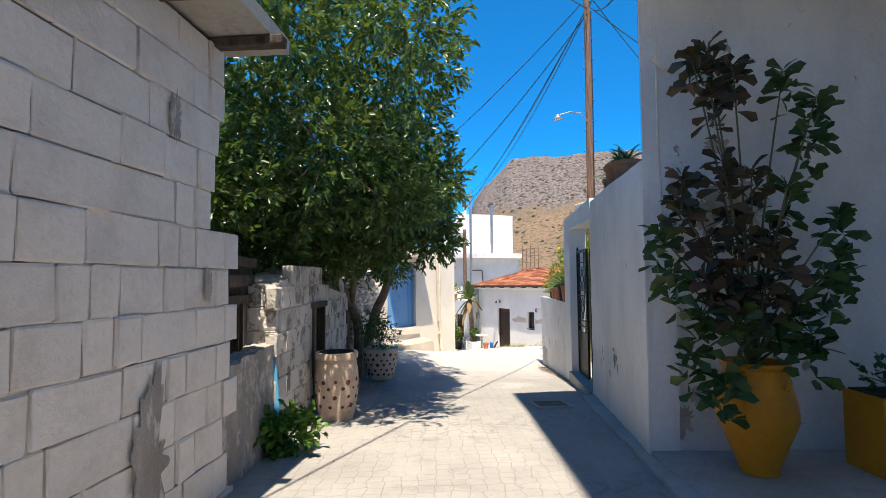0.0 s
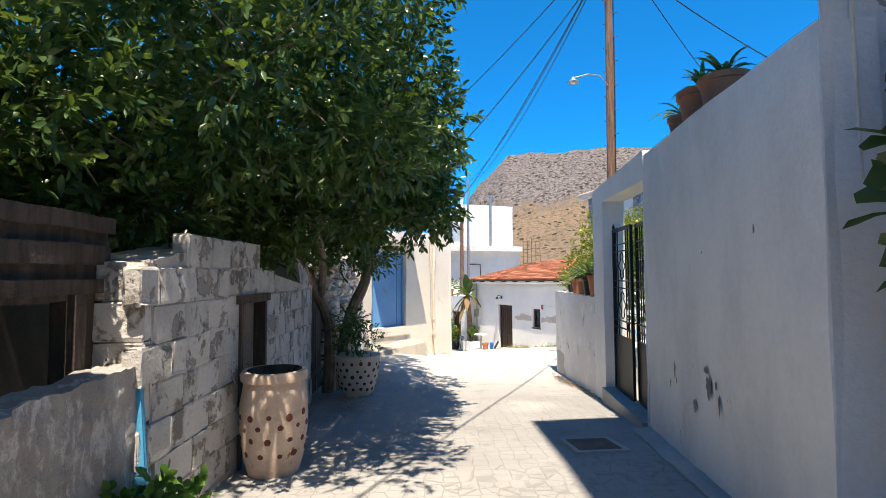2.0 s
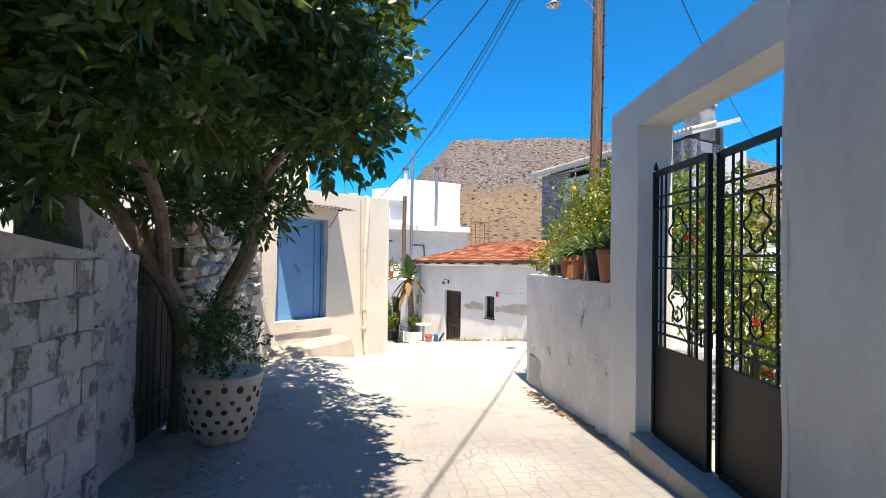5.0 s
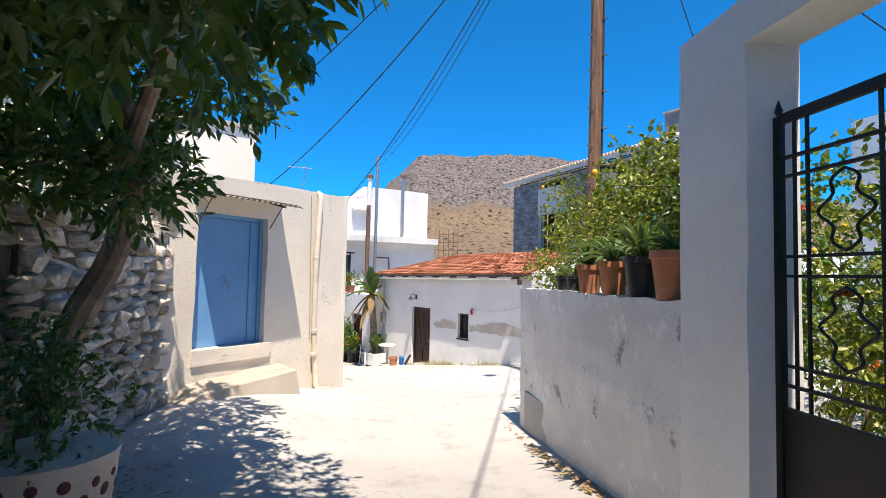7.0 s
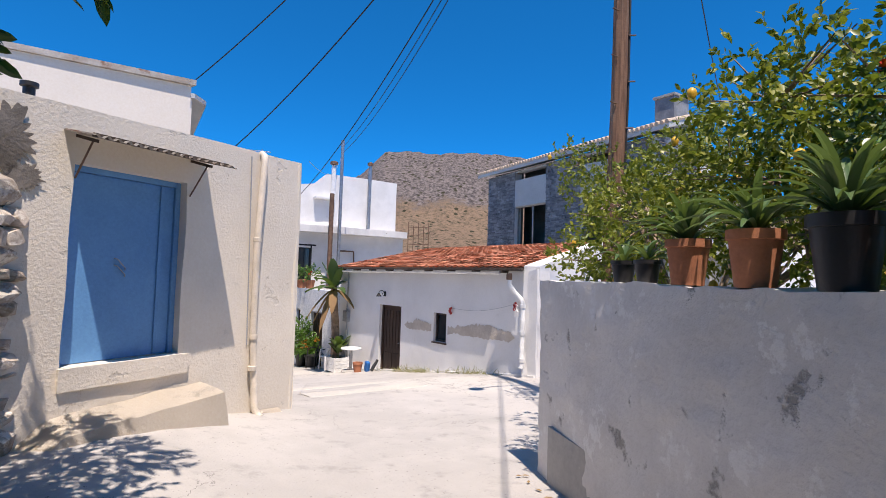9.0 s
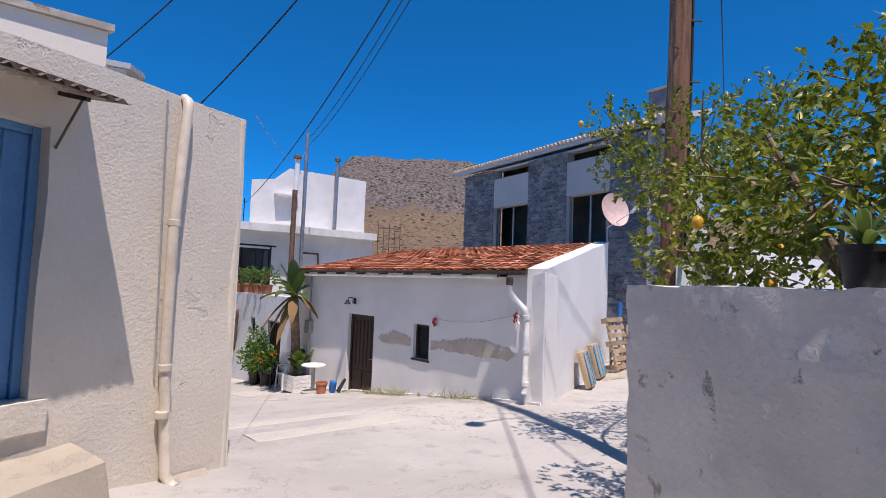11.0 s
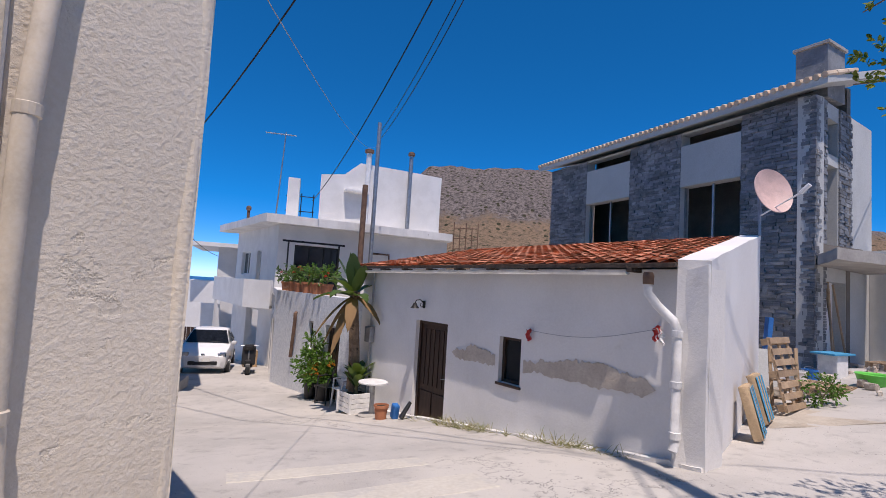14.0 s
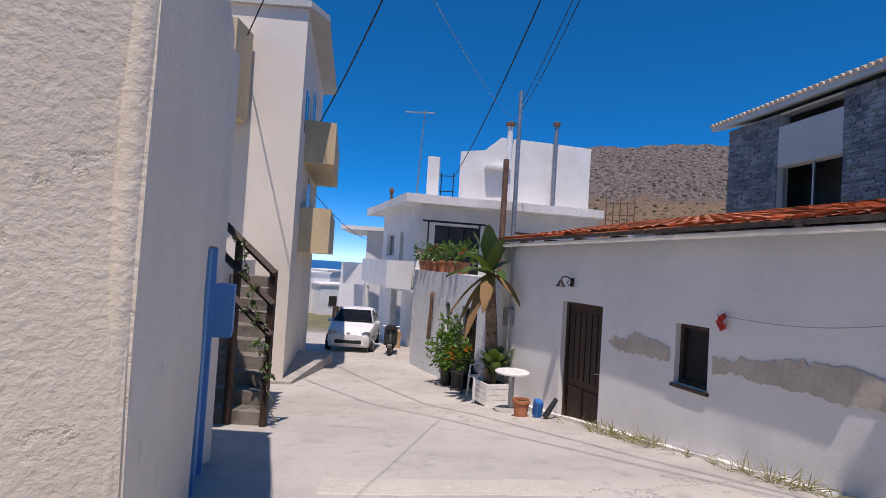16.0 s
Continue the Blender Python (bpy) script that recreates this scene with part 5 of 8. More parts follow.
# yellow amphora with bronze-leaved shrub on the ledge
LEDGE = -0.14
amph = thing("yellow_amphora", pose(2.66, 4.22, LEDGE) @ Matrix.Diagonal((0.87, 0.87, 0.97, 1)), "ochre-yellow painted clay amphora on the concrete ledge", "amphora")
bm = B()
lathe(bm, [(0.17, 0.0), (0.175, 0.05), (0.25, 0.22), (0.345, 0.44), (0.35, 0.52), (0.325, 0.66), (0.275, 0.82), (0.27, 0.88), (0.30, 0.915), (0.30, 0.94), (0.25, 0.94), (0.24, 0.85), (0.30, 0.6), (0.2, 0.2)], 40)
part("body", bm, M["yellow"], amph, smooth=True)
for a in (-70, 110, 20, 200):
    bm = B()
    tube(bm, [Vector((math.cos(radians(a)) * r, math.sin(radians(a)) * r, z)) for r, z in ((0.275, 0.86), (0.325, 0.855), (0.345, 0.80), (0.325, 0.745), (0.295, 0.74))], 0.020, 8)
    part("handle", bm, M["yellow"], amph, smooth=True)
bm = B()
lathe(bm, [(0.25, 0.86), (0.1, 0.885), (0.01, 0.89)], 20)
part("soil", bm, M["soil"], amph)


def whorled(rows, tip, n, L, W):
    for k in range(n):
        a = 6.283 * k / n * 2.4 + random.uniform(-0.3, 0.3)
        el = random.uniform(-0.35, 1.15)
        dd = Vector((math.cos(a) * math.cos(el), math.sin(a) * math.cos(el), math.sin(el)))
        rows.append((Vector(tip) + Vector((0, 0, random.uniform(-0.07, 0.03))), dd, rand_dir(), L * random.uniform(0.75, 1.15), W * random.uniform(0.8, 1.1), 0.22))


euph = thing("bronze_shrub", pose(2.66, 4.25, LEDGE + 0.88), "tall bronze-leaved shrub with whorled leaves in the yellow amphora", "plant")
bm, dark, green = B(), [], []
TIPS = [(-0.42, 0.0, 2.05, 0), (-0.25, 0.05, 2.12, 0), (-0.12, -0.1, 1.95, 0), (-0.33, -0.12, 1.75, 0), (0.38, 0.0, 1.95, 1), (0.62, -0.05, 1.75, 1), (0.48, -0.1, 1.5, 1), (-0.5, 0.1, 1.25, 0), (-0.62, -0.1, 1.05, 0), (-0.3, -0.2, 1.3, 0), (0.0, -0.1, 1.25, 0), (-0.1, 0.1, 1.0, 0), (0.3, -0.1, 1.15, 1), (0.72, -0.1, 0.95, 1), (0.78, 0.0, 0.65, 1), (0.5, -0.2, 0.55, 1), (-0.45, -0.2, 0.75, 0), (-0.7, -0.1, 0.62, 1), (-0.3, -0.25, 0.6, 0), (-0.55, -0.25, 0.35, 1), (-0.62, -0.2, 0.1, 1), (-0.40, -0.3, -0.05, 1), (-0.25, -0.3, 0.3, 1), (0.1, -0.25, 0.7, 0), (0.25, -0.2, 0.35, 1), (0.05, -0.25, 0.25, 1), (0.45, -0.1, 0.2, 1), (-0.05, -0.3, 0.5, 0), (-0.75, 0.0, 0.85, 1), (0.2, 0.0, 0.85, 0), (-0.48, -0.28, 0.5, 0), (-0.15, -0.2, 0.85, 0)]
for x, y, z, g in TIPS:
    z = z * 1.30
    limb(bm, [(0.0, 0, -0.03), (x * 0.35, y * 0.5, z * 0.45), (x, y, z)], 0.014, 0.006)
    for dx, dz, n in ((0, 0, 12), (0.03, -0.09, 10), (-0.03, -0.2, 7), (0.02, -0.32, 4)):
        whorled(green if g else dark, (x + dx, y, z + dz), n, 0.20, 0.098)
part("stem", bm, M["twig"], euph, smooth=True)
leaf_mesh("foliage", dark, M["leaf_euph"], euph, "bronze-red leaves", "wide")
leaf_mesh("lower_foliage", green, M["leaf_euph_green"], euph, "dark green leaves", "wide")
trough = thing("yellow_trough", pose(3.78, 4.18, LEDGE), "square yellow painted planter tin beside the amphora", "planter")
bm = B()
box(bm, (0, 0, 0.32), (0.52, 0.42, 0.64), bev=0.012)
part("body", bm, M["yellow"], trough)
bm = B()
box(bm, (0, 0, 0.645), (0.46, 0.36, 0.02))
part("soil", bm, M["soil"], trough)
shrub("trough_plant", 3.78, 4.18, LEDGE + 0.65, [((0, 0, 0.10), (0.2, 0.16, 0.09), 26)], "leaf_euph_green", "short dark leaves growing in the yellow planter", "plant")

# ---- leaning blue post and drainpipe debris by the ruined hut ----
bm = B()
box(bm, (0, 0, 0.52), (0.075, 0.06, 1.05), bev=0.008, jit=0.008)
post = part("blue_post", bm, M["blue_peel"])
post.matrix_basis = pose(-1.72, 5.50, gz(-1.72, 5.5) - 0.01, -4, -6, 8)
tagged(post, "leaning wooden post with peeling bright blue paint", "post")


# ---- blue door, canopy, step, rain pipe ----
door = structure(thing("door_blue", BF.put(DOOR[0], -0.16, 0.0), "", "door"), "blue painted double door in a cream wall, closed", "door")
W_D, H_D = DOOR[1] - DOOR[0], 1.93
for x, w in ((0.03, 0.06), (W_D - 0.03, 0.06)):
    bm = B()
    box(bm, (x, 0.0, H_D / 2), (w, 0.09, H_D), bev=0.006)
    part("frame_post", bm, M["blue"], door)
bm = B()
box(bm, (W_D / 2, 0.0, H_D - 0.03), (W_D - 0.122, 0.09, 0.06), bev=0.006)
part("frame_head", bm, M["blue"], door)
for x0, x1 in ((0.062, W_D - 0.21), (W_D - 0.206, W_D - 0.062)):
    bm = B()
    box(bm, ((x0 + x1) / 2, 0.01, H_D / 2 - 0.03), (x1 - x0, 0.045, H_D - 0.07), bev=0.005)
    leaf = part("leaf", bm, M["blue"], door, "flat blue painted door leaf")
bm = B()
box(bm, (W_D - 0.207, -0.022, H_D / 2 - 0.03), (0.035, 0.02, H_D - 0.08), bev=0.004)
part("cover_strip", bm, M["blue"], door)
for z in (1.0, 0.93):
    bm = B()
    tube(bm, [(0.50, -0.014, z + 0.04), (0.52, -0.04, z + 0.03), (0.60, -0.04, z - 0.06), (0.61, -0.014, z - 0.08)], 0.007, 6)
    part("handle", bm, M["steel"], door)
bm = B()
BF.slab(bm, DOOR[0] - 0.02, DOOR[1] + 0.1, -0.22, -0.005, -0.28, 0.035)
rough(bm, 0.12, 0.008, 4.0)
structure(part("sill_blue_door", bm, M["cream"]), "worn plaster sill under the blue door", "sill")
for q, z, w, h in ((1.20, 2.05, 0.20, 0.26), (1.34, 1.72, 0.13, 0.12)):
    bm = ragged(lambda u, v: BF.at(u, 0.024, v), q, z, w, h)
    structure(part("trim_grime", bm, M["worn_shade_concrete"]), "grey weathered patch where the cream paint is gone", "plaster patch")
canopy = thing("door_canopy", BF.put(DOOR[0] - 0.10, 0.0, 2.12), "small rusty corrugated zinc canopy above the blue door", "canopy")
bm = B()
n = 96
for row, (y, z) in enumerate(((0.02, 0.10), (-0.56, -0.02))):
    for k in range(n + 1):
        bm.verts.new((1.48 * k / n, y, z + 0.016 * math.sin(k * 2 * math.pi / 6)))
bm.verts.ensure_lookup_table()
for k in range(n):
    bm.faces.new((bm.verts[k], bm.verts[k + 1], bm.verts[n + 2 + k], bm.verts[n + 1 + k]))
bmesh.ops.solidify(bm, geom=bm.faces[:], thickness=0.004)
part("sheet", bm, M["zinc"], canopy)
for x in (0.12, 1.30):
    bm = B()
    box(bm, (x, -0.18, 0.02), (0.035, 0.36, 0.03), rx=14, bev=0.004)
    part("arm", bm, M["old_wood"], canopy)
    bm = B()
    rod(bm, (x, -0.30, 0.0), (x, -0.004, -0.34), 0.009)
    part("strut", bm, M["rust"], canopy)
bm = B()
box(bm, (0.72, -0.48, 0.0), (1.40, 0.03, 0.035), bev=0.004)
part("batten", bm, M["old_wood"], canopy)


def mound_top(q, d):
    """The worn step: a block before the door that slumps into the street, and a low foot along the wall."""
    foot = -0.90 - 0.55 * d if d < 0.34 else -1.6
    if 1.15 < q < 3.22:
        body = -0.34 - 0.07 * (3.22 - q) - 0.16 * d - (4.0 * (d - 0.42) if d > 0.42 else 0.0)
        return max(foot, body - 0.9 * max(0.0, 1.6 - q))
    return foot


bm = B()
NS, ND = 66, 18
grid = [[bm.verts.new(BF.at(0.75 + 3.65 * a / NS, 0.01 + 0.95 * b / ND, mound_top(0.75 + 3.65 * a / NS, 0.95 * b / ND))) for b in range(ND + 1)] for a in range(NS + 1)]
for a in range(NS):
    for b in range(ND):
        bm.faces.new((grid[a][b], grid[a + 1][b], grid[a + 1][b + 1], grid[a][b + 1]))
for v in bm.verts:
    v.co += Vector((noise.noise(v.co * 3.0), noise.noise(v.co * 3.0 + Vector((5, 0, 0))), noise.noise(v.co * 2.6 + Vector((0, 9, 0))))) * 0.035
bmesh.ops.solidify(bm, geom=bm.faces[:], thickness=0.06)
structure(part("step_blue_door", bm, M["cream"], smooth=True), "worn plastered masonry step before the blue door", "step")
# paler cement strips laid across the street
for (x0, y0), (x1, y1), w in (((0.30, 19.75), (2.35, 20.15), 0.42), ((0.70, 18.55), (2.85, 19.25), 0.50)):
    r = Run((x0, y0), (x1, y1))
    bm = B()
    cols = []
    for k in range(25):
        q = r.len * k / 24
        e = 0.05 * noise.noise(Vector((q * 4, x0, 1)))
        edge = ((-w / 2 - 0.06 + e, -0.05), (-w / 2 + e, 0.010), (0, 0.013), (w / 2 - e * 0.7, 0.010), (w / 2 + 0.06 - e * 0.7, -0.05))
        cols.append([bm.verts.new((*r.at(q, d)[:2], gz(*r.at(q, d)[:2]) + up)) for d, up in edge])
    for a, b in zip(cols, cols[1:]):
        for k in range(4):
            bm.faces.new((a[k], b[k], b[k + 1], a[k + 1]))
    structure(part("pavement_strip", bm, M["cement_strip"], smooth=True), "pale yellowish cement strip patched into the street", "pavement")
pipe = thing("rain_pipe", BF.put(3.92, 0.0, 0.0), "cream plastic rain pipe down the house wall", "pipe")
bm = B()
tube(bm, [(0.02, 0.02, 2.50), (0.02, -0.04, 2.46), (0.0, -0.07, 2.40), (-0.06, -0.07, 1.3), (-0.05, -0.06, 0.2), (0.02, -0.06, -0.82), (0.05, -0.10, -0.90), (0.05, -0.16, -0.93)], 0.045, 12)
part("tube", bm, M["pvc_cream"], pipe, smooth=True)
for z in (1.35, 0.1, -0.3):
    bm = B()
    lathe(bm, [(0.047, -0.03), (0.054, -0.025), (0.054, 0.025), (0.047, 0.03)], 14, (-0.055 + 0.01 * (z < 0.2), -0.065, z))
    part("collar", bm, M["pvc_cream"], pipe)
bm = B()
tube(bm, [(-0.16, -0.012, 2.42), (-0.13, -0.012, 1.2), (-0.10, -0.012, 0.0)], 0.009, 6)
part("cable", bm, M["cable_grey"], pipe)
bm = B()
lathe(bm, [(0.05, 0), (0.05, 0.25), (0.075, 0.26), (0.075, 0.30), (0.02, 0.31)], 14)
ob = part("roof_vent", bm, M["black"], smooth=True)
ob.location = (-2.0, 15.2, 2.38)
tagged(ob, "short black vent pipe on the flat roof", "vent")

# ---- iron gate, slightly ajar ----
def gate_leaf(m, w, label, mirror):
    """One leaf: steel sheet below, bars, rails and scrolls above."""
    t = thing("gate_leaf", m, label, "gate", "leaves of the iron gate")
    s = -1 if mirror else 1
    bm = B()
    box(bm, (s * w / 2, 0, 0.40), (w - 0.05, 0.012, 0.74), bev=0.003)
    part("sheet", bm, M["iron"], t, "plain black steel sheet")
    for x in (0.022, w - 0.022):
        bm = B()
        box(bm, (s * x, 0, 1.16), (0.042, 0.04, 2.30), bev=0.004)
        part("stile", bm, M["iron"], t)
    for z in (0.02, 0.78, 0.90, 1.00, 1.46, 1.56, 1.98, 2.08, 2.29):
        bm = B()
        h = 0.055 if z in (0.02, 2.29) else 0.016
        box(bm, (s * w / 2, 0, z), (w - 0.09, 0.03, h), bev=0.003)
        part("rail", bm, M["iron"], t)
    for x in (0.12, 0.20, w - 0.28, w - 0.18):
        bm = B()
        box(bm, (s * x, 0.003, 1.54), (0.014, 0.014, 1.50))
        part("bar", bm, M["iron"], t)
    for z in (1.22, 1.77):
        for q in (1, -1):
            pts = []
            for k in range(25):
                a = k / 24 * 2 * math.pi
                pts.append((s * (w * 0.47 + q * (0.115 * math.sin(a * 0.5) + 0.03 * math.sin(a * 2.5))), 0.0, z - 0.19 + 0.38 * k / 24))
            bm = B()
            tube(bm, pts, 0.008, 6)
            part("scroll", bm, M["iron"], t)
    bm = B()
    lathe(bm, [(0.012, 2.32), (0.022, 2.34), (0.012, 2.37), (0.003, 2.40)], 10, (s * 0.022, 0, 0))
    part("finial", bm, M["iron"], t)
    bm = B()
    tube(bm, [(s * (w - 0.02), -0.02, 1.02), (s * (w - 0.02), -0.055, 1.0), (s * (w - 0.02), -0.055, 0.90)], 0.009, 6)
    part("handle", bm, M["iron"], t)
    return t


gate_leaf(PW.put(0.66, -0.14, -0.32, 0), 0.86, "black wrought iron gate leaf, closed", False)
gate_leaf(PW.put(2.38, -0.14, -0.32, -4), 0.86, "black wrought iron gate leaf, slightly ajar", True)


# ---- cottage: door, window, gutter, lamp, downpipe, patches ----
def dark_door(name, m, w, h, label):
    t = structure(thing(name, m, "", "door"), label, "door")
    for x in (0.03, w - 0.03):
        bm = B()
        box(bm, (x, 0, h / 2), (0.06, 0.09, h), bev=0.005)
        part("frame_post", bm, M["dark_wood"], t)
    bm = B()
    box(bm, (w / 2, 0, h - 0.03), (w - 0.122, 0.09, 0.06), bev=0.005)
    part("frame_head", bm, M["dark_wood"], t)
    bm = B()
    box(bm, (w / 2, 0.015, h / 2 - 0.03), (w - 0.124, 0.04, h - 0.062))
    part("leaf", bm, M["dark_wood"], t)
    n = 6
    for k in range(n):
        bm = B()
        pw = (w - 0.16) / n
        box(bm, (0.08 + pw * (k + 0.5), -0.012, h * 0.64), (pw * 0.78, 0.02, h * 0.56), bev=0.006)
        part("panel", bm, M["dark_wood"], t)
    for k in range(2):
        bm = B()
        pw = (w - 0.16) / 2
        box(bm, (0.08 + pw * (k + 0.5), -0.012, h * 0.17), (pw * 0.86, 0.02, h * 0.26), bev=0.006)
        part("panel", bm, M["dark_wood"], t)
    bm = B()
    tube(bm, [(w - 0.13, -0.005, h * 0.47), (w - 0.13, -0.05, h * 0.47), (w - 0.22, -0.05, h * 0.46)], 0.009, 6)
    part("handle", bm, M["steel"], t, "steel lever handle")
    return t


def window(name, m, w, h, label, glass="dark_glass", frame_mat="dark_wood", lights=1):
    t = structure(thing(name, m, "", "window"), label, "window")
    f = 0.05
    for x in [f / 2, w - f / 2] + [w * k / lights for k in range(1, lights)]:
        bm = B()
        box(bm, (x, 0, h / 2), (f, 0.06, h), bev=0.004)
        part("frame_post", bm, M[frame_mat], t)
    for z in (f / 2, h - f / 2):
        bm = B()
        box(bm, (w / 2, 0.003, z), (w - 2 * f, 0.055, f), bev=0.004)
        part("frame_rail", bm, M[frame_mat], t)
    bm = B()
    box(bm, (w / 2, 0.02, h / 2), (w - f, 0.008, h - f))
    part("pane", bm, M[glass], t)
    return t


dark_door("door_cottage", HF.put(HF_DOOR[0], -0.13, HF_DOOR[2]), HF_DOOR[1] - HF_DOOR[0], 1.91, "dark brown panelled wooden door of the cottage, closed")
window("window_cottage", HF.put(HF_WIN[0], -0.11, HF_WIN[2]), 0.48, 0.72, "small dark brown framed cottage window with an insect screen")
bm = B()
HF.slab(bm, HF_WIN[0] - 0.03, HF_WIN[1] + 0.03, -0.76, -0.722, -0.12, 0.03)
structure(part("sill_cottage", bm, M["dark_wood"]), "thin dark sill under the cottage window", "sill")
bm = B()
HF.slab(bm, HF_DOOR[0] - 0.06, HF_DOOR[1] + 0.08, -2.4, -1.865, 0.01, 0.30)
rough(bm, 0.12, 0.015, 3.0)
structure(part("step_cottage", bm, M["white_worn"]), "low whitewashed doorstep", "step")
bm = B()
HF.slab(bm, 0.1, HF.len, -2.9, -2.08, 0.004, 0.10, -1.02)
rough(bm, 0.12, 0.03, 3.0)
structure(part("trim_cottage_foot", bm, M["white_worn"], smooth=True), "rough whitewashed footing along the cottage", "footing")
# band where the plaster has come off, and a lower one at the gable
bm = B()
top, bot = [], []
for k in range(241):
    s = 3.45 + 3.9 * k / 240
    w = 0.04 + 0.17 * math.exp(-((s - 6.4) / 0.8) ** 2) + 0.10 * math.exp(-((s - 4.1) / 0.5) ** 2) + 0.10 * noise.noise(Vector((s * 3.1, 3, 0))) + 0.06 * noise.noise(Vector((s * 8, 0, 5))) + 0.05 * noise.noise(Vector((s * 19, 0, 5)))
    w = max(w, 0.01)
    c = -0.42 + 0.08 * (s - 3.4) / 3.9
    fade = min(1, k / 10, (240 - k) / 10)
    top.append(bm.verts.new(HF.at(s, 0.011, c + w * fade + 0.002)))
    bot.append(bm.verts.new(HF.at(s, 0.011, c - (0.09 + 0.05 * noise.noise(Vector((s * 3, 1, 8))) + 0.03 * noise.noise(Vector((s * 15, 1, 8)))) * fade)))
for k in range(240):
    s = 3.45 + 3.9 * (k + 0.5) / 240
    if not HF_WIN[0] - 0.07 < s < HF_WIN[1] + 0.07:
        bm.faces.new((bot[k], bot[k + 1], top[k + 1], top[k]))
bmesh.ops.delete(bm, geom=[v for v in bm.verts if not v.link_faces], context="VERTS")
M["bare_plaster"] = surf("bare_lime_plaster", (0.58, 0.52, 0.45), (0.49, 0.43, 0.37), 4, 0.95, 30, 0.8)
structure(part("trim_bare_plaster", bm, M["bare_plaster"]), "strip of bare plaster where the limewash has flaked", "plaster patch")

gutter = thing("roof_gutter", HF.put(-0.12, 0.245, 0.98), "white plastic half-round gutter along the tiled eave", "gutter")
bm = B()
G = HF.len - 0.75
for k in range(9):
    a = math.pi * k / 8
    for x, dz in ((0, 0), (G, 0.08)):
        bm.verts.new((x, 0.055 * math.cos(a), dz - 0.055 * math.sin(a)))
bm.verts.ensure_lookup_table()
for k in range(8):
    bm.faces.new((bm.verts[2 * k], bm.verts[2 * k + 1], bm.verts[2 * k + 3], bm.verts[2 * k + 2]))
bmesh.ops.solidify(bm, geom=bm.faces[:], thickness=0.006)
part("channel", bm, M["pvc_white"], gutter, smooth=True)
for k in range(9):
    bm = B()
    box(bm, (0.4 + 0.85 * k, 0.14, 0.02 + 0.009 * k), (0.07, 0.24, 0.06), bev=0.006)
    part("rafter_end", bm, M["old_wood"], gutter)
down = thing("down_pipe", HF.put(HF.len - 0.30, 0.10, 0.0), "white plastic down pipe at the cottage corner", "pipe")
bm = B()
tube(bm, [(-0.30, -0.14, 0.92), (-0.30, -0.14, 0.80), (-0.20, -0.10, 0.66), (-0.02, -0.07, 0.50), (0.02, -0.06, 0.40), (0.02, -0.06, -0.85), (0.02, -0.09, -0.92)], 0.052, 12)
part("tube", bm, M["pvc_white"], down, smooth=True)
for z in (0.36, -0.2, -0.75):
    bm = B()
    lathe(bm, [(0.054, -0.04), (0.063, -0.035), (0.063, 0.035), (0.054, 0.04)], 14, (0.02, -0.06, z))
    part("collar", bm, M["pvc_white"], down)
bm = B()
lathe(bm, [(0.06, 0), (0.065, 0.1), (0.05, 0.14)], 14, (-0.30, -0.14, 0.90))
part("funnel", bm, M["rust"], down)
lamp = thing("wall_lamp", HF.put(2.52, 0.012, 0.36), "black wrought iron wall lamp above the cottage door", "lamp")
bm = B()
box(bm, (0, -0.01, 0), (0.07, 0.02, 0.14), bev=0.006)
part("plate", bm, M["iron"], lamp)
bm = B()
tube(bm, [(0, -0.02, 0.03), (0, -0.10, 0.09), (0, -0.19, 0.08), (0, -0.22, 0.02)], 0.010, 8)
tube(bm, [(0, -0.02, -0.03), (0, -0.07, -0.05), (0, -0.10, 0.0), (0, -0.07, 0.03)], 0.007, 8)
part("arm", bm, M["iron"], lamp)
bm = B()
lathe(bm, [(0.012, 0.04), (0.03, 0.03), (0.05, -0.02), (0.085, -0.06), (0.083, -0.062), (0.02, -0.02)], 18, (0, -0.22, -0.01))
part("shade", bm, M["iron"], lamp, smooth=True)
bm = B()
bmesh.ops.create_uvsphere(bm, u_segments=12, v_segments=8, radius=0.03, matrix=pose(0, -0.22, -0.055))
part("bulb", bm, M["lamp_glass"], lamp, smooth=True)
line = thing("washing_line", HF.put(5.35, 0.02, 0.0), "thin washing line with red and white rags on the cottage wall", "line")
bm = B()
tube(bm, [(2.0 * k / 16, -0.03, 0.16 + 0.22 * k / 16 - 0.10 * math.sin(math.pi * k / 16)) for k in range(17)], 0.004, 5)
part("cord", bm, M["cable_grey"], line)
for x, z, mt in ((-0.02, 0.12, "red"), (2.02, 0.36, "red"), (2.06, 0.33, "pvc_white")):
    bm = B()
    bmesh.ops.create_grid(bm, x_segments=4, y_segments=6, size=0.5, matrix=pose(x, -0.035, z - 0.03, 90) @ Matrix.Diagonal((0.09, 0.16, 1, 1)))
    for v in bm.verts:
        v.co += Vector((0.02 * math.sin(v.co.z * 60), 0.012 * math.sin(v.co.x * 80 + v.co.z * 30), 0.02 * math.sin(v.co.x * 50)))
    bmesh.ops.solidify(bm, geom=bm.faces[:], thickness=0.004)
    part("rag", bm, M[mt], line)

# meter boxes and conduits at the cottage's far corner
meter = thing("meter_box", HF.put(0.55, 0.012, -0.55), "grey electricity meter box with conduits", "meter box")
bm = B()
box(bm, (0, -0.06, 0.12), (0.24, 0.12, 0.34), bev=0.012)
part("box", bm, M["steel"], meter)
bm = B()
rod(bm, (0, -0.04, 0.30), (0, -0.04, 1.5), 0.022)
rod(bm, (0.0, -0.04, -0.06), (0.0, -0.04, -1.35), 0.022)
part("conduit", bm, M["steel"], meter)

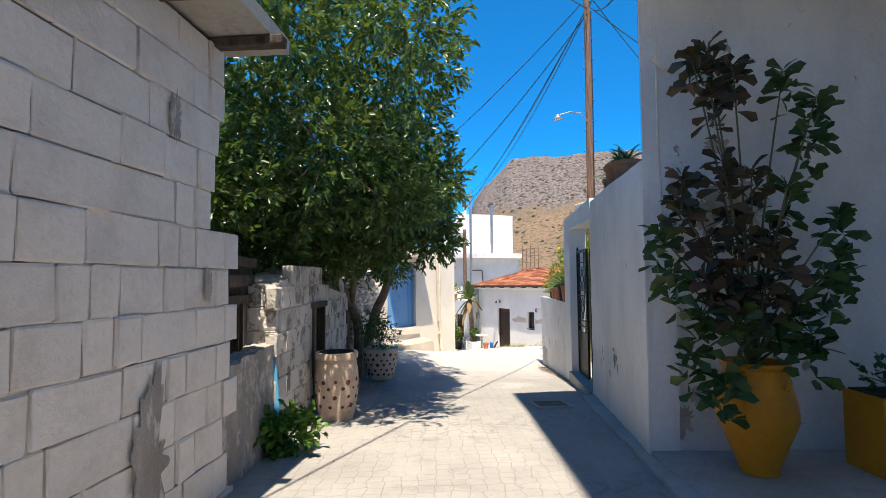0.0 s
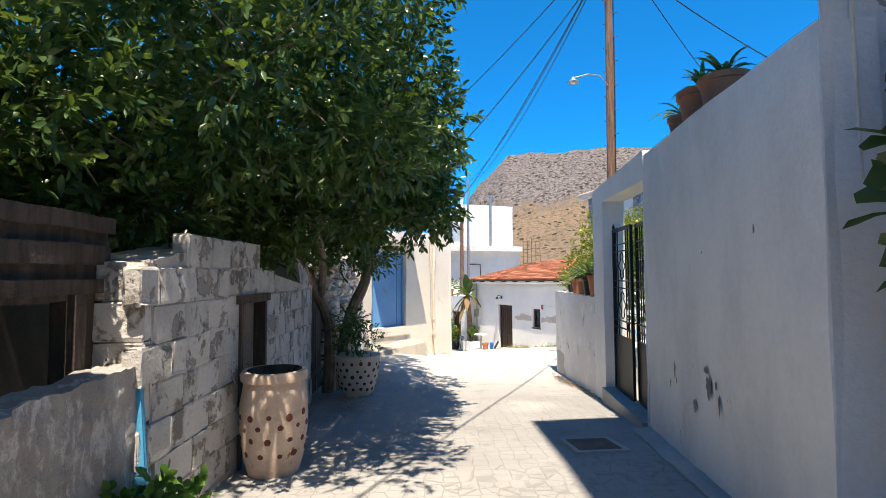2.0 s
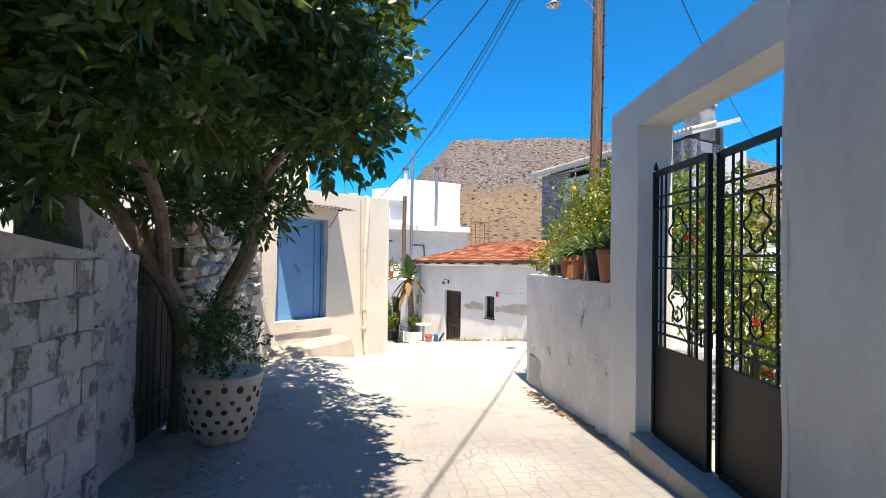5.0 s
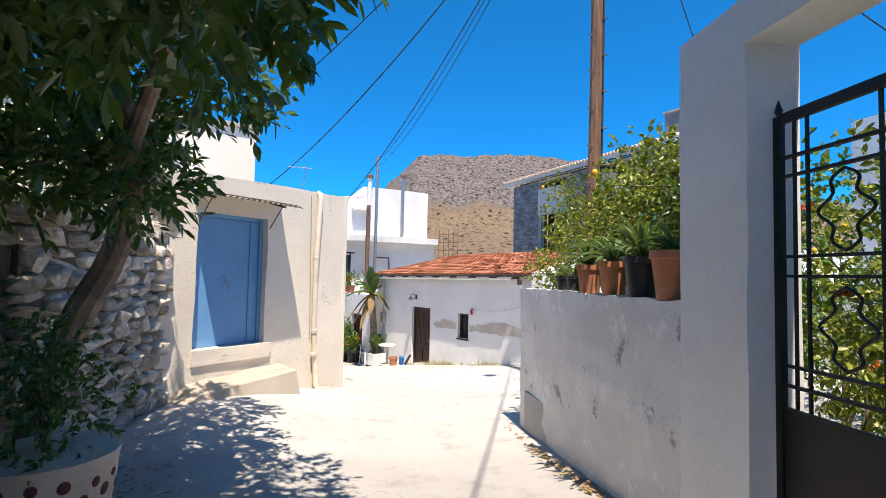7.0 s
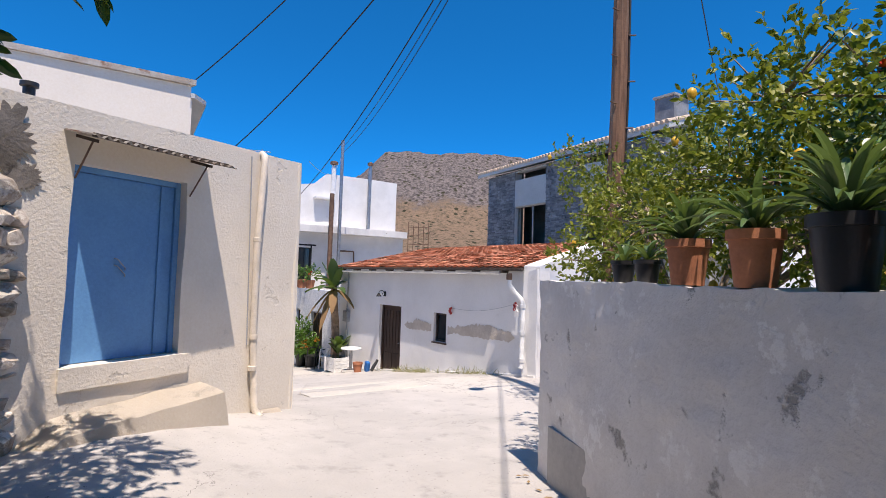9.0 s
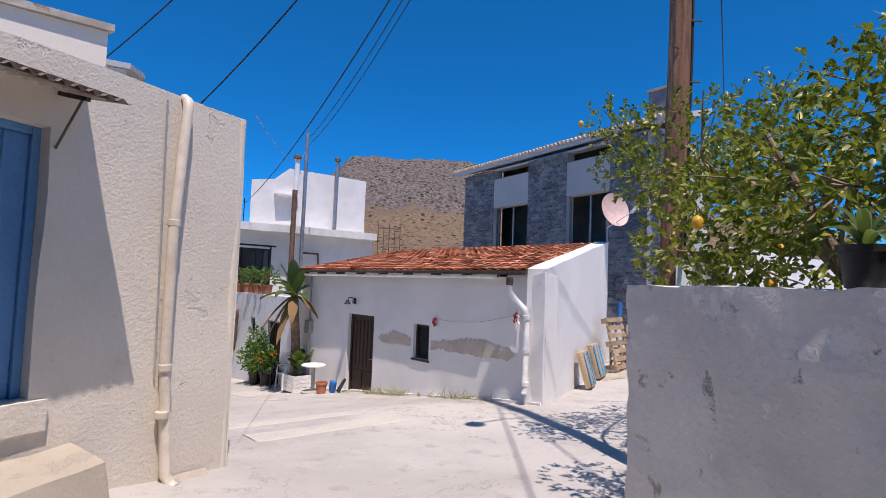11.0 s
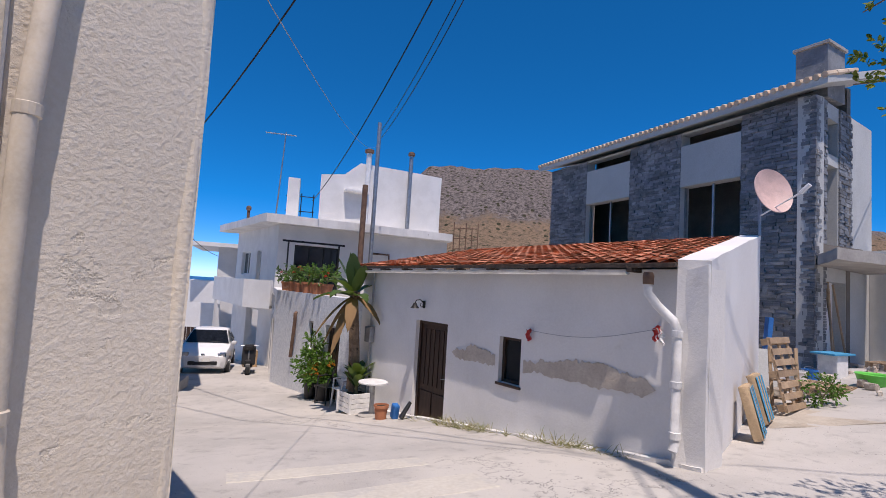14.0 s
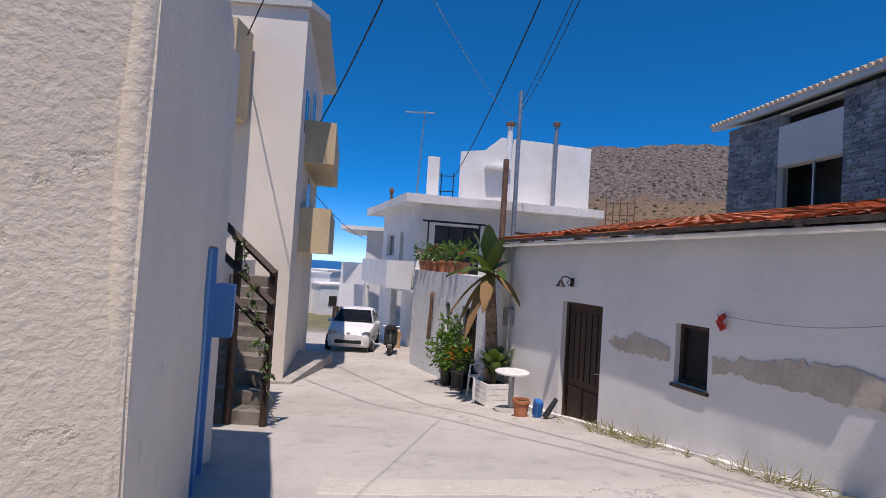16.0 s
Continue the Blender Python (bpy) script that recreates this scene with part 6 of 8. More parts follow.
# ---- satellite dish ----
dish = thing("satellite_dish", pose(9.12, 22.72, 2.08, 0, 0, -28) @ Matrix.Diagonal((1.12, 1.12, 1.12, 1)), "large pale pink satellite dish on the cottage roof corner", "satellite dish")
bm = B()
for i in range(9):
    r = 0.42 * i / 8
    for k in range(28):
        bm.verts.new((r * 0.86 * math.cos(2 * math.pi * k / 28), 0.11 * (r / 0.42) ** 2 * -1, r * math.sin(2 * math.pi * k / 28)))
bm.verts.ensure_lookup_table()
for i in range(8):
    for k in range(28):
        bm.faces.new((bm.verts[i * 28 + k], bm.verts[i * 28 + (k + 1) % 28], bm.verts[(i + 1) * 28 + (k + 1) % 28], bm.verts[(i + 1) * 28 + k]))
bmesh.ops.remove_doubles(bm, verts=bm.verts, dist=0.0005)
bmesh.ops.solidify(bm, geom=bm.faces[:], thickness=0.012)
bmesh.ops.transform(bm, matrix=pose(0.1, -0.1, 0.72, -18, 8, 24), verts=bm.verts)
M["dish_pink"] = plain("faded_pink_paint", (0.62, 0.44, 0.40), 0.55)
part("reflector", bm, M["dish_pink"], dish, smooth=True)
bm = B()
rod(bm, (0, 0, 0), (0.0, 0.08, 0.72), 0.025)
rod(bm, (0, 0, 0.02), (0.05, 0.15, 0.5), 0.016)
part("mast", bm, M["steel"], dish)
bm = B()
rod(bm, (0.0, -0.05, 0.35), (0.45, -0.60, 0.66), 0.014)
part("arm", bm, M["pvc_white"], dish)
bm = B()
rod(bm, (0.42, -0.57, 0.64), (0.52, -0.66, 0.76), 0.035)
part("receiver", bm, M["pvc_white"], dish)

# ---- utility pole, street lamp, cables ----
pole = thing("utility_pole", pose(4.60, 15.72, gz(4.60, 15.72) - 0.05), "tall weathered wooden utility pole with climbing bolts", "pole")
bm = B()
limb(bm, [(0, 0, 0), (0.06, 0, 2.2), (0.15, 0, 4.5), (0.18, 0, 7.5), (0.20, 0, 12.4)], 0.125, 0.095)
part("shaft", bm, M["pole"], pole, smooth=True)
for k in range(26):
    bm = B()
    z = 2.4 + 0.33 * k
    x = float(np.interp(z, [0, 2.2, 4.5, 7.5, 12.4], [0, 0.06, 0.15, 0.18, 0.20]))
    q = 1 if k % 2 else -1
    rod(bm, (x + q * 0.08, -0.08, z), (x + q * 0.19, -0.10, z + 0.01), 0.011, n=6)
    part("step_bolt", bm, M["rust"], pole)
bm = B()
tube(bm, [(0.10, -0.08, 7.35), (-0.10, -0.10, 7.60), (-0.45, -0.14, 7.63), (-0.80, -0.18, 7.52)], 0.02, 8)
part("lamp_arm", bm, M["steel"], pole, "thin bent steel lamp arm")
bm = B()
lathe(bm, [(0.02, 0.10), (0.05, 0.08), (0.07, 0.02), (0.15, -0.05), (0.145, -0.06), (0.05, -0.02)], 18, (-0.86, -0.19, 7.44))
head = part("lamp_head", bm, M["steel"], pole, smooth=True)
bm = B()
bmesh.ops.create_uvsphere(bm, u_segments=12, v_segments=8, radius=0.05, matrix=pose(-0.86, -0.19, 7.39))
part("bulb", bm, M["lamp_glass"], head, smooth=True)
bm = B()
box(bm, (0.08, -0.155, 2.0), (0.20, 0.008, 0.42))
part("notice", bm, M["lamp_glass"], pole, "faded grey paper notice")
bm = B()
tube(bm, [(0.11, -0.06, 0.3), (0.17, -0.06, 2.2), (0.26, -0.06, 4.5), (0.29, -0.06, 7.5), (0.30, -0.06, 10.9)], 0.018, 6)
part("cable", bm, M["cable"], pole)


def cable(a, b, sag, r=0.014, mat="cable", label="black overhead cable slung between the houses and the pole"):
    a, b = Vector(a), Vector(b)
    bm = B()
    tube(bm, [a.lerp(b, k / 20) - Vector((0, 0, sag * 4 * (k / 20) * (1 - k / 20))) for k in range(21)], r, 6)
    tagged(part("overhead_cable", bm, M[mat], smooth=True), label, "cable", "overhead cables")


PT = Vector((4.78, 15.6, 9.85))
cable(PT, (-3.15, 28.45, 3.95), 0.8, 0.016)
cable(PT + Vector((-0.2, 0, 0.3)), (-4.35, 26.62, 5.3), 0.6)
cable(PT + Vector((0, 0, 0.2)), (-0.45, 37.9, 4.25), 1.0, 0.016)
cable(PT + Vector((0.1, 0, 0.4)), (2.33, 38.95, 7.9), 0.8)
cable(PT + Vector((0.2, 0, 0.5)), (2.36, 38.95, 7.6), 1.0)
cable(PT + Vector((0.2, 0, 0.4)), (18.5, 27.5, 6.4), 0.8)
cable(PT + Vector((0.2, 0, 0.1)), (13.0, 15.2, 5.0), 0.5)
cable(PT + Vector((0.0, -0.1, 0.2)), (2.3, 4.9, 5.2), 0.5)
cable(PT + Vector((-0.05, -0.1, 0.1)), (-2.75, -0.7, 3.56), 0.25, 0.015)
cable((-4.6, 32.5, 2.6), (-6.2, 47.5, 1.7), 0.3)
cable((2.33, 38.95, 7.4), (0.6, 16.9, 2.5), 0.5, 0.004, "cable_grey", "thin pale wire running down to the cream house")

# ---- white house: glazing, pipes, mast, aerial, shelf ----
window("window_white_house", WF.put(0.74, -0.12, 0.06), 1.96, 2.08, "wide dark terrace door with metal frame", "dark_glass", "iron", 3)
for s, w, z, h in ((4.22, 0.66, 0.12, 1.76), (1.22, 1.66, 0.76, 1.12)):
    window("window_street", WS.put(s, -0.14, z), w, h, "dark window with white frame on the street wall", "dark_glass", "pvc_white", 2 if w > 1 else 1)
dark_door("door_garage", Run((-1.66, 36.7), (-0.85, 31.55)).put(2.95, -0.2, -2.88), 1.6, 2.1, "dark garage door in shade")
dark_door("door_lane", Run((-1.66, 36.7), (-0.85, 31.55)).put(0.84, -0.2, -2.98), 1.1, 2.1, "dark wooden house door on the lane")
frame_p = thing("pergola_frame", WF.put(0.35, 0.02, 0.02), "dark metal pergola frame on the terrace", "pergola")
for x in (0.0, 2.2):
    bm = B()
    box(bm, (x, -0.4, 1.10), (0.06, 0.06, 2.2), bev=0.004)
    part("post", bm, M["iron"], frame_p)
bm = B()
box(bm, (1.1, -0.4, 2.24), (2.7, 0.07, 0.08), bev=0.004)
part("beam", bm, M["iron"], frame_p)


def flue(x, y, z0, z1, r, mat, label, hat=True):
    t = thing("flue_pipe", pose(x, y, z0), label, "pipe", "roof pipes")
    bm = B()
    rod(bm, (0, 0, 0), (0, 0, z1 - z0), r, n=12)
    part("tube", bm, M[mat], t, smooth=True)
    if hat:
        bm = B()
        lathe(bm, [(r, z1 - z0 - 0.10), (r * 1.7, z1 - z0 - 0.06), (r * 1.7, z1 - z0 + 0.08), (r * 0.6, z1 - z0 + 0.14)], 12)
        part("cowl", bm, M["rust"], t, "rusty cowl")
    return t


flue(1.98, 38.72, 3.3, 7.0, 0.13, "pvc_white", "white flue pipe with a rusty cowl against the rooftop room")
flue(4.10, 39.40, 0.0, 7.25, 0.10, "steel", "tall galvanised flue pipe with a rusty cowl")
flue(2.30, 36.9, 0.0, 7.9, 0.09, "steel", "tall galvanised mast pole beside the terrace", False)
flue(1.85, 36.8, 0.0, 5.0, 0.12, "rust", "rusty brown chimney pipe beside the terrace", False)
flue(-3.55, 40.0, 3.30, 3.92, 0.07, "rust", "short rusty flue on the flat roof")
bm = B()
tube(bm, [(2.4, 37.9, 2.05), (3.2, 38.2, 2.05), (3.25, 38.2, 1.2), (3.9, 38.45, 1.2)], 0.05, 8)
tagged(part("waste_pipe", bm, M["rust"], smooth=True), "bent brown waste pipe on the white wall", "pipe")
bm = B()
box(bm, (0, -0.2, 0), (1.15, 0.45, 0.10), bev=0.01)
ob = part("roof_hood", bm, M["white"])
ob.matrix_basis = Run((-0.1, 38.08), (5.8, 40.2)).put(1.65, 0.02, 4.95)
tagged(ob, "small white concrete hood on the rooftop room", "hood")
aerial = thing("tv_aerial", pose(-1.95, 37.6, 3.3), "thin steel television aerial on the flat roof", "aerial")
bm = B()
rod(bm, (0, 0, 0), (0.15, 0, 3.9), 0.035, 0.025)
part("mast", bm, M["steel"], aerial)
bm = B()
rod(bm, (-0.75, 0.2, 3.85), (0.6, -0.1, 3.75), 0.02)
for k in range(13):
    p = Vector((-0.75, 0.2, 3.85)).lerp(Vector((0.6, -0.1, 3.75)), k / 12)
    rod(bm, p + Vector((0, -0.16, 0)), p + Vector((0, 0.16, 0)), 0.010, n=6)
part("boom", bm, M["steel"], aerial)
rack = thing("roof_rack", pose(-1.0, 38.5, 3.3), "black metal rack standing on the flat roof", "rack")
for x in (-0.6, 0.0, 0.55):
    bm = B()
    rod(bm, (x, 0, 0), (x, 0.05, 1.35), 0.025, n=6)
    part("post", bm, M["iron"], rack)
for z in (0.5, 1.2):
    bm = B()
    rod(bm, (-0.7, 0.02, z), (0.6, 0.02, z), 0.02, n=6)
    part("bar", bm, M["iron"], rack)
trellis = thing("metal_trellis", pose(6.3, 38.4, 1.2), "rusty metal trellis with climbing plant beside the white house", "trellis")
for k in range(5):
    bm = B()
    rod(bm, (0.3 * k, 0, 0), (0.3 * k, 0, 2.7 - 0.2 * (k % 2)), 0.025, n=6)
    part("post", bm, M["rust"], trellis)
    bm = B()
    rod(bm, (0, 0, 0.4 + 0.5 * k), (1.2, 0, 0.45 + 0.5 * k), 0.02, n=6)
    part("bar", bm, M["rust"], trellis)

# ---- terrace pots ----
for k, (s, r, h, fl) in enumerate(((0.35, 0.17, 0.28, "petal_pink"), (0.95, 0.18, 0.30, "petal_pink"), (1.5, 0.17, 0.28, "petal_red"), (2.1, 0.2, 0.32, "petal_red"), (2.75, 0.19, 0.32, "petal_orange"), (3.4, 0.18, 0.30, "petal_red"))):
    x, y, _ = TF.at(s, -0.16)
    flower_pot(pose(x, y, 0.30), r, h, M["terracotta"], "terracotta flower pot lined up on the terrace wall", "pots on the terrace wall")
    shrub("terrace_plant", x, y, 0.30 + h * 0.89, [((0, 0, 0.26), (0.26, 0.26, 0.24), 40)], "leaf_bush" if k % 2 else "leaf", "green plant with small blossoms in a terrace pot", "plant", fl, 2, 0.09, 0.05)

# ---- terrace house front: slatted door, small window, corner plants ----
slat = structure(thing("door_slatted", TF.put(3.87, -0.12, -2.3), "", "door"), "dark brown slatted wooden door standing in shade", "door")
for k in range(7):
    bm = B()
    box(bm, (0.07 + 0.125 * k, 0, 0.92), (0.085, 0.03, 1.82), bev=0.005)
    part("slat", bm, M["dark_wood"], slat)
for z in (0.2, 1.6):
    bm = B()
    box(bm, (0.44, 0.03, z), (0.86, 0.03, 0.09), bev=0.005)
    part("rail", bm, M["dark_wood"], slat)
bm = B()
box(bm, (0.44, 0.06, 0.92), (0.88, 0.02, 1.82))
part("backing", bm, M["old_wood"], slat)
window("window_terrace", TF.put(2.76, -0.12, -1.2), 0.28, 0.74, "narrow dark window in the stippled wall")
bm = B()
tube(bm, [TF.at(1.9, 0.06, -0.3), TF.at(2.0, 0.12, -0.32), TF.at(2.02, 0.12, -0.5), TF.at(1.75, 0.07, -1.6)], 0.05, 8)
tagged(part("overflow_pipe", bm, M["rust"], smooth=True), "red-brown overflow pipe on the stippled wall", "pipe")

# banana plant at the corner
BAN = Vector((1.62, 26.06, gz(1.62, 26.06)))
ban = thing("banana_plant", pose(*BAN), "tall banana plant with torn leaves and a brown trunk", "plant")
bm = B()
limb(bm, [(0, 0, 0), (0.02, -0.05, 1.0), (-0.05, -0.1, 2.0), (-0.1, -0.15, 2.7)], 0.15, 0.09)
part("trunk", bm, M["bark"], ban, smooth=True)
for k, (a, up, L, w) in enumerate(((200, 1.45, 1.25, 0.36), (170, 1.22, 1.15, 0.36), (250, 1.38, 1.25, 0.38), (300, 1.15, 1.0, 0.34), (150, 1.0, 1.15, 0.34), (215, 0.9, 1.1, 0.36), (235, 0.5, 1.0, 0.36), (180, 0.4, 0.95, 0.34), (290, 0.4, 0.9, 0.32), (120, 0.7, 1.0, 0.33), (20, 0.85, 1.0, 0.34), (60, 1.15, 1.1, 0.34), (265, -0.3, 0.9, 0.30), (190, -0.5, 0.9, 0.28), (320, -0.2, 0.8, 0.28), (230, -0.9, 1.0, 0.26), (160, -0.8, 0.9, 0.26))):
    bm = B()
    d = Vector((math.cos(radians(a)), math.sin(radians(a)), 0))
    side = Vector((-d.y, d.x, 0))
    prev = None
    for i in range(13):
        q = i / 12
        p = Vector((-0.1, -0.15, 2.55)) + d * (L * q * math.cos(up)) + Vector((0, 0, L * (q * math.sin(up) - (0.22 if up > 1.0 else 0.5) * q * q)))
        ww = w * math.sin(math.pi * min(1, 0.08 + 0.92 * q)) ** 0.7 * (0.15 if q < 0.15 else 1) * random.uniform(0.75, 1.0) + 0.01
        row = [bm.verts.new(p - side * ww / 2 + Vector((0, 0, 0.05))), bm.verts.new(p), bm.verts.new(p + side * ww / 2 + Vector((0, 0, 0.05)))]
        if prev:
            bm.faces.new((prev[0], prev[1], row[1], row[0]))
            bm.faces.new((prev[1], prev[2], row[2], row[1]))
        prev = row
    part("leaf", bm, M["leaf_banana"] if k < 12 else M["dead"], ban, smooth=True)

# ---- seating corner ----
def plastic_chair(m, mat, label):
    t = thing("plastic_chair", m, label, "chair", "plastic chairs by the wall")
    bm = B()
    box(bm, (0, 0, 0.43), (0.46, 0.44, 0.03), bev=0.012)
    part("seat", bm, mat, t)
    for x in (-0.2, 0.2):
        for y in (-0.19, 0.19):
            bm = B()
            rod(bm, (x * 1.12, y * 1.15, 0), (x, y, 0.43), 0.018, 0.024, 8)
            part("leg", bm, mat, t)
        bm = B()
        tube(bm, [(x, 0.2, 0.62), (x * 1.12, 0.05, 0.66), (x * 1.12, -0.17, 0.64), (x, -0.2, 0.44)], 0.02, 8)
        part("armrest", bm, mat, t)
    for k in range(5):
        bm = B()
        x = -0.16 + 0.08 * k
        tube(bm, [(x, 0.2, 0.45), (x * 1.05, 0.245, 0.65), (x * 1.05, 0.27, 0.84)], 0.018, 6)
        part("back_slat", bm, mat, t)
    bm = B()
    tube(bm, [(-0.22, 0.2, 0.44), (-0.22, 0.26, 0.78), (-0.12, 0.28, 0.88), (0.12, 0.28, 0.88), (0.22, 0.26, 0.78), (0.22, 0.2, 0.44)], 0.02, 8)
    part("back_frame", bm, mat, t)
    return t


plastic_chair(pose(1.10, 27.2, gz(1.10, 27.2), 0, 0, -55), M["black"], "black plastic garden chair beside the planter")
plastic_chair(pose(1.48, 26.6, gz(1.48, 26.6), 0, 0, -60), M["pvc_white"], "white plastic garden chair beside the planter")
zb = gz(1.72, 25.75)
planter = thing("planter_box", pose(1.72, 25.75, zb, 0, 0, -62), "white slatted plastic planter box", "planter")
for k in range(4):
    for q in (-1, 1):
        bm = B()
        box(bm, (0, 0.27 * q, 0.10 + 0.105 * k), (0.52, 0.025, 0.098), bev=0.005)
        part("slat", bm, M["pvc_white"], planter)
        bm = B()
        box(bm, (0.27 * q, 0, 0.10 + 0.105 * k), (0.025, 0.56, 0.098), bev=0.005)
        part("slat", bm, M["pvc_white"], planter)
for x in (-0.27, 0.27):
    for y in (-0.28, 0.28):
        bm = B()
        box(bm, (x, y, 0.235), (0.05, 0.05, 0.47), bev=0.005)
        part("corner_post", bm, M["pvc_white"], planter)
bm = B()
box(bm, (0, 0, 0.38), (0.50, 0.50, 0.05))
part("soil", bm, M["soil"], planter)
canna = thing("broad_leaf_plant", pose(1.72, 25.75, zb + 0.40), "young banana plant with broad leaves in the white planter", "plant")
rows = []
for k in range(16):
    a = k * 2.4
    rows.append(((0, 0, 0.1 + 0.02 * k), (math.cos(a) * 0.7, math.sin(a) * 0.7, 0.9), (0, 0, 1), random.uniform(0.5, 0.75), 0.22, 0.25))
leaf_mesh("foliage", rows, M["leaf_banana"], canna)
bm = B()
rod(bm, (0, 0, -0.01), (0, 0, 0.5), 0.05, 0.02)
part("stem", bm, M["twig"], canna)
zt = gz(2.02, 24.75)
table = thing("round_table", pose(2.02, 24.75, zt), "round white plastic table on a grey pedestal", "table")
bm = B()
lathe(bm, [(0.28, 0.66), (0.30, 0.665), (0.30, 0.69), (0.28, 0.70)], 32)
part("tabletop", bm, M["pvc_white"], table)
bm = B()
rod(bm, (0, 0, 0.06), (0, 0, 0.66), 0.05)
part("pedestal", bm, M["steel"], table)
bm = B()
lathe(bm, [(0.27, 0.0), (0.27, 0.035), (0.08, 0.07)], 24)
part("base", bm, M["raw_concrete"], table)
x, y = 2.16, 24.1
t = flower_pot(pose(x, y, gz(x, y)), 0.14, 0.27, M["terracotta"], "empty ribbed terracotta pot beside the table")
bm = B()
box(bm, (0, 0, 0.14), (0.12, 0.16, 0.28), rx=12, bev=0.03)
ob = part("blue_bag", bm, M["blue_plastic"])
ob.matrix_basis = pose(2.42, 24.05, gz(2.42, 24.05), 0, 0, 20)
tagged(ob, "small blue plastic bag on the ground", "bag")
bm = B()
rod(bm, (0, 0, 0.02), (0.18, 0.1, 0.30), 0.05, 0.035)
ob = part("grey_bottle", bm, M["black"])
ob.location = (2.52, 23.9, gz(2.52, 23.9))
tagged(ob, "dark bottle leaning on the cottage wall", "bottle")
for x, y, r, h, lf, fl, sz, lab in ((0.62, 28.1, 0.2, 0.5, "leaf_bush", None, 0.42, "tall green leafy plant in a dark pot"), (0.98, 27.75, 0.26, 0.42, "leaf_bush", "petal_orange", 0.40, "round orange-flowered bush in a dark green pot"), (0.75, 28.6, 0.16, 0.3, "leaf_lemon", None, 0.32, "light green climbing plant by the wall")):
    flower_pot(pose(x, y, gz(x, y)), r, h, M["black"], "dark plastic pot standing by the stippled wall", "dark pots by the wall")
    shrub("wall_plant", x, y, gz(x, y) + h * 0.9, [((0, 0, sz * 0.9), (sz, sz, sz), 120), ((0, 0.1, sz * 2.2), (sz * 0.6, sz * 0.6, sz * 0.7), 50)] if fl is None else [((0, 0, sz * 0.7), (sz, sz, sz * 0.75), 130)], lf, lab, "plant", fl, 22 if fl else 0, 0.11, 0.05)


# ---- parked car ----
def parked_car(m):
    t = thing("parked_car", m, "small white hatchback parked facing up the lane", "car")
    # stations from nose to tail: y, half width at sill, belt, roof heights
    st = [(-1.92, 0.60, 0.30, 0.62, 0.66), (-1.80, 0.74, 0.22, 0.74, 0.78), (-1.30, 0.83, 0.20, 0.90, 0.94), (-0.85, 0.84, 0.20, 0.97, 1.02), (-0.15, 0.84, 0.20, 0.98, 1.46), (0.6, 0.84, 0.20, 0.99, 1.52), (1.35, 0.83, 0.22, 1.0, 1.45), (1.85, 0.76, 0.28, 0.98, 1.10), (1.95, 0.68, 0.34, 0.80, 0.86)]
    bm = B()
    rings = []
    for y, w, zs, zb, zr in st:
        wr = w * (0.72 if zr > zb + 0.2 else 0.9)
        ring = [(-w * 0.92, zs), (-w, zs + 0.18), (-w, zb - 0.12), (-w * 0.95, zb), (-wr, zr - 0.03), (-wr * 0.6, zr), (wr * 0.6, zr), (wr, zr - 0.03), (w * 0.95, zb), (w, zb - 0.12), (w, zs + 0.18), (w * 0.92, zs)]
        rings.append([bm.verts.new((x, y, z)) for x, z in ring])
    for a, b in zip(rings, rings[1:]):
        for k in range(12):
            bm.faces.new((a[k], a[(k + 1) % 12], b[(k + 1) % 12], b[k]))
    bm.faces.new(rings[0])
    bm.faces.new(rings[-1][::-1])
    body = part("body", bm, M["carpaint"], t, smooth=True)
    bm = B()
    v = [bm.verts.new(p) for p in ((-0.74, -0.86, 1.035), (0.74, -0.86, 1.035), (0.58, -0.19, 1.45), (-0.58, -0.19, 1.45))]
    bm.faces.new(v)
    bmesh.ops.solidify(bm, geom=bm.faces[:], thickness=-0.012)
    part("windscreen", bm, M["dark_glass"], t)
    for q in (-1, 1):
        bm = B()
        v = [bm.verts.new(p) for p in ((0.812 * q, -0.55, 1.03), (0.812 * q, 1.2, 1.04), (0.625 * q, 1.1, 1.40), (0.625 * q, -0.05, 1.42))]
        bm.faces.new(v)
        bmesh.ops.solidify(bm, geom=bm.faces[:], thickness=0.012)
        part("side_window", bm, M["dark_glass"], t)
        bm = B()
        box(bm, (0.60 * q, -1.80, 0.70), (0.30, 0.12, 0.17), rz=18 * q, rx=-18, bev=0.05)
        part("headlight", bm, M["chrome"], t, "clear glass headlight")
        bm = B()
        box(bm, (0.90 * q, -0.55, 1.02), (0.18, 0.10, 0.13), bev=0.04)
        part("mirror", bm, M["carpaint"], t)
        for y in (-1.25, 1.25):
            bm = B()
            rod(bm, (0.70 * q, y, 0.30), (0.86 * q, y, 0.30), 0.30, n=24)
            wheel = part("wheel", bm, M["black"], t)
            bm = B()
            rod(bm, (0.86 * q, y, 0.30), (0.872 * q, y, 0.30), 0.19, n=16)
            part("rim", bm, M["steel"], wheel)
    bm = B()
    box(bm, (0, -1.90, 0.42), (0.95, 0.10, 0.13), bev=0.03)
    part("lower_grille", bm, M["black"], t)
    bm = B()
    box(bm, (0, -1.885, 0.64), (0.62, 0.06, 0.05), bev=0.02)
    part("upper_grille", bm, M["black"], t)
    bm = B()
    box(bm, (0, -1.955, 0.53), (0.50, 0.015, 0.11))
    part("number_plate", bm, M["lamp_glass"], t)
    bm = B()
    bmesh.ops.create_uvsphere(bm, u_segments=12, v_segments=6, radius=1, matrix=pose(0, -1.90, 0.71) @ Matrix.Diagonal((0.07, 0.03, 0.045, 1)))
    part("badge", bm, M["chrome"], t)
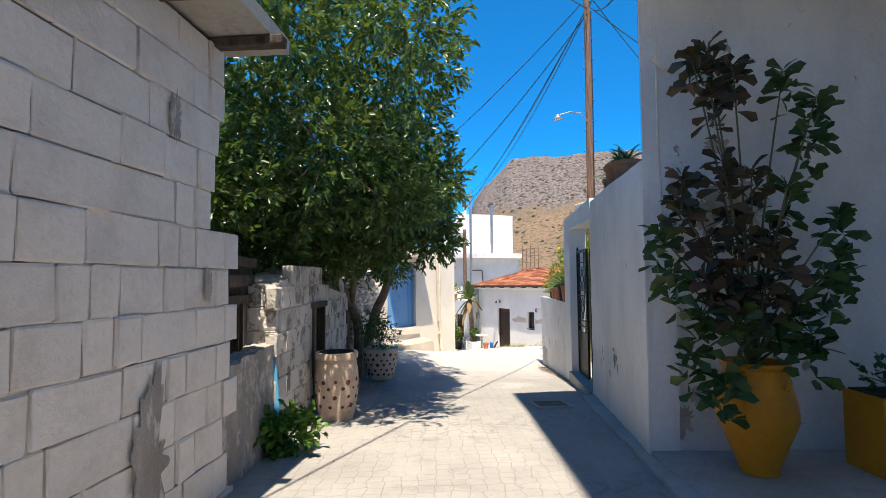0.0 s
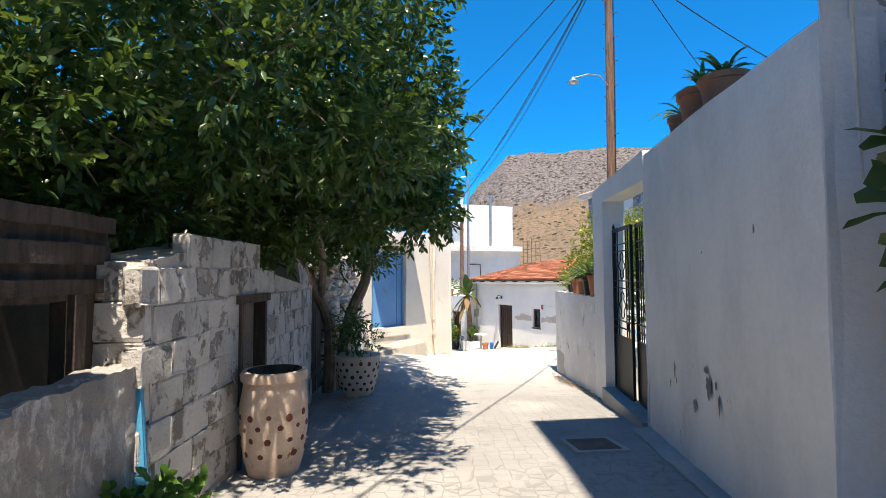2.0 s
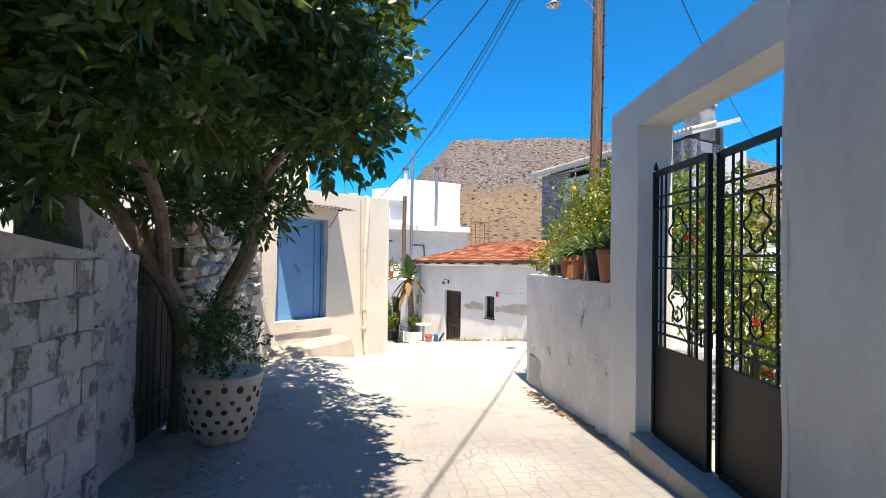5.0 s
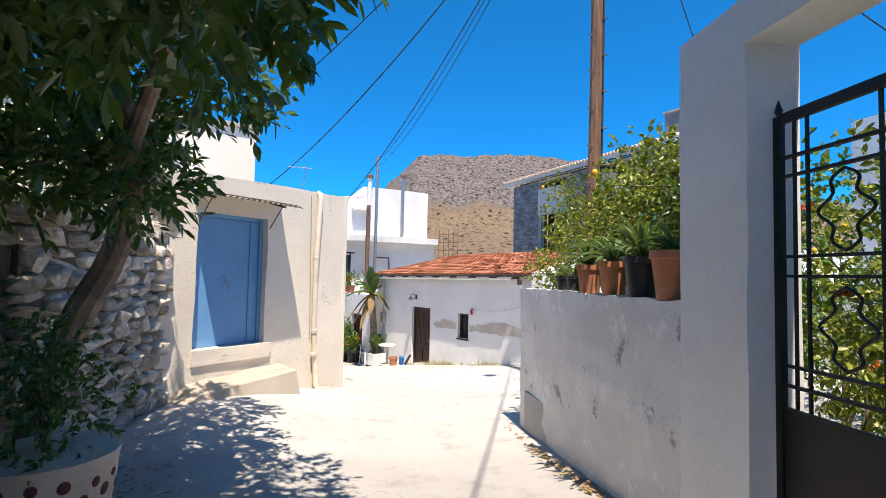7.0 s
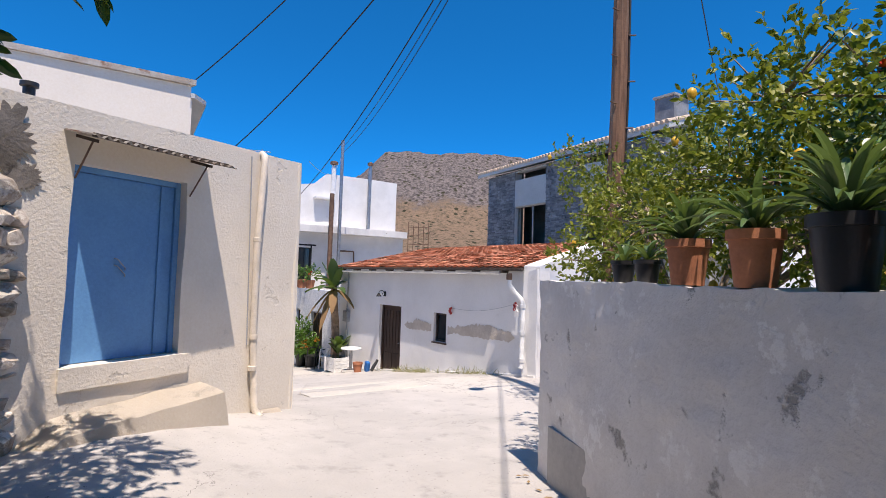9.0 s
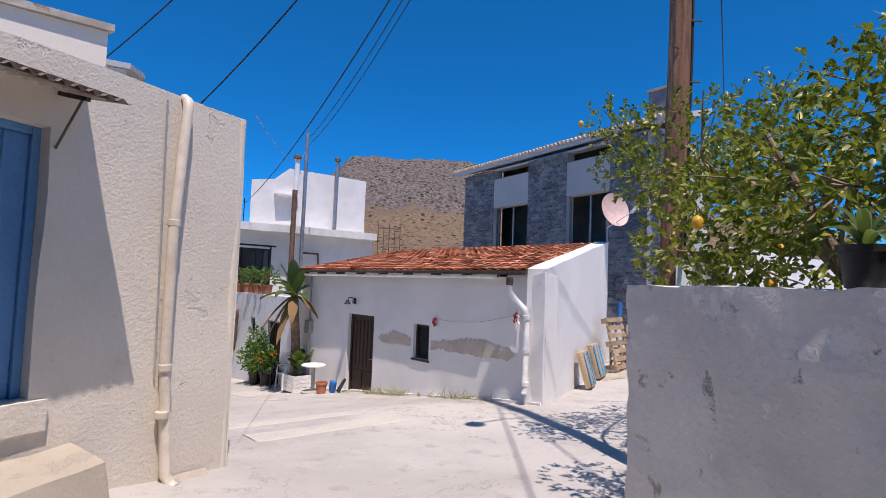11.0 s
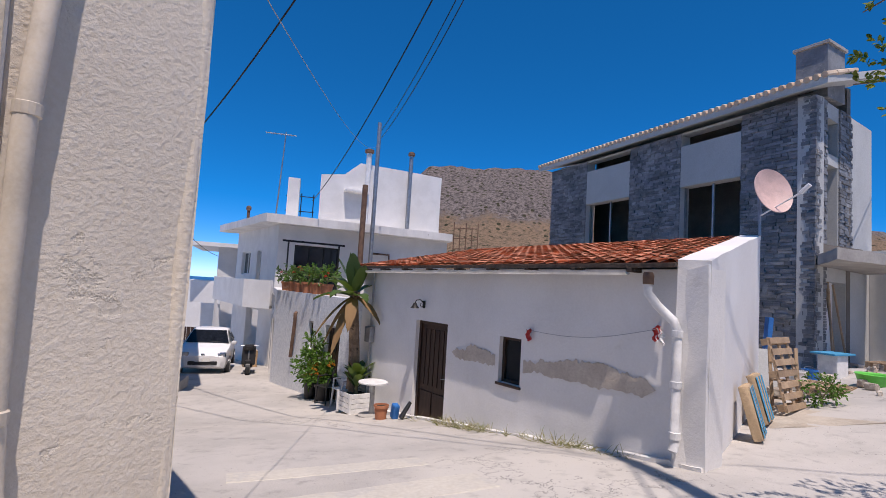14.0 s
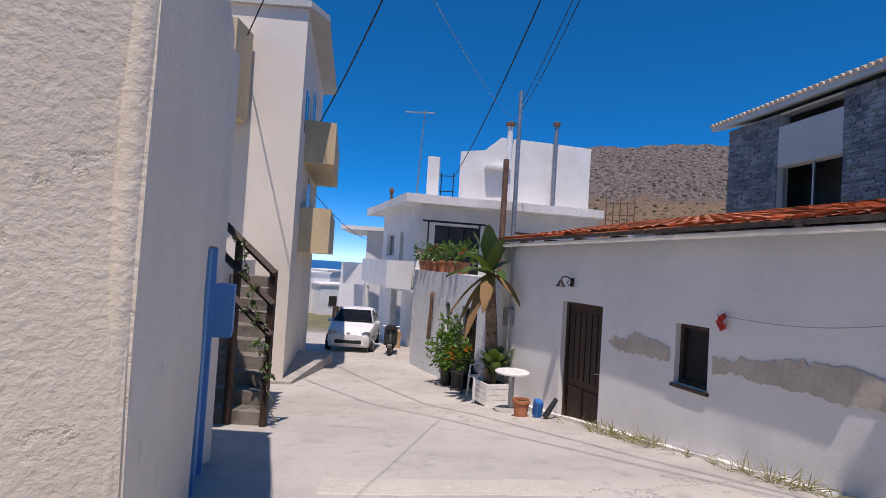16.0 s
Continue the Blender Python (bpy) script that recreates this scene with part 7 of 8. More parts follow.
    for q in (-1, 1):
        bm = B()
        tube(bm, [(0.1 * q, -0.84, 1.05), (0.5 * q, -0.78, 1.09)], 0.008, 5)
        part("wiper", bm, M["black"], t)
    return t


parked_car(pose(-3.66, 35.35, gz(-3.66, 34.5) - 0.02, -1.5, 0, 8))

# ---- scooter with cardboard beside it ----
sc = thing("motor_scooter", pose(-1.95, 34.0, gz(-1.95, 34.0), 0, 0, 8), "dark motor scooter parked by the garage wall", "scooter")
for y in (-0.62, 0.62):
    bm = B()
    rod(bm, (-0.07, y, 0.26), (0.07, y, 0.26), 0.26, n=20)
    part("wheel", bm, M["black"], sc)
bm = B()
box(bm, (0, 0.38, 0.52), (0.40, 0.85, 0.46), bev=0.12)
box(bm, (0, -0.60, 0.50), (0.20, 0.42, 0.10), bev=0.04)
box(bm, (0, -0.44, 0.98), (0.34, 0.24, 0.20), bev=0.08)
box(bm, (0, -0.1, 0.30), (0.30, 0.6, 0.10), bev=0.03)
part("body", bm, M["black"], sc)
bm = B()
box(bm, (0, -0.42, 0.68), (0.46, 0.14, 0.66), rx=-12, bev=0.06)
part("leg_shield", bm, M["black"], sc)
bm = B()
rod(bm, (0, -0.60, 0.24), (0, -0.40, 1.0), 0.03)
rod(bm, (-0.3, -0.40, 1.02), (0.3, -0.40, 1.02), 0.018)
part("handlebar", bm, M["steel"], sc)
bm = B()
box(bm, (0, 0.35, 0.75), (0.26, 0.65, 0.09), bev=0.035)
part("seat", bm, M["black"], sc)
bm = B()
box(bm, (0, 0, 0.35), (0.5, 0.5, 0.7), bev=0.02, jit=0.03)
ob = part("cardboard_box", bm, M["cardboard"])
ob.matrix_basis = pose(-2.35, 36.6, gz(-2.35, 36.6), 0, 0, 20)
tagged(ob, "crumpled brown cardboard box by the wall", "box")

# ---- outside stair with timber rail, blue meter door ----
# steps take a darkened concrete that stands in for the shade on them
stair = structure(thing("stairs_lane", pose(-1.62, 22.2, gz(-1.62, 22.2)), "", "stairs"), "raw concrete outside stair, its shade put into a dark colour", "stairs")
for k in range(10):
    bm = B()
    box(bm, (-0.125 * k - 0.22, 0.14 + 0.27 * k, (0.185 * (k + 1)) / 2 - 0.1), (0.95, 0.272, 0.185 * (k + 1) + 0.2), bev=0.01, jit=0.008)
    part("step", bm, M["worn_shade_concrete"], stair)
railing = thing("timber_railing", pose(-1.28, 22.15, gz(-1.28, 22.15)), "dark brown timber railing with slanting rails along the stair", "railing")
for x, h in ((0.0, 2.05), (-0.5, 2.45), (-1.0, 2.9)):
    bm = B()
    box(bm, (x, 0.0, h / 2), (0.08, 0.08, h), bev=0.006)
    part("post", bm, M["dark_wood"], railing)
for dz in (0.0, -0.40, -0.80):
    bm = B()
    rod(bm, (0.04, -0.055, 2.0 + dz), (-1.1, -0.055, 2.95 + dz), 0.05, n=4)
    part("rail", bm, M["dark_wood"], railing)
rows = []
for k in range(40):
    sprays(rows, (-0.5 + 0.012 * k + 0.04 * math.sin(k), -0.10, 2.4 - 0.045 * k), (0.06, 0.05, 0.06), 1, 0.06, 0.04, 5)
vine = thing("climbing_vine", pose(-1.20, 22.15, gz(-1.20, 22.15)), "thin dark vine climbing the timber railing", "plant")
leaf_mesh("foliage", rows, M["leaf"], vine)
bm = B()
tube(bm, [(-0.5 + 0.012 * k + 0.04 * math.sin(k), -0.10, 2.4 - 0.045 * k) for k in range(0, 54, 3)], 0.008, 5)
part("stem", bm, M["twig"], vine)
bm = B()
prism(bm, [(-4.2, 23.4), (-2.95, 23.4), (-3.6, 26.4), (-4.2, 26.4)], -2.6, 0.35)
structure(part("wall_stair_side", bm, M["cream_smooth"]), "low cream wall beside the outside stair", "wall")
bm = B()
for k in range(4):
    tube(bm, [(-3.6 + 0.2 * k, 23.3, 0.42), (-3.6 + 0.2 * k, 23.9, 0.50)], 0.09, 8)
tagged(part("small_tile_roof", bm, M["tile"]), "little roof of orange tiles over the stair wall", "roof")
bd = structure(thing("door_side_blue", BS.put(2.27, -0.05, -1.44), "", "door"), "narrow blue door at the end of the side wall", "door")
bm = B()
box(bm, (0.36, 0, 0.99), (0.72, 0.05, 1.96), bev=0.006)
part("leaf", bm, M["blue"], bd)
for x in (0.02, 0.70):
    bm = B()
    box(bm, (x, -0.04, 0.99), (0.05, 0.05, 1.98), bev=0.006)
    part("frame_post", bm, M["blue"], bd)
bm = B()
box(bm, (0, -0.09, 0), (0.30, 0.16, 0.45), bev=0.01)
ob = part("blue_meter_box", bm, M["blue"])
ob.matrix_basis = BS.put(BS.len - 0.08, 0.0, 0.0)
tagged(ob, "blue metal meter box on the side wall", "meter box")
# tall cream house: street windows with white shutters, down pipe, awning
CL = Run((-4.75, 33.0), (-3.05, 27.0))
for s, z, h in ((2.6, 0.9, 1.9), (2.6, 3.4, 1.9), (4.6, 3.5, 1.2)):
    window("window_cream_house", CL.put(s, 0.02, z), 1.0, h, "tall dark balcony window of the cream house", "dark_glass", "pvc_white", 2)
bm = B()
tube(bm, [CL.at(4.6, 0.08, 6.2), CL.at(4.6, 0.08, 4.3), CL.at(4.65, 0.08, -2.2)], 0.06, 8)
tagged(part("drain_pipe", bm, M["steel"], smooth=True), "grey rain pipe down the cream house", "pipe")
aw = thing("striped_awning", CL.put(2.2, 0.80, 2.6), "blue and white striped cloth hanging on the balcony", "awning")
for k in range(8):
    bm = B()
    box(bm, (0.12 * k, 0, 0.35), (0.12, 0.02, 0.8), bev=0.004)
    part("stripe", bm, M["pvc_white"] if k % 2 else M["blue_plastic"], aw)
# lane end: brown fence, white chair, lamp post
fen = thing("board_fence", pose(-6.3, 43.5, gz(-6.3, 43.5)), "brown board fence at the end of the lane", "fence")
for k in range(9):
    bm = B()
    box(bm, (-0.8 + 0.2 * k, 0, 0.8), (0.18, 0.04, 1.6), bev=0.006)
    part("board", bm, M["dark_wood"], fen)
plastic_chair(pose(-5.75, 41.2, gz(-5.75, 41.2), 0, 0, 200), M["pvc_white"], "white plastic chair standing by the lane")
lp = thing("wooden_pole", pose(-7.6, 62, gz(-7.6, 60) - 0.1), "far wooden pole with a crossarm", "pole")
bm = B()
rod(bm, (0, 0, 0), (0, 0, 9.2), 0.16, 0.12)
part("shaft", bm, M["pole"], lp)
bm = B()
box(bm, (0, 0, 8.9), (2.4, 0.14, 0.14))
part("crossarm", bm, M["pole"], lp)
for k in range(26):
    x, y = random.uniform(-30, 2), random.uniform(75, 190)
    bm = B()
    w, d, h = random.uniform(5, 9), random.uniform(5, 9), random.uniform(3, 6)
    box(bm, (0, 0, h / 2 - 1), (w, d, h + 2))
    hh = thing("far_house", pose(x, y, far_ground(x, y), 0, 0, random.uniform(0, 90)), "small white flat-roofed house far down the slope", "house", "houses down the slope")
    part("wall", bm, M["white"], hh)
    for q in (-1, 1):
        bm = B()
        box(bm, (q * w * 0.25, -d / 2 - 0.02, h * 0.5), (1.0, 0.08, 1.2))
        part("window", bm, M["dark_glass"], hh)
    bm = B()
    box(bm, (0, 0, h + 0.1), (w + 0.3, d + 0.3, 0.2))
    part("roof", bm, M["white"], hh)

# ---- building site clutter ----
def site(x, y, rz=0, dz=0.0):
    return pose(x, y, gz(x, y) + dz, 0, 0, rz)


for k, (x, y, rz) in enumerate(((7.02, 20.50, 44), (7.74, 21.16, 38))):
    bm = B()
    box(bm, (0, 0, 0.40), (0.46, 0.14, 0.74), rx=-16, bev=0.05, jit=0.012)
    sk = part("cement_sack", bm, M["paper_sack"], smooth=True)
    sk.matrix_basis = site(x, y, rz)
    tagged(sk, "brown paper cement sack with blue print leaning on the gable", "sack", "cement sacks")
    for px, w in ((-0.175, 0.09), (0.18, 0.08), (0.02, 0.05)):
        bm = B()
        box(bm, (px, -0.076, 0.40), (w, 0.006, 0.66), bev=0.002)
        bmesh.ops.transform(bm, matrix=Matrix.Translation((0, 0, 0.40)) @ pose(0, 0, 0, -16) @ Matrix.Translation((0, 0, -0.40)), verts=bm.verts)
        part("print", bm, M["cyan_print"], sk)


def pallet(m, label):
    t = thing("wooden_pallet", m, label, "pallet", "wooden pallets")
    for k in range(7):
        bm = B()
        box(bm, (-0.54 + 0.18 * k, 0, 0.135), (0.10, 0.80, 0.022), bev=0.003, jit=0.004)
        part("deck_board", bm, M["pallet_wood"], t)
    for y in (-0.36, 0, 0.36):
        bm = B()
        box(bm, (0, y, 0.11), (1.2, 0.09, 0.022), bev=0.003)
        part("stringer", bm, M["pallet_wood"], t)
        for x in (-0.53, 0, 0.53):
            bm = B()
            box(bm, (x, y, 0.05), (0.11, 0.09, 0.096), bev=0.004)
            part("block", bm, M["pallet_wood"], t)
    return t


pallet(pose(8.62, 21.72, gz(8.62, 21.72) + 0.62, 76, 0, 26) @ pose(0, 0, 0, 0, 0, 90), "upright wooden pallet leaning on the gable end")
pallet(site(10.3, 22.5, 25), "wooden pallet lying on the building site")
pallet(site(13.4, 23.4, 10), "dark wooden pallet lying on rubble")
for x, y, r, h, mt, lab in ((10.4, 23.1, 0.16, 0.38, "pvc_white", "dirty white plastic bucket on the building site"), (10.95, 23.35, 0.14, 0.32, "blue_plastic", "blue plastic can on the building site")):
    bt = thing("bucket", site(x, y, 0, 0.0), lab, "bucket")
    bm = B()
    lathe(bm, [(r * 0.85, 0), (r, h), (r * 1.06, h), (r * 1.06, h - 0.03), (r * 0.95, h), (r * 0.8, 0.04)], 20)
    part("body", bm, M[mt], bt, smooth=True)
    bm = B()
    tube(bm, [(r * math.cos(a), r * math.sin(a) * 0.3, h + 0.05 * math.sin(a)) for a in np.linspace(0, math.pi, 9)], 0.006, 5)
    part("handle", bm, M["steel"], bt)
bm = B()
lathe(bm, [(0.24, 0), (0.30, 0.2), (0.32, 0.21), (0.30, 0.22), (0.27, 0.2), (0.22, 0.03)], 26)
ob = part("green_basin", bm, M["green_plastic"], smooth=True)
ob.matrix_basis = site(11.35, 22.35, 0)
tagged(ob, "bright green plastic basin on the building site", "basin")
bm = B()
box(bm, (0, 0, 0.75), (0.10, 0.20, 1.5), ry=4, bev=0.01)
ob = part("blue_beam", bm, M["blue_plastic"])
ob.matrix_basis = site(10.55, 24.05, -20)
tagged(ob, "upright blue shuttering beam against the stone wall", "beam")
bm = B()
box(bm, (0, 0, 0.45), (1.1, 0.03, 0.95), rx=-14, bev=0.004)
ob = part("grey_board", bm, M["grey_render"])
ob.matrix_basis = site(9.75, 23.6, -10)
tagged(ob, "grey plasterboard sheet leaning on the stone wall", "board")
ft = thing("site_table", site(11.9, 23.7, 15), "small workbench with white cloth on the building site", "table")
bm = B()
box(bm, (0, 0, 0.52), (0.8, 0.5, 0.04), bev=0.005)
part("tabletop", bm, M["cyan_print"], ft)
bm = B()
box(bm, (0, 0, 0.25), (0.42, 0.4, 0.5), bev=0.02)
part("crate", bm, M["pvc_white"], ft)
lad = thing("step_ladder", site(8.95, 21.95, -30), "small wooden step frame leaning by the pallet", "ladder")
for x in (-0.2, 0.2):
    bm = B()
    box(bm, (x, 0, 0.5), (0.05, 0.05, 1.05), rx=-14, bev=0.004)
    part("stile", bm, M["pallet_wood"], lad)
for z in (0.15, 0.45, 0.75):
    bm = B()
    box(bm, (0, 0.02 + 0.12 * (z - 0.5) * 2, z), (0.42, 0.12, 0.03), bev=0.004)
    part("tread", bm, M["pallet_wood"], lad)
shrub("site_weed", 9.35, 21.6, gz(9.35, 21.6), [((0, 0, 0.25), (0.28, 0.28, 0.25), 70)], "leaf_bush", "green weed bush at the edge of the building site", "plant")
for k in range(60):
    x, y = random.uniform(9.2, 15.5), random.uniform(21.6, 25.5)
    if y > 20.2 + 0.5 * (x - 9) + 2.6 or y < 20.6 + 0.42 * (x - 9):
        continue
    bm = B()
    s = random.uniform(0.08, 0.28)
    box(bm, (0, 0, s * 0.3), (s, s * random.uniform(0.5, 1), s * 0.6), rz=random.uniform(0, 180), bev=s * 0.12, jit=s * 0.08)
    ob = part("rubble_piece", bm, M["rubble"])
    ob.matrix_basis = site(x, y)
    tagged(ob, "broken lump of building rubble on sand", "rubble", "rubble on the site")
for k, (x, z) in enumerate(((14.0, 1.4), (14.3, 1.5), (14.9, 1.6))):
    bm = B()
    rod(bm, (0, 0, 0), (0.2 - 0.15 * k, 0.35, 2.2), 0.03, n=6)
    ob = part("prop_stick", bm, M["pallet_wood"])
    ob.matrix_basis = site(x - 0.3, 25.3 + 0.2 * k)
    tagged(ob, "wooden prop leaning under the porch", "prop", "props under the porch")

# ---- weeds along the cottage foot, dead leaves by the wall, manhole ----
rows = []
for k in range(150):
    s = random.uniform(2.0, 7.3) if k % 4 == 0 else random.gauss((3.7, 4.4, 6.2)[k % 3], 0.28)
    x, y, _ = HF.at(s, random.uniform(0.12, 0.34))
    for _ in range(4):
        rows.append(((x, y, gz(x, y) - 0.01), rand_dir(0.5, 1), rand_dir(), random.uniform(0.06, 0.34), 0.009, 0.3))
tagged(leaf_mesh("dry_weeds", rows, M["dry"]), "dry grassy weeds along the cottage footing", "weeds", kind="stuff")
rows = []
for k in range(420):
    if k % 2:
        x, y = 2.62 - 0.05 * abs(random.gauss(0, 1.4)), random.gauss(11.8, 0.9)
    else:
        x, y = -1.5 + 0.3 * abs(random.gauss(0, 1.2)), random.uniform(9.6, 12.6)
    rows.append(((x, y, gz(x, y) + 0.016), rand_dir(-0.05, 0.15), (0, 0, 1), random.uniform(0.04, 0.08), 0.03, 0.0))
tagged(leaf_mesh("dead_leaves", rows, M["dead"]), "scattered dead leaves along the walls", "leaves", kind="stuff")
mh = thing("drain_cover", pose(1.62, 7.45, gz(1.62, 7.45) + 0.012, -4, 0, 5), "square grey iron drain cover in the street", "drain cover")
bm = B()
box(bm, (0, 0, 0), (0.42, 0.42, 0.03), bev=0.005)
part("cover", bm, M["rust"], mh)
bm = B()
for a, b, c, d in ((0, 0.235, 0.53, 0.05), (0, -0.235, 0.53, 0.05), (0.24, 0, 0.05, 0.42), (-0.24, 0, 0.05, 0.42)):
    box(bm, (a, b, -0.002), (c, d, 0.03))
part("frame", bm, M["raw_concrete"], mh)


# ---- pieces: blocks, stones, tiles, cladding, paving ----
def piece(name, me, parent, m):
    ob = new(name, me)
    ob.parent = parent
    ob.matrix_basis = m
    return ob


def shape(maker, material):
    bm = B()
    maker(bm)
    me = bpy.data.meshes.new("piece")
    bmesh.ops.recalc_face_normals(bm, faces=bm.faces)
    bm.to_mesh(me)
    bm.free()
    me.materials.append(material)
    return me


def block_shapes(lengths, h, depth, material, jit):
    def one(L):
        def mk(bm):
            box(bm, (0, 0, 0), (L, depth, h), bev=0.013, jit=jit * 1.5)
        return mk
    return {L: [shape(one(L), material) for _ in range(4)] for L in lengths}


def lay(run, parent, shapes, h, gap, z0, top, s_from, s_to, holes=(), out=0.0, name="block", far=None):
    """Courses of blocks on a run of wall, with joints of uneven width."""
    k = 0
    z = z0
    lengths = sorted(shapes)
    while True:
        s = s_from - (lengths[-1] * 0.5 if k % 2 else 0.0) * 0.7
        end = far(z + h / 2) if far else s_to
        while s < end - 0.05:
            L = random.choice(lengths)
            if s + L > end:
                L = max([v for v in lengths if s + v <= end + 0.06] or [lengths[0]])
            c = s + L / 2
            if c - L / 2 >= s_from - 0.35 and z + h <= top(c) + 0.03 and not any(a < c + L * 0.3 and b > c - L * 0.3 and lo < z + h * 0.7 and hi > z + h * 0.3 for a, b, lo, hi in holes):
                piece(name, random.choice(shapes[L]), parent, run.put(c, out + random.uniform(-0.008, 0.010), z + h / 2) @ pose(0, 0, 0, random.uniform(-0.8, 0.8), random.uniform(-0.9, 0.9), random.uniform(-0.8, 0.8)))
            s += L + gap * random.uniform(0.5, 1.6)
        z += h + gap
        k += 1
        if z > 4:
            break


blk = block_shapes((0.22, 0.40, 0.60), 0.292, 0.12, M["block_white"], 0.005)
lay(LB, shed_wall, blk, 0.292, 0.009, -0.52, lambda s: 3.42, 2.6, LB.len, far=lambda z: LB.len if z < 1.8 else LB.len - 0.24, out=-0.054)
# bare rough patches where the paint and skin of the blocks came off
for s, z, w, h in ((6.72, 0.30, 0.15, 0.50), (6.50, -0.15, 0.16, 0.22), (7.35, 1.45, 0.05, 0.13), (6.9, 2.62, 0.07, 0.16)):
    bm = ragged(lambda u, v: LB.at(u, 0.030, v), s, z, w, h)
    part("bare_patch", bm, M["dash"], shed_wall, "bare grey patch without paint")
blk2 = block_shapes((0.20, 0.38, 0.52), 0.245, 0.12, M["block_old"], 0.008)
lay(BW, block_wall, blk2, 0.245, 0.009, -0.62, lambda s: (1.47 + 0.24 * min(1, s / 0.8)) if s < 1.5 else (1.72 - 0.02 * s if s < 1.9 else 1.42 - 0.12 * (s - 2.1)), 0.06, BW.len, holes=((1.42, 2.20, -0.9, 1.12),), out=-0.074)
# south end of the block wall, facing the walker
for k in range(8):
    piece("block", random.choice(blk2[0.52]), block_wall, pose(-2.06, 5.64, -0.5 + 0.259 * k))


def stone_shape(i):
    """An angular field stone: the hull of a few random points in a rounded block."""
    def mk(bm):
        rnd = random.Random(40 + i)
        for _ in range(34):
            v = Vector((rnd.uniform(-1, 1), rnd.uniform(-1, 1), rnd.uniform(-1, 1)))
            v = v / max(abs(v.x), abs(v.y), abs(v.z)) * 0.45 + v.normalized() * 0.6
            bm.verts.new(v * rnd.uniform(0.42, 0.52))
        hull = bmesh.ops.convex_hull(bm, input=bm.verts[:])
        bmesh.ops.delete(bm, geom=[e for e in hull["geom_interior"] if isinstance(e, bmesh.types.BMVert)], context="VERTS")
    return shape(mk, M["rubble"])


stones = [stone_shape(i) for i in range(14)]


def lay_stone(m, L, d, h, tilt):
    piece("stone", random.choice(stones), rubble_wall, m @ pose(0, 0, 0, random.uniform(-9, 9), random.uniform(-tilt, tilt), random.uniform(-14, 14)) @ Matrix.Diagonal((L, d, h, 1)))


z = -1.05
while z < 1.54:
    h = random.uniform(0.12, 0.25)
    s = random.uniform(-0.1, 0.02)
    while s < RW.len - 0.02:
        L = random.choice((random.uniform(0.10, 0.20), random.uniform(0.20, 0.34), random.uniform(0.30, 0.46)))
        if h > 0.19 and random.random() < 0.3:
            for q in (0.25, 0.75):
                lay_stone(RW.put(s + L / 2, random.uniform(-0.08, -0.01), z + h * q), L * random.uniform(0.9, 1.1), 0.30, h * 0.56, 10)
        else:
            hh = h * random.uniform(0.85, 1.3)
            lay_stone(RW.put(s + L / 2, random.uniform(-0.09, 0.01), z + h / 2 + random.uniform(-0.02, 0.03)), L * random.uniform(0.95, 1.12), 0.34, hh, 12)
        s += L
    for d in (-0.12, -0.36):
        lay_stone(RW.put(RW.len - 0.05, d + random.uniform(-0.03, 0.03), z + h / 2), 0.24 + random.uniform(0, 0.1), random.uniform(0.22, 0.34), h * random.uniform(0.9, 1.2), 10)
    z += h * 0.96


def tile_shape(bm):
    n = 6
    for y, r, z in ((0.0, 0.105, 0.012), (0.40, 0.088, 0.0)):
        for k in range(n + 1):
            a = math.pi * k / n
            bm.verts.new((r * math.cos(a), y, z + r * 0.45 * math.sin(a)))
    bm.verts.ensure_lookup_table()
    for k in range(n):
        bm.faces.new((bm.verts[k], bm.verts[k + 1], bm.verts[n + 2 + k], bm.verts[n + 1 + k]))
    bmesh.ops.solidify(bm, geom=bm.faces[:], thickness=0.014)


tile_me = shape(tile_shape, M["tile"])
COLS, ROWS_T = 36, 15
for i in range(COLS):
    for j in range(ROWS_T):
        a, b = (i + 0.5) / COLS, j / ROWS_T
        base = e0.lerp(e1, a) + RU * (L_R * b)
        zz = 1.075 + 0.08 * a + 0.90 * b + random.uniform(-0.003, 0.003)
        pitch = math.degrees(math.atan2(0.90, L_R))
        ang = math.degrees(math.atan2(RU.y, RU.x)) - 90
        piece("tile", tile_me, tiled_roof, pose(base.x + RU.x * 0.05, base.y + RU.y * 0.05, zz, pitch, 0, ang + random.uniform(-0.6, 0.6)))

# pale eave tiles of the stone house
bm = B()
for k in range(58):
    s = -0.45 + (SF.len + 0.95) * k / 57
    for q in range(3):
        p = Vector(SF.at(s, 0.50 - 0.45 * q, 6.66 + 0.14 * q))
        d = Vector((-SF.n.x, -SF.n.y, 0.31)) * 0.48
        rod(bm, p, p + d, 0.085, 0.07, 7)
tagged(part("eave_tiles", bm, M["tile_pale"], stone_roof, "pale roof tiles along the eave"), kind="stuff")


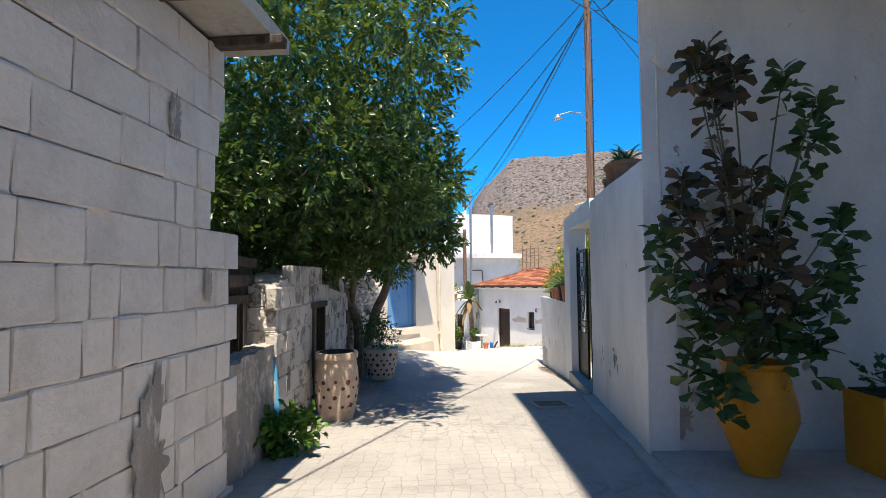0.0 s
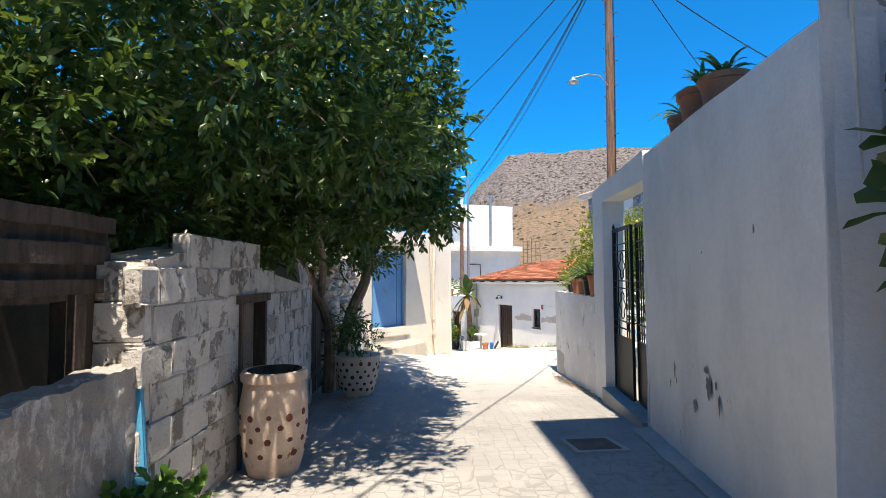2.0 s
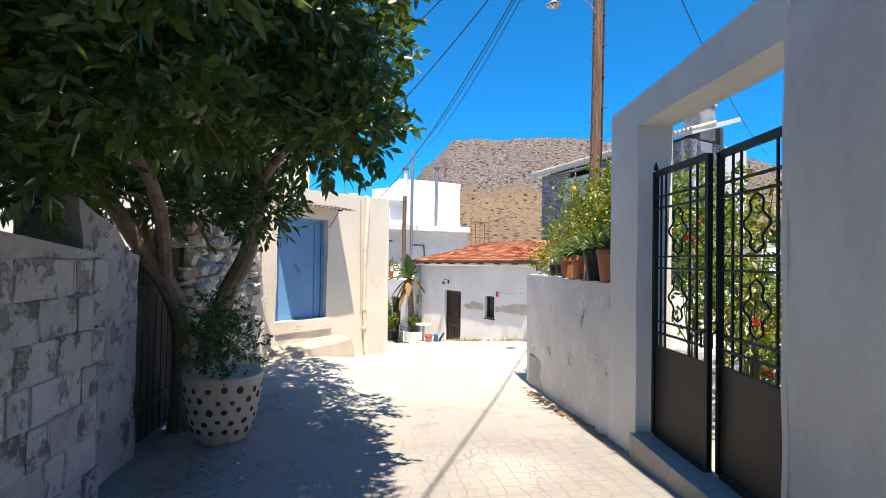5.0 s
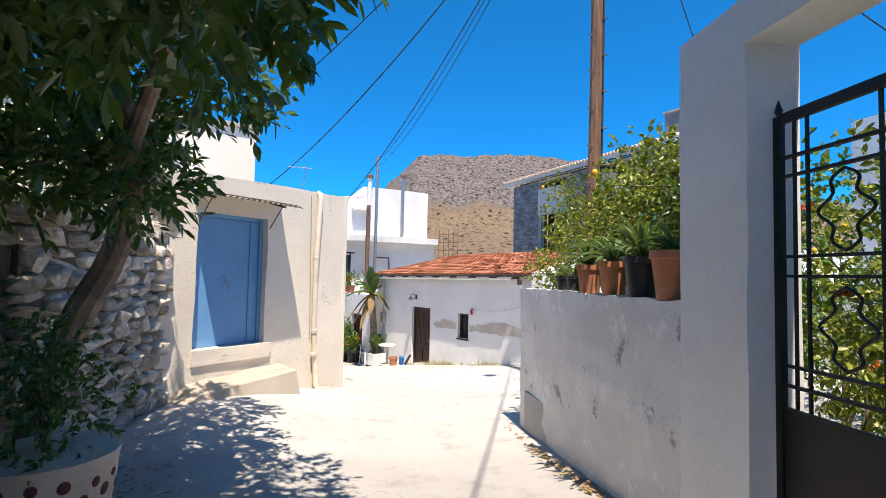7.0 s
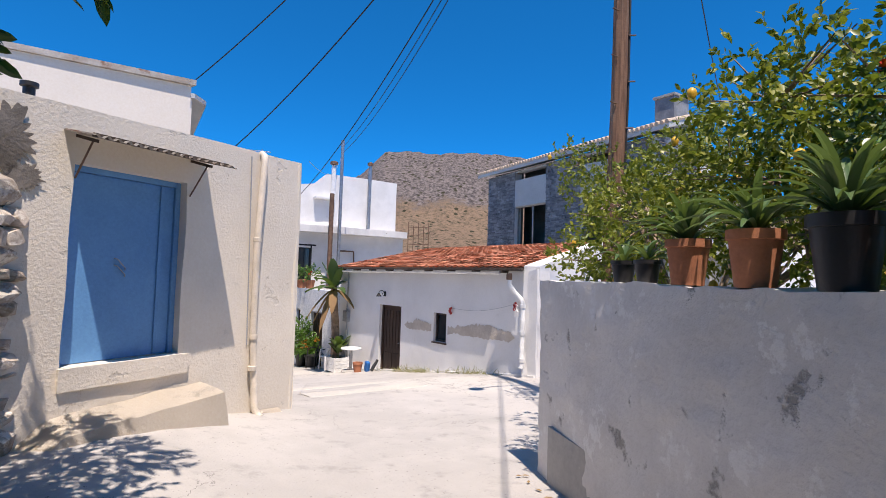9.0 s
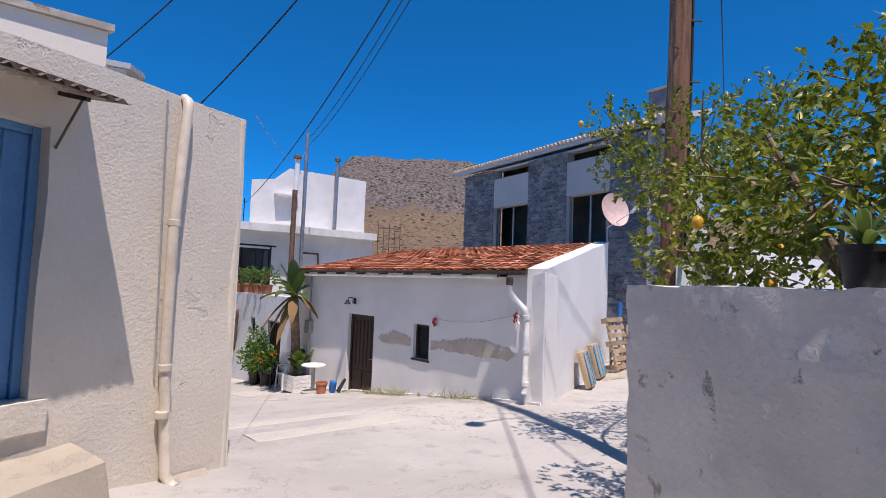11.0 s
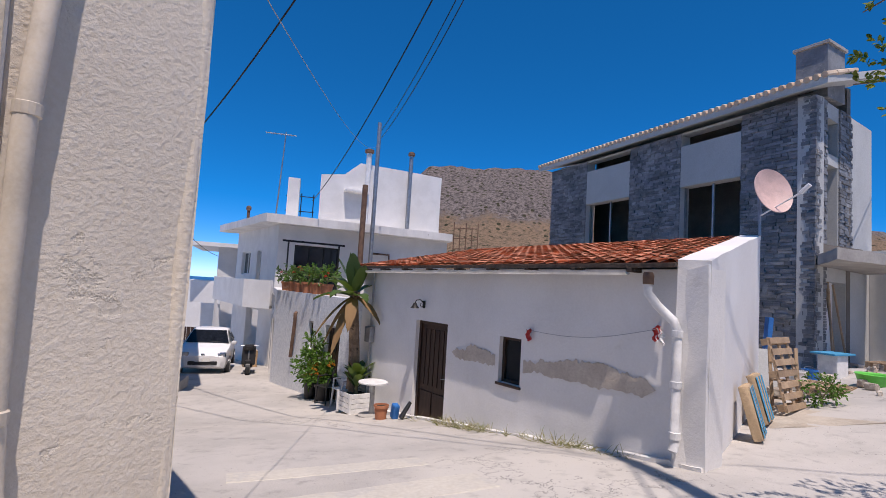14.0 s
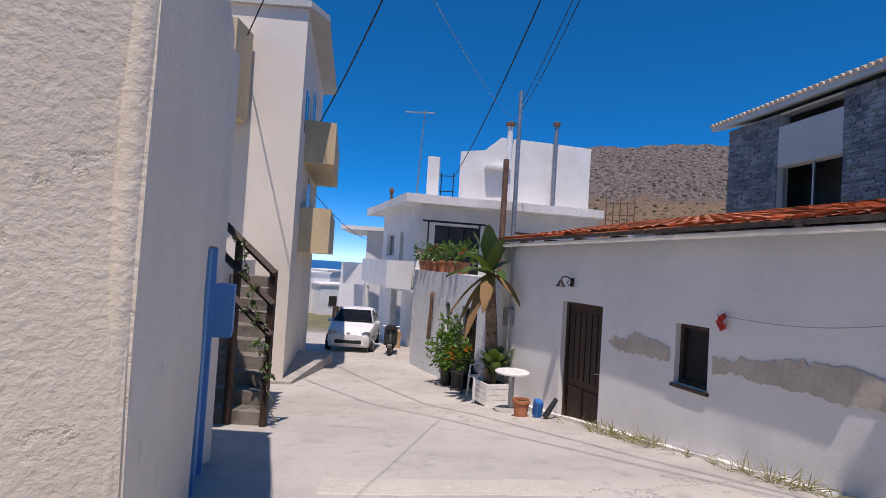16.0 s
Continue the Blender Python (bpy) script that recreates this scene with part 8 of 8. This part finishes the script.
def ledge_wall(run, s0, s1, z0, z1, out=0.0, seed=1):
    """Split ledge stones in thin uneven courses as one joined skin."""
    rnd = random.Random(seed)
    v, f = [], []
    z = z0
    while z < z1 - 0.02:
        h = min(rnd.uniform(0.055, 0.12), z1 - z)
        s = s0
        while s < s1 - 0.02:
            L = min(rnd.uniform(0.13, 0.44), s1 - s)
            d = out + rnd.uniform(0.02, 0.065)
            o = len(v)
            for dd in (out + 0.002, d):
                for ss, z_ in ((s + 0.006, z + 0.005), (s + L - 0.006, z + 0.005), (s + L - 0.006, z + h - 0.005), (s + 0.006, z + h - 0.005)):
                    v.append(run.at(ss, dd, z_))
            f += [(o + 4, o + 5, o + 6, o + 7), (o, o + 1, o + 5, o + 4), (o + 1, o + 2, o + 6, o + 5), (o + 2, o + 3, o + 7, o + 6), (o + 3, o, o + 4, o + 7)]
            s += L
        z += h
    return v, f


V, FC = [], []
spans = [(SF, 0.0, BAYS[0][0], -1.0, 6.4), (SF, BAYS[0][1], BAYS[1][0], -1.0, 6.4), (SF, BAYS[1][1], SF.len + 0.06, -1.4, 6.4), (SF, BAYS[0][0], BAYS[0][1], -1.0, 2.3), (SF, BAYS[1][0], BAYS[1][1], -1.0, 2.3), (SE, 0.0, 0.72, -1.4, 6.4), (SE, 1.65, 2.6, 2.2, 6.4)]
for n, (r, a, b, z0, z1) in enumerate(spans):
    v, f = ledge_wall(r, a, b, z0, z1, 0.0, n + 3)
    o = len(V)
    V += v
    FC += [tuple(i + o for i in q) for q in f]
me = bpy.data.meshes.new("stone_cladding")
me.from_pydata(V, [], FC)
me.materials.append(M["slate"])
tagged(new("stone_cladding", me), "blue-grey split ledge stone cladding on the unfinished house", "stone cladding", kind="stuff")
# chimney of the same stone
ch = thing("stone_chimney", pose(14.1, 26.1, 6.6, 0, 0, 20), "grey stone chimney with flat cap on the roof corner", "chimney")
bm = B()
box(bm, (0, 0, 0.65), (1.0, 0.8, 1.5), bev=0.01)
part("shaft", bm, M["slate"], ch)
bm = B()
box(bm, (0, 0, 1.44), (1.12, 0.92, 0.09), bev=0.01)
part("cap", bm, M["raw_concrete"], ch)
for a, b in BAYS:
    bm = B()
    SF.slab(bm, a + 0.01, b - 0.01, 4.56, 5.94, 0.0, 0.03)
    structure(part("panel_bay", bm, M["grey_render"]), "smooth grey rendered panel between the stone piers", "panel")
    for s in (a + 0.04, (a + b) / 2, b - 0.04):
        bm = B()
        SF.slab(bm, s - 0.03, s + 0.03, 2.5, 4.55, -0.25, -0.19)
        structure(part("frame_bay", bm, M["steel"]), "thin unfinished window post in the bay", "frame")
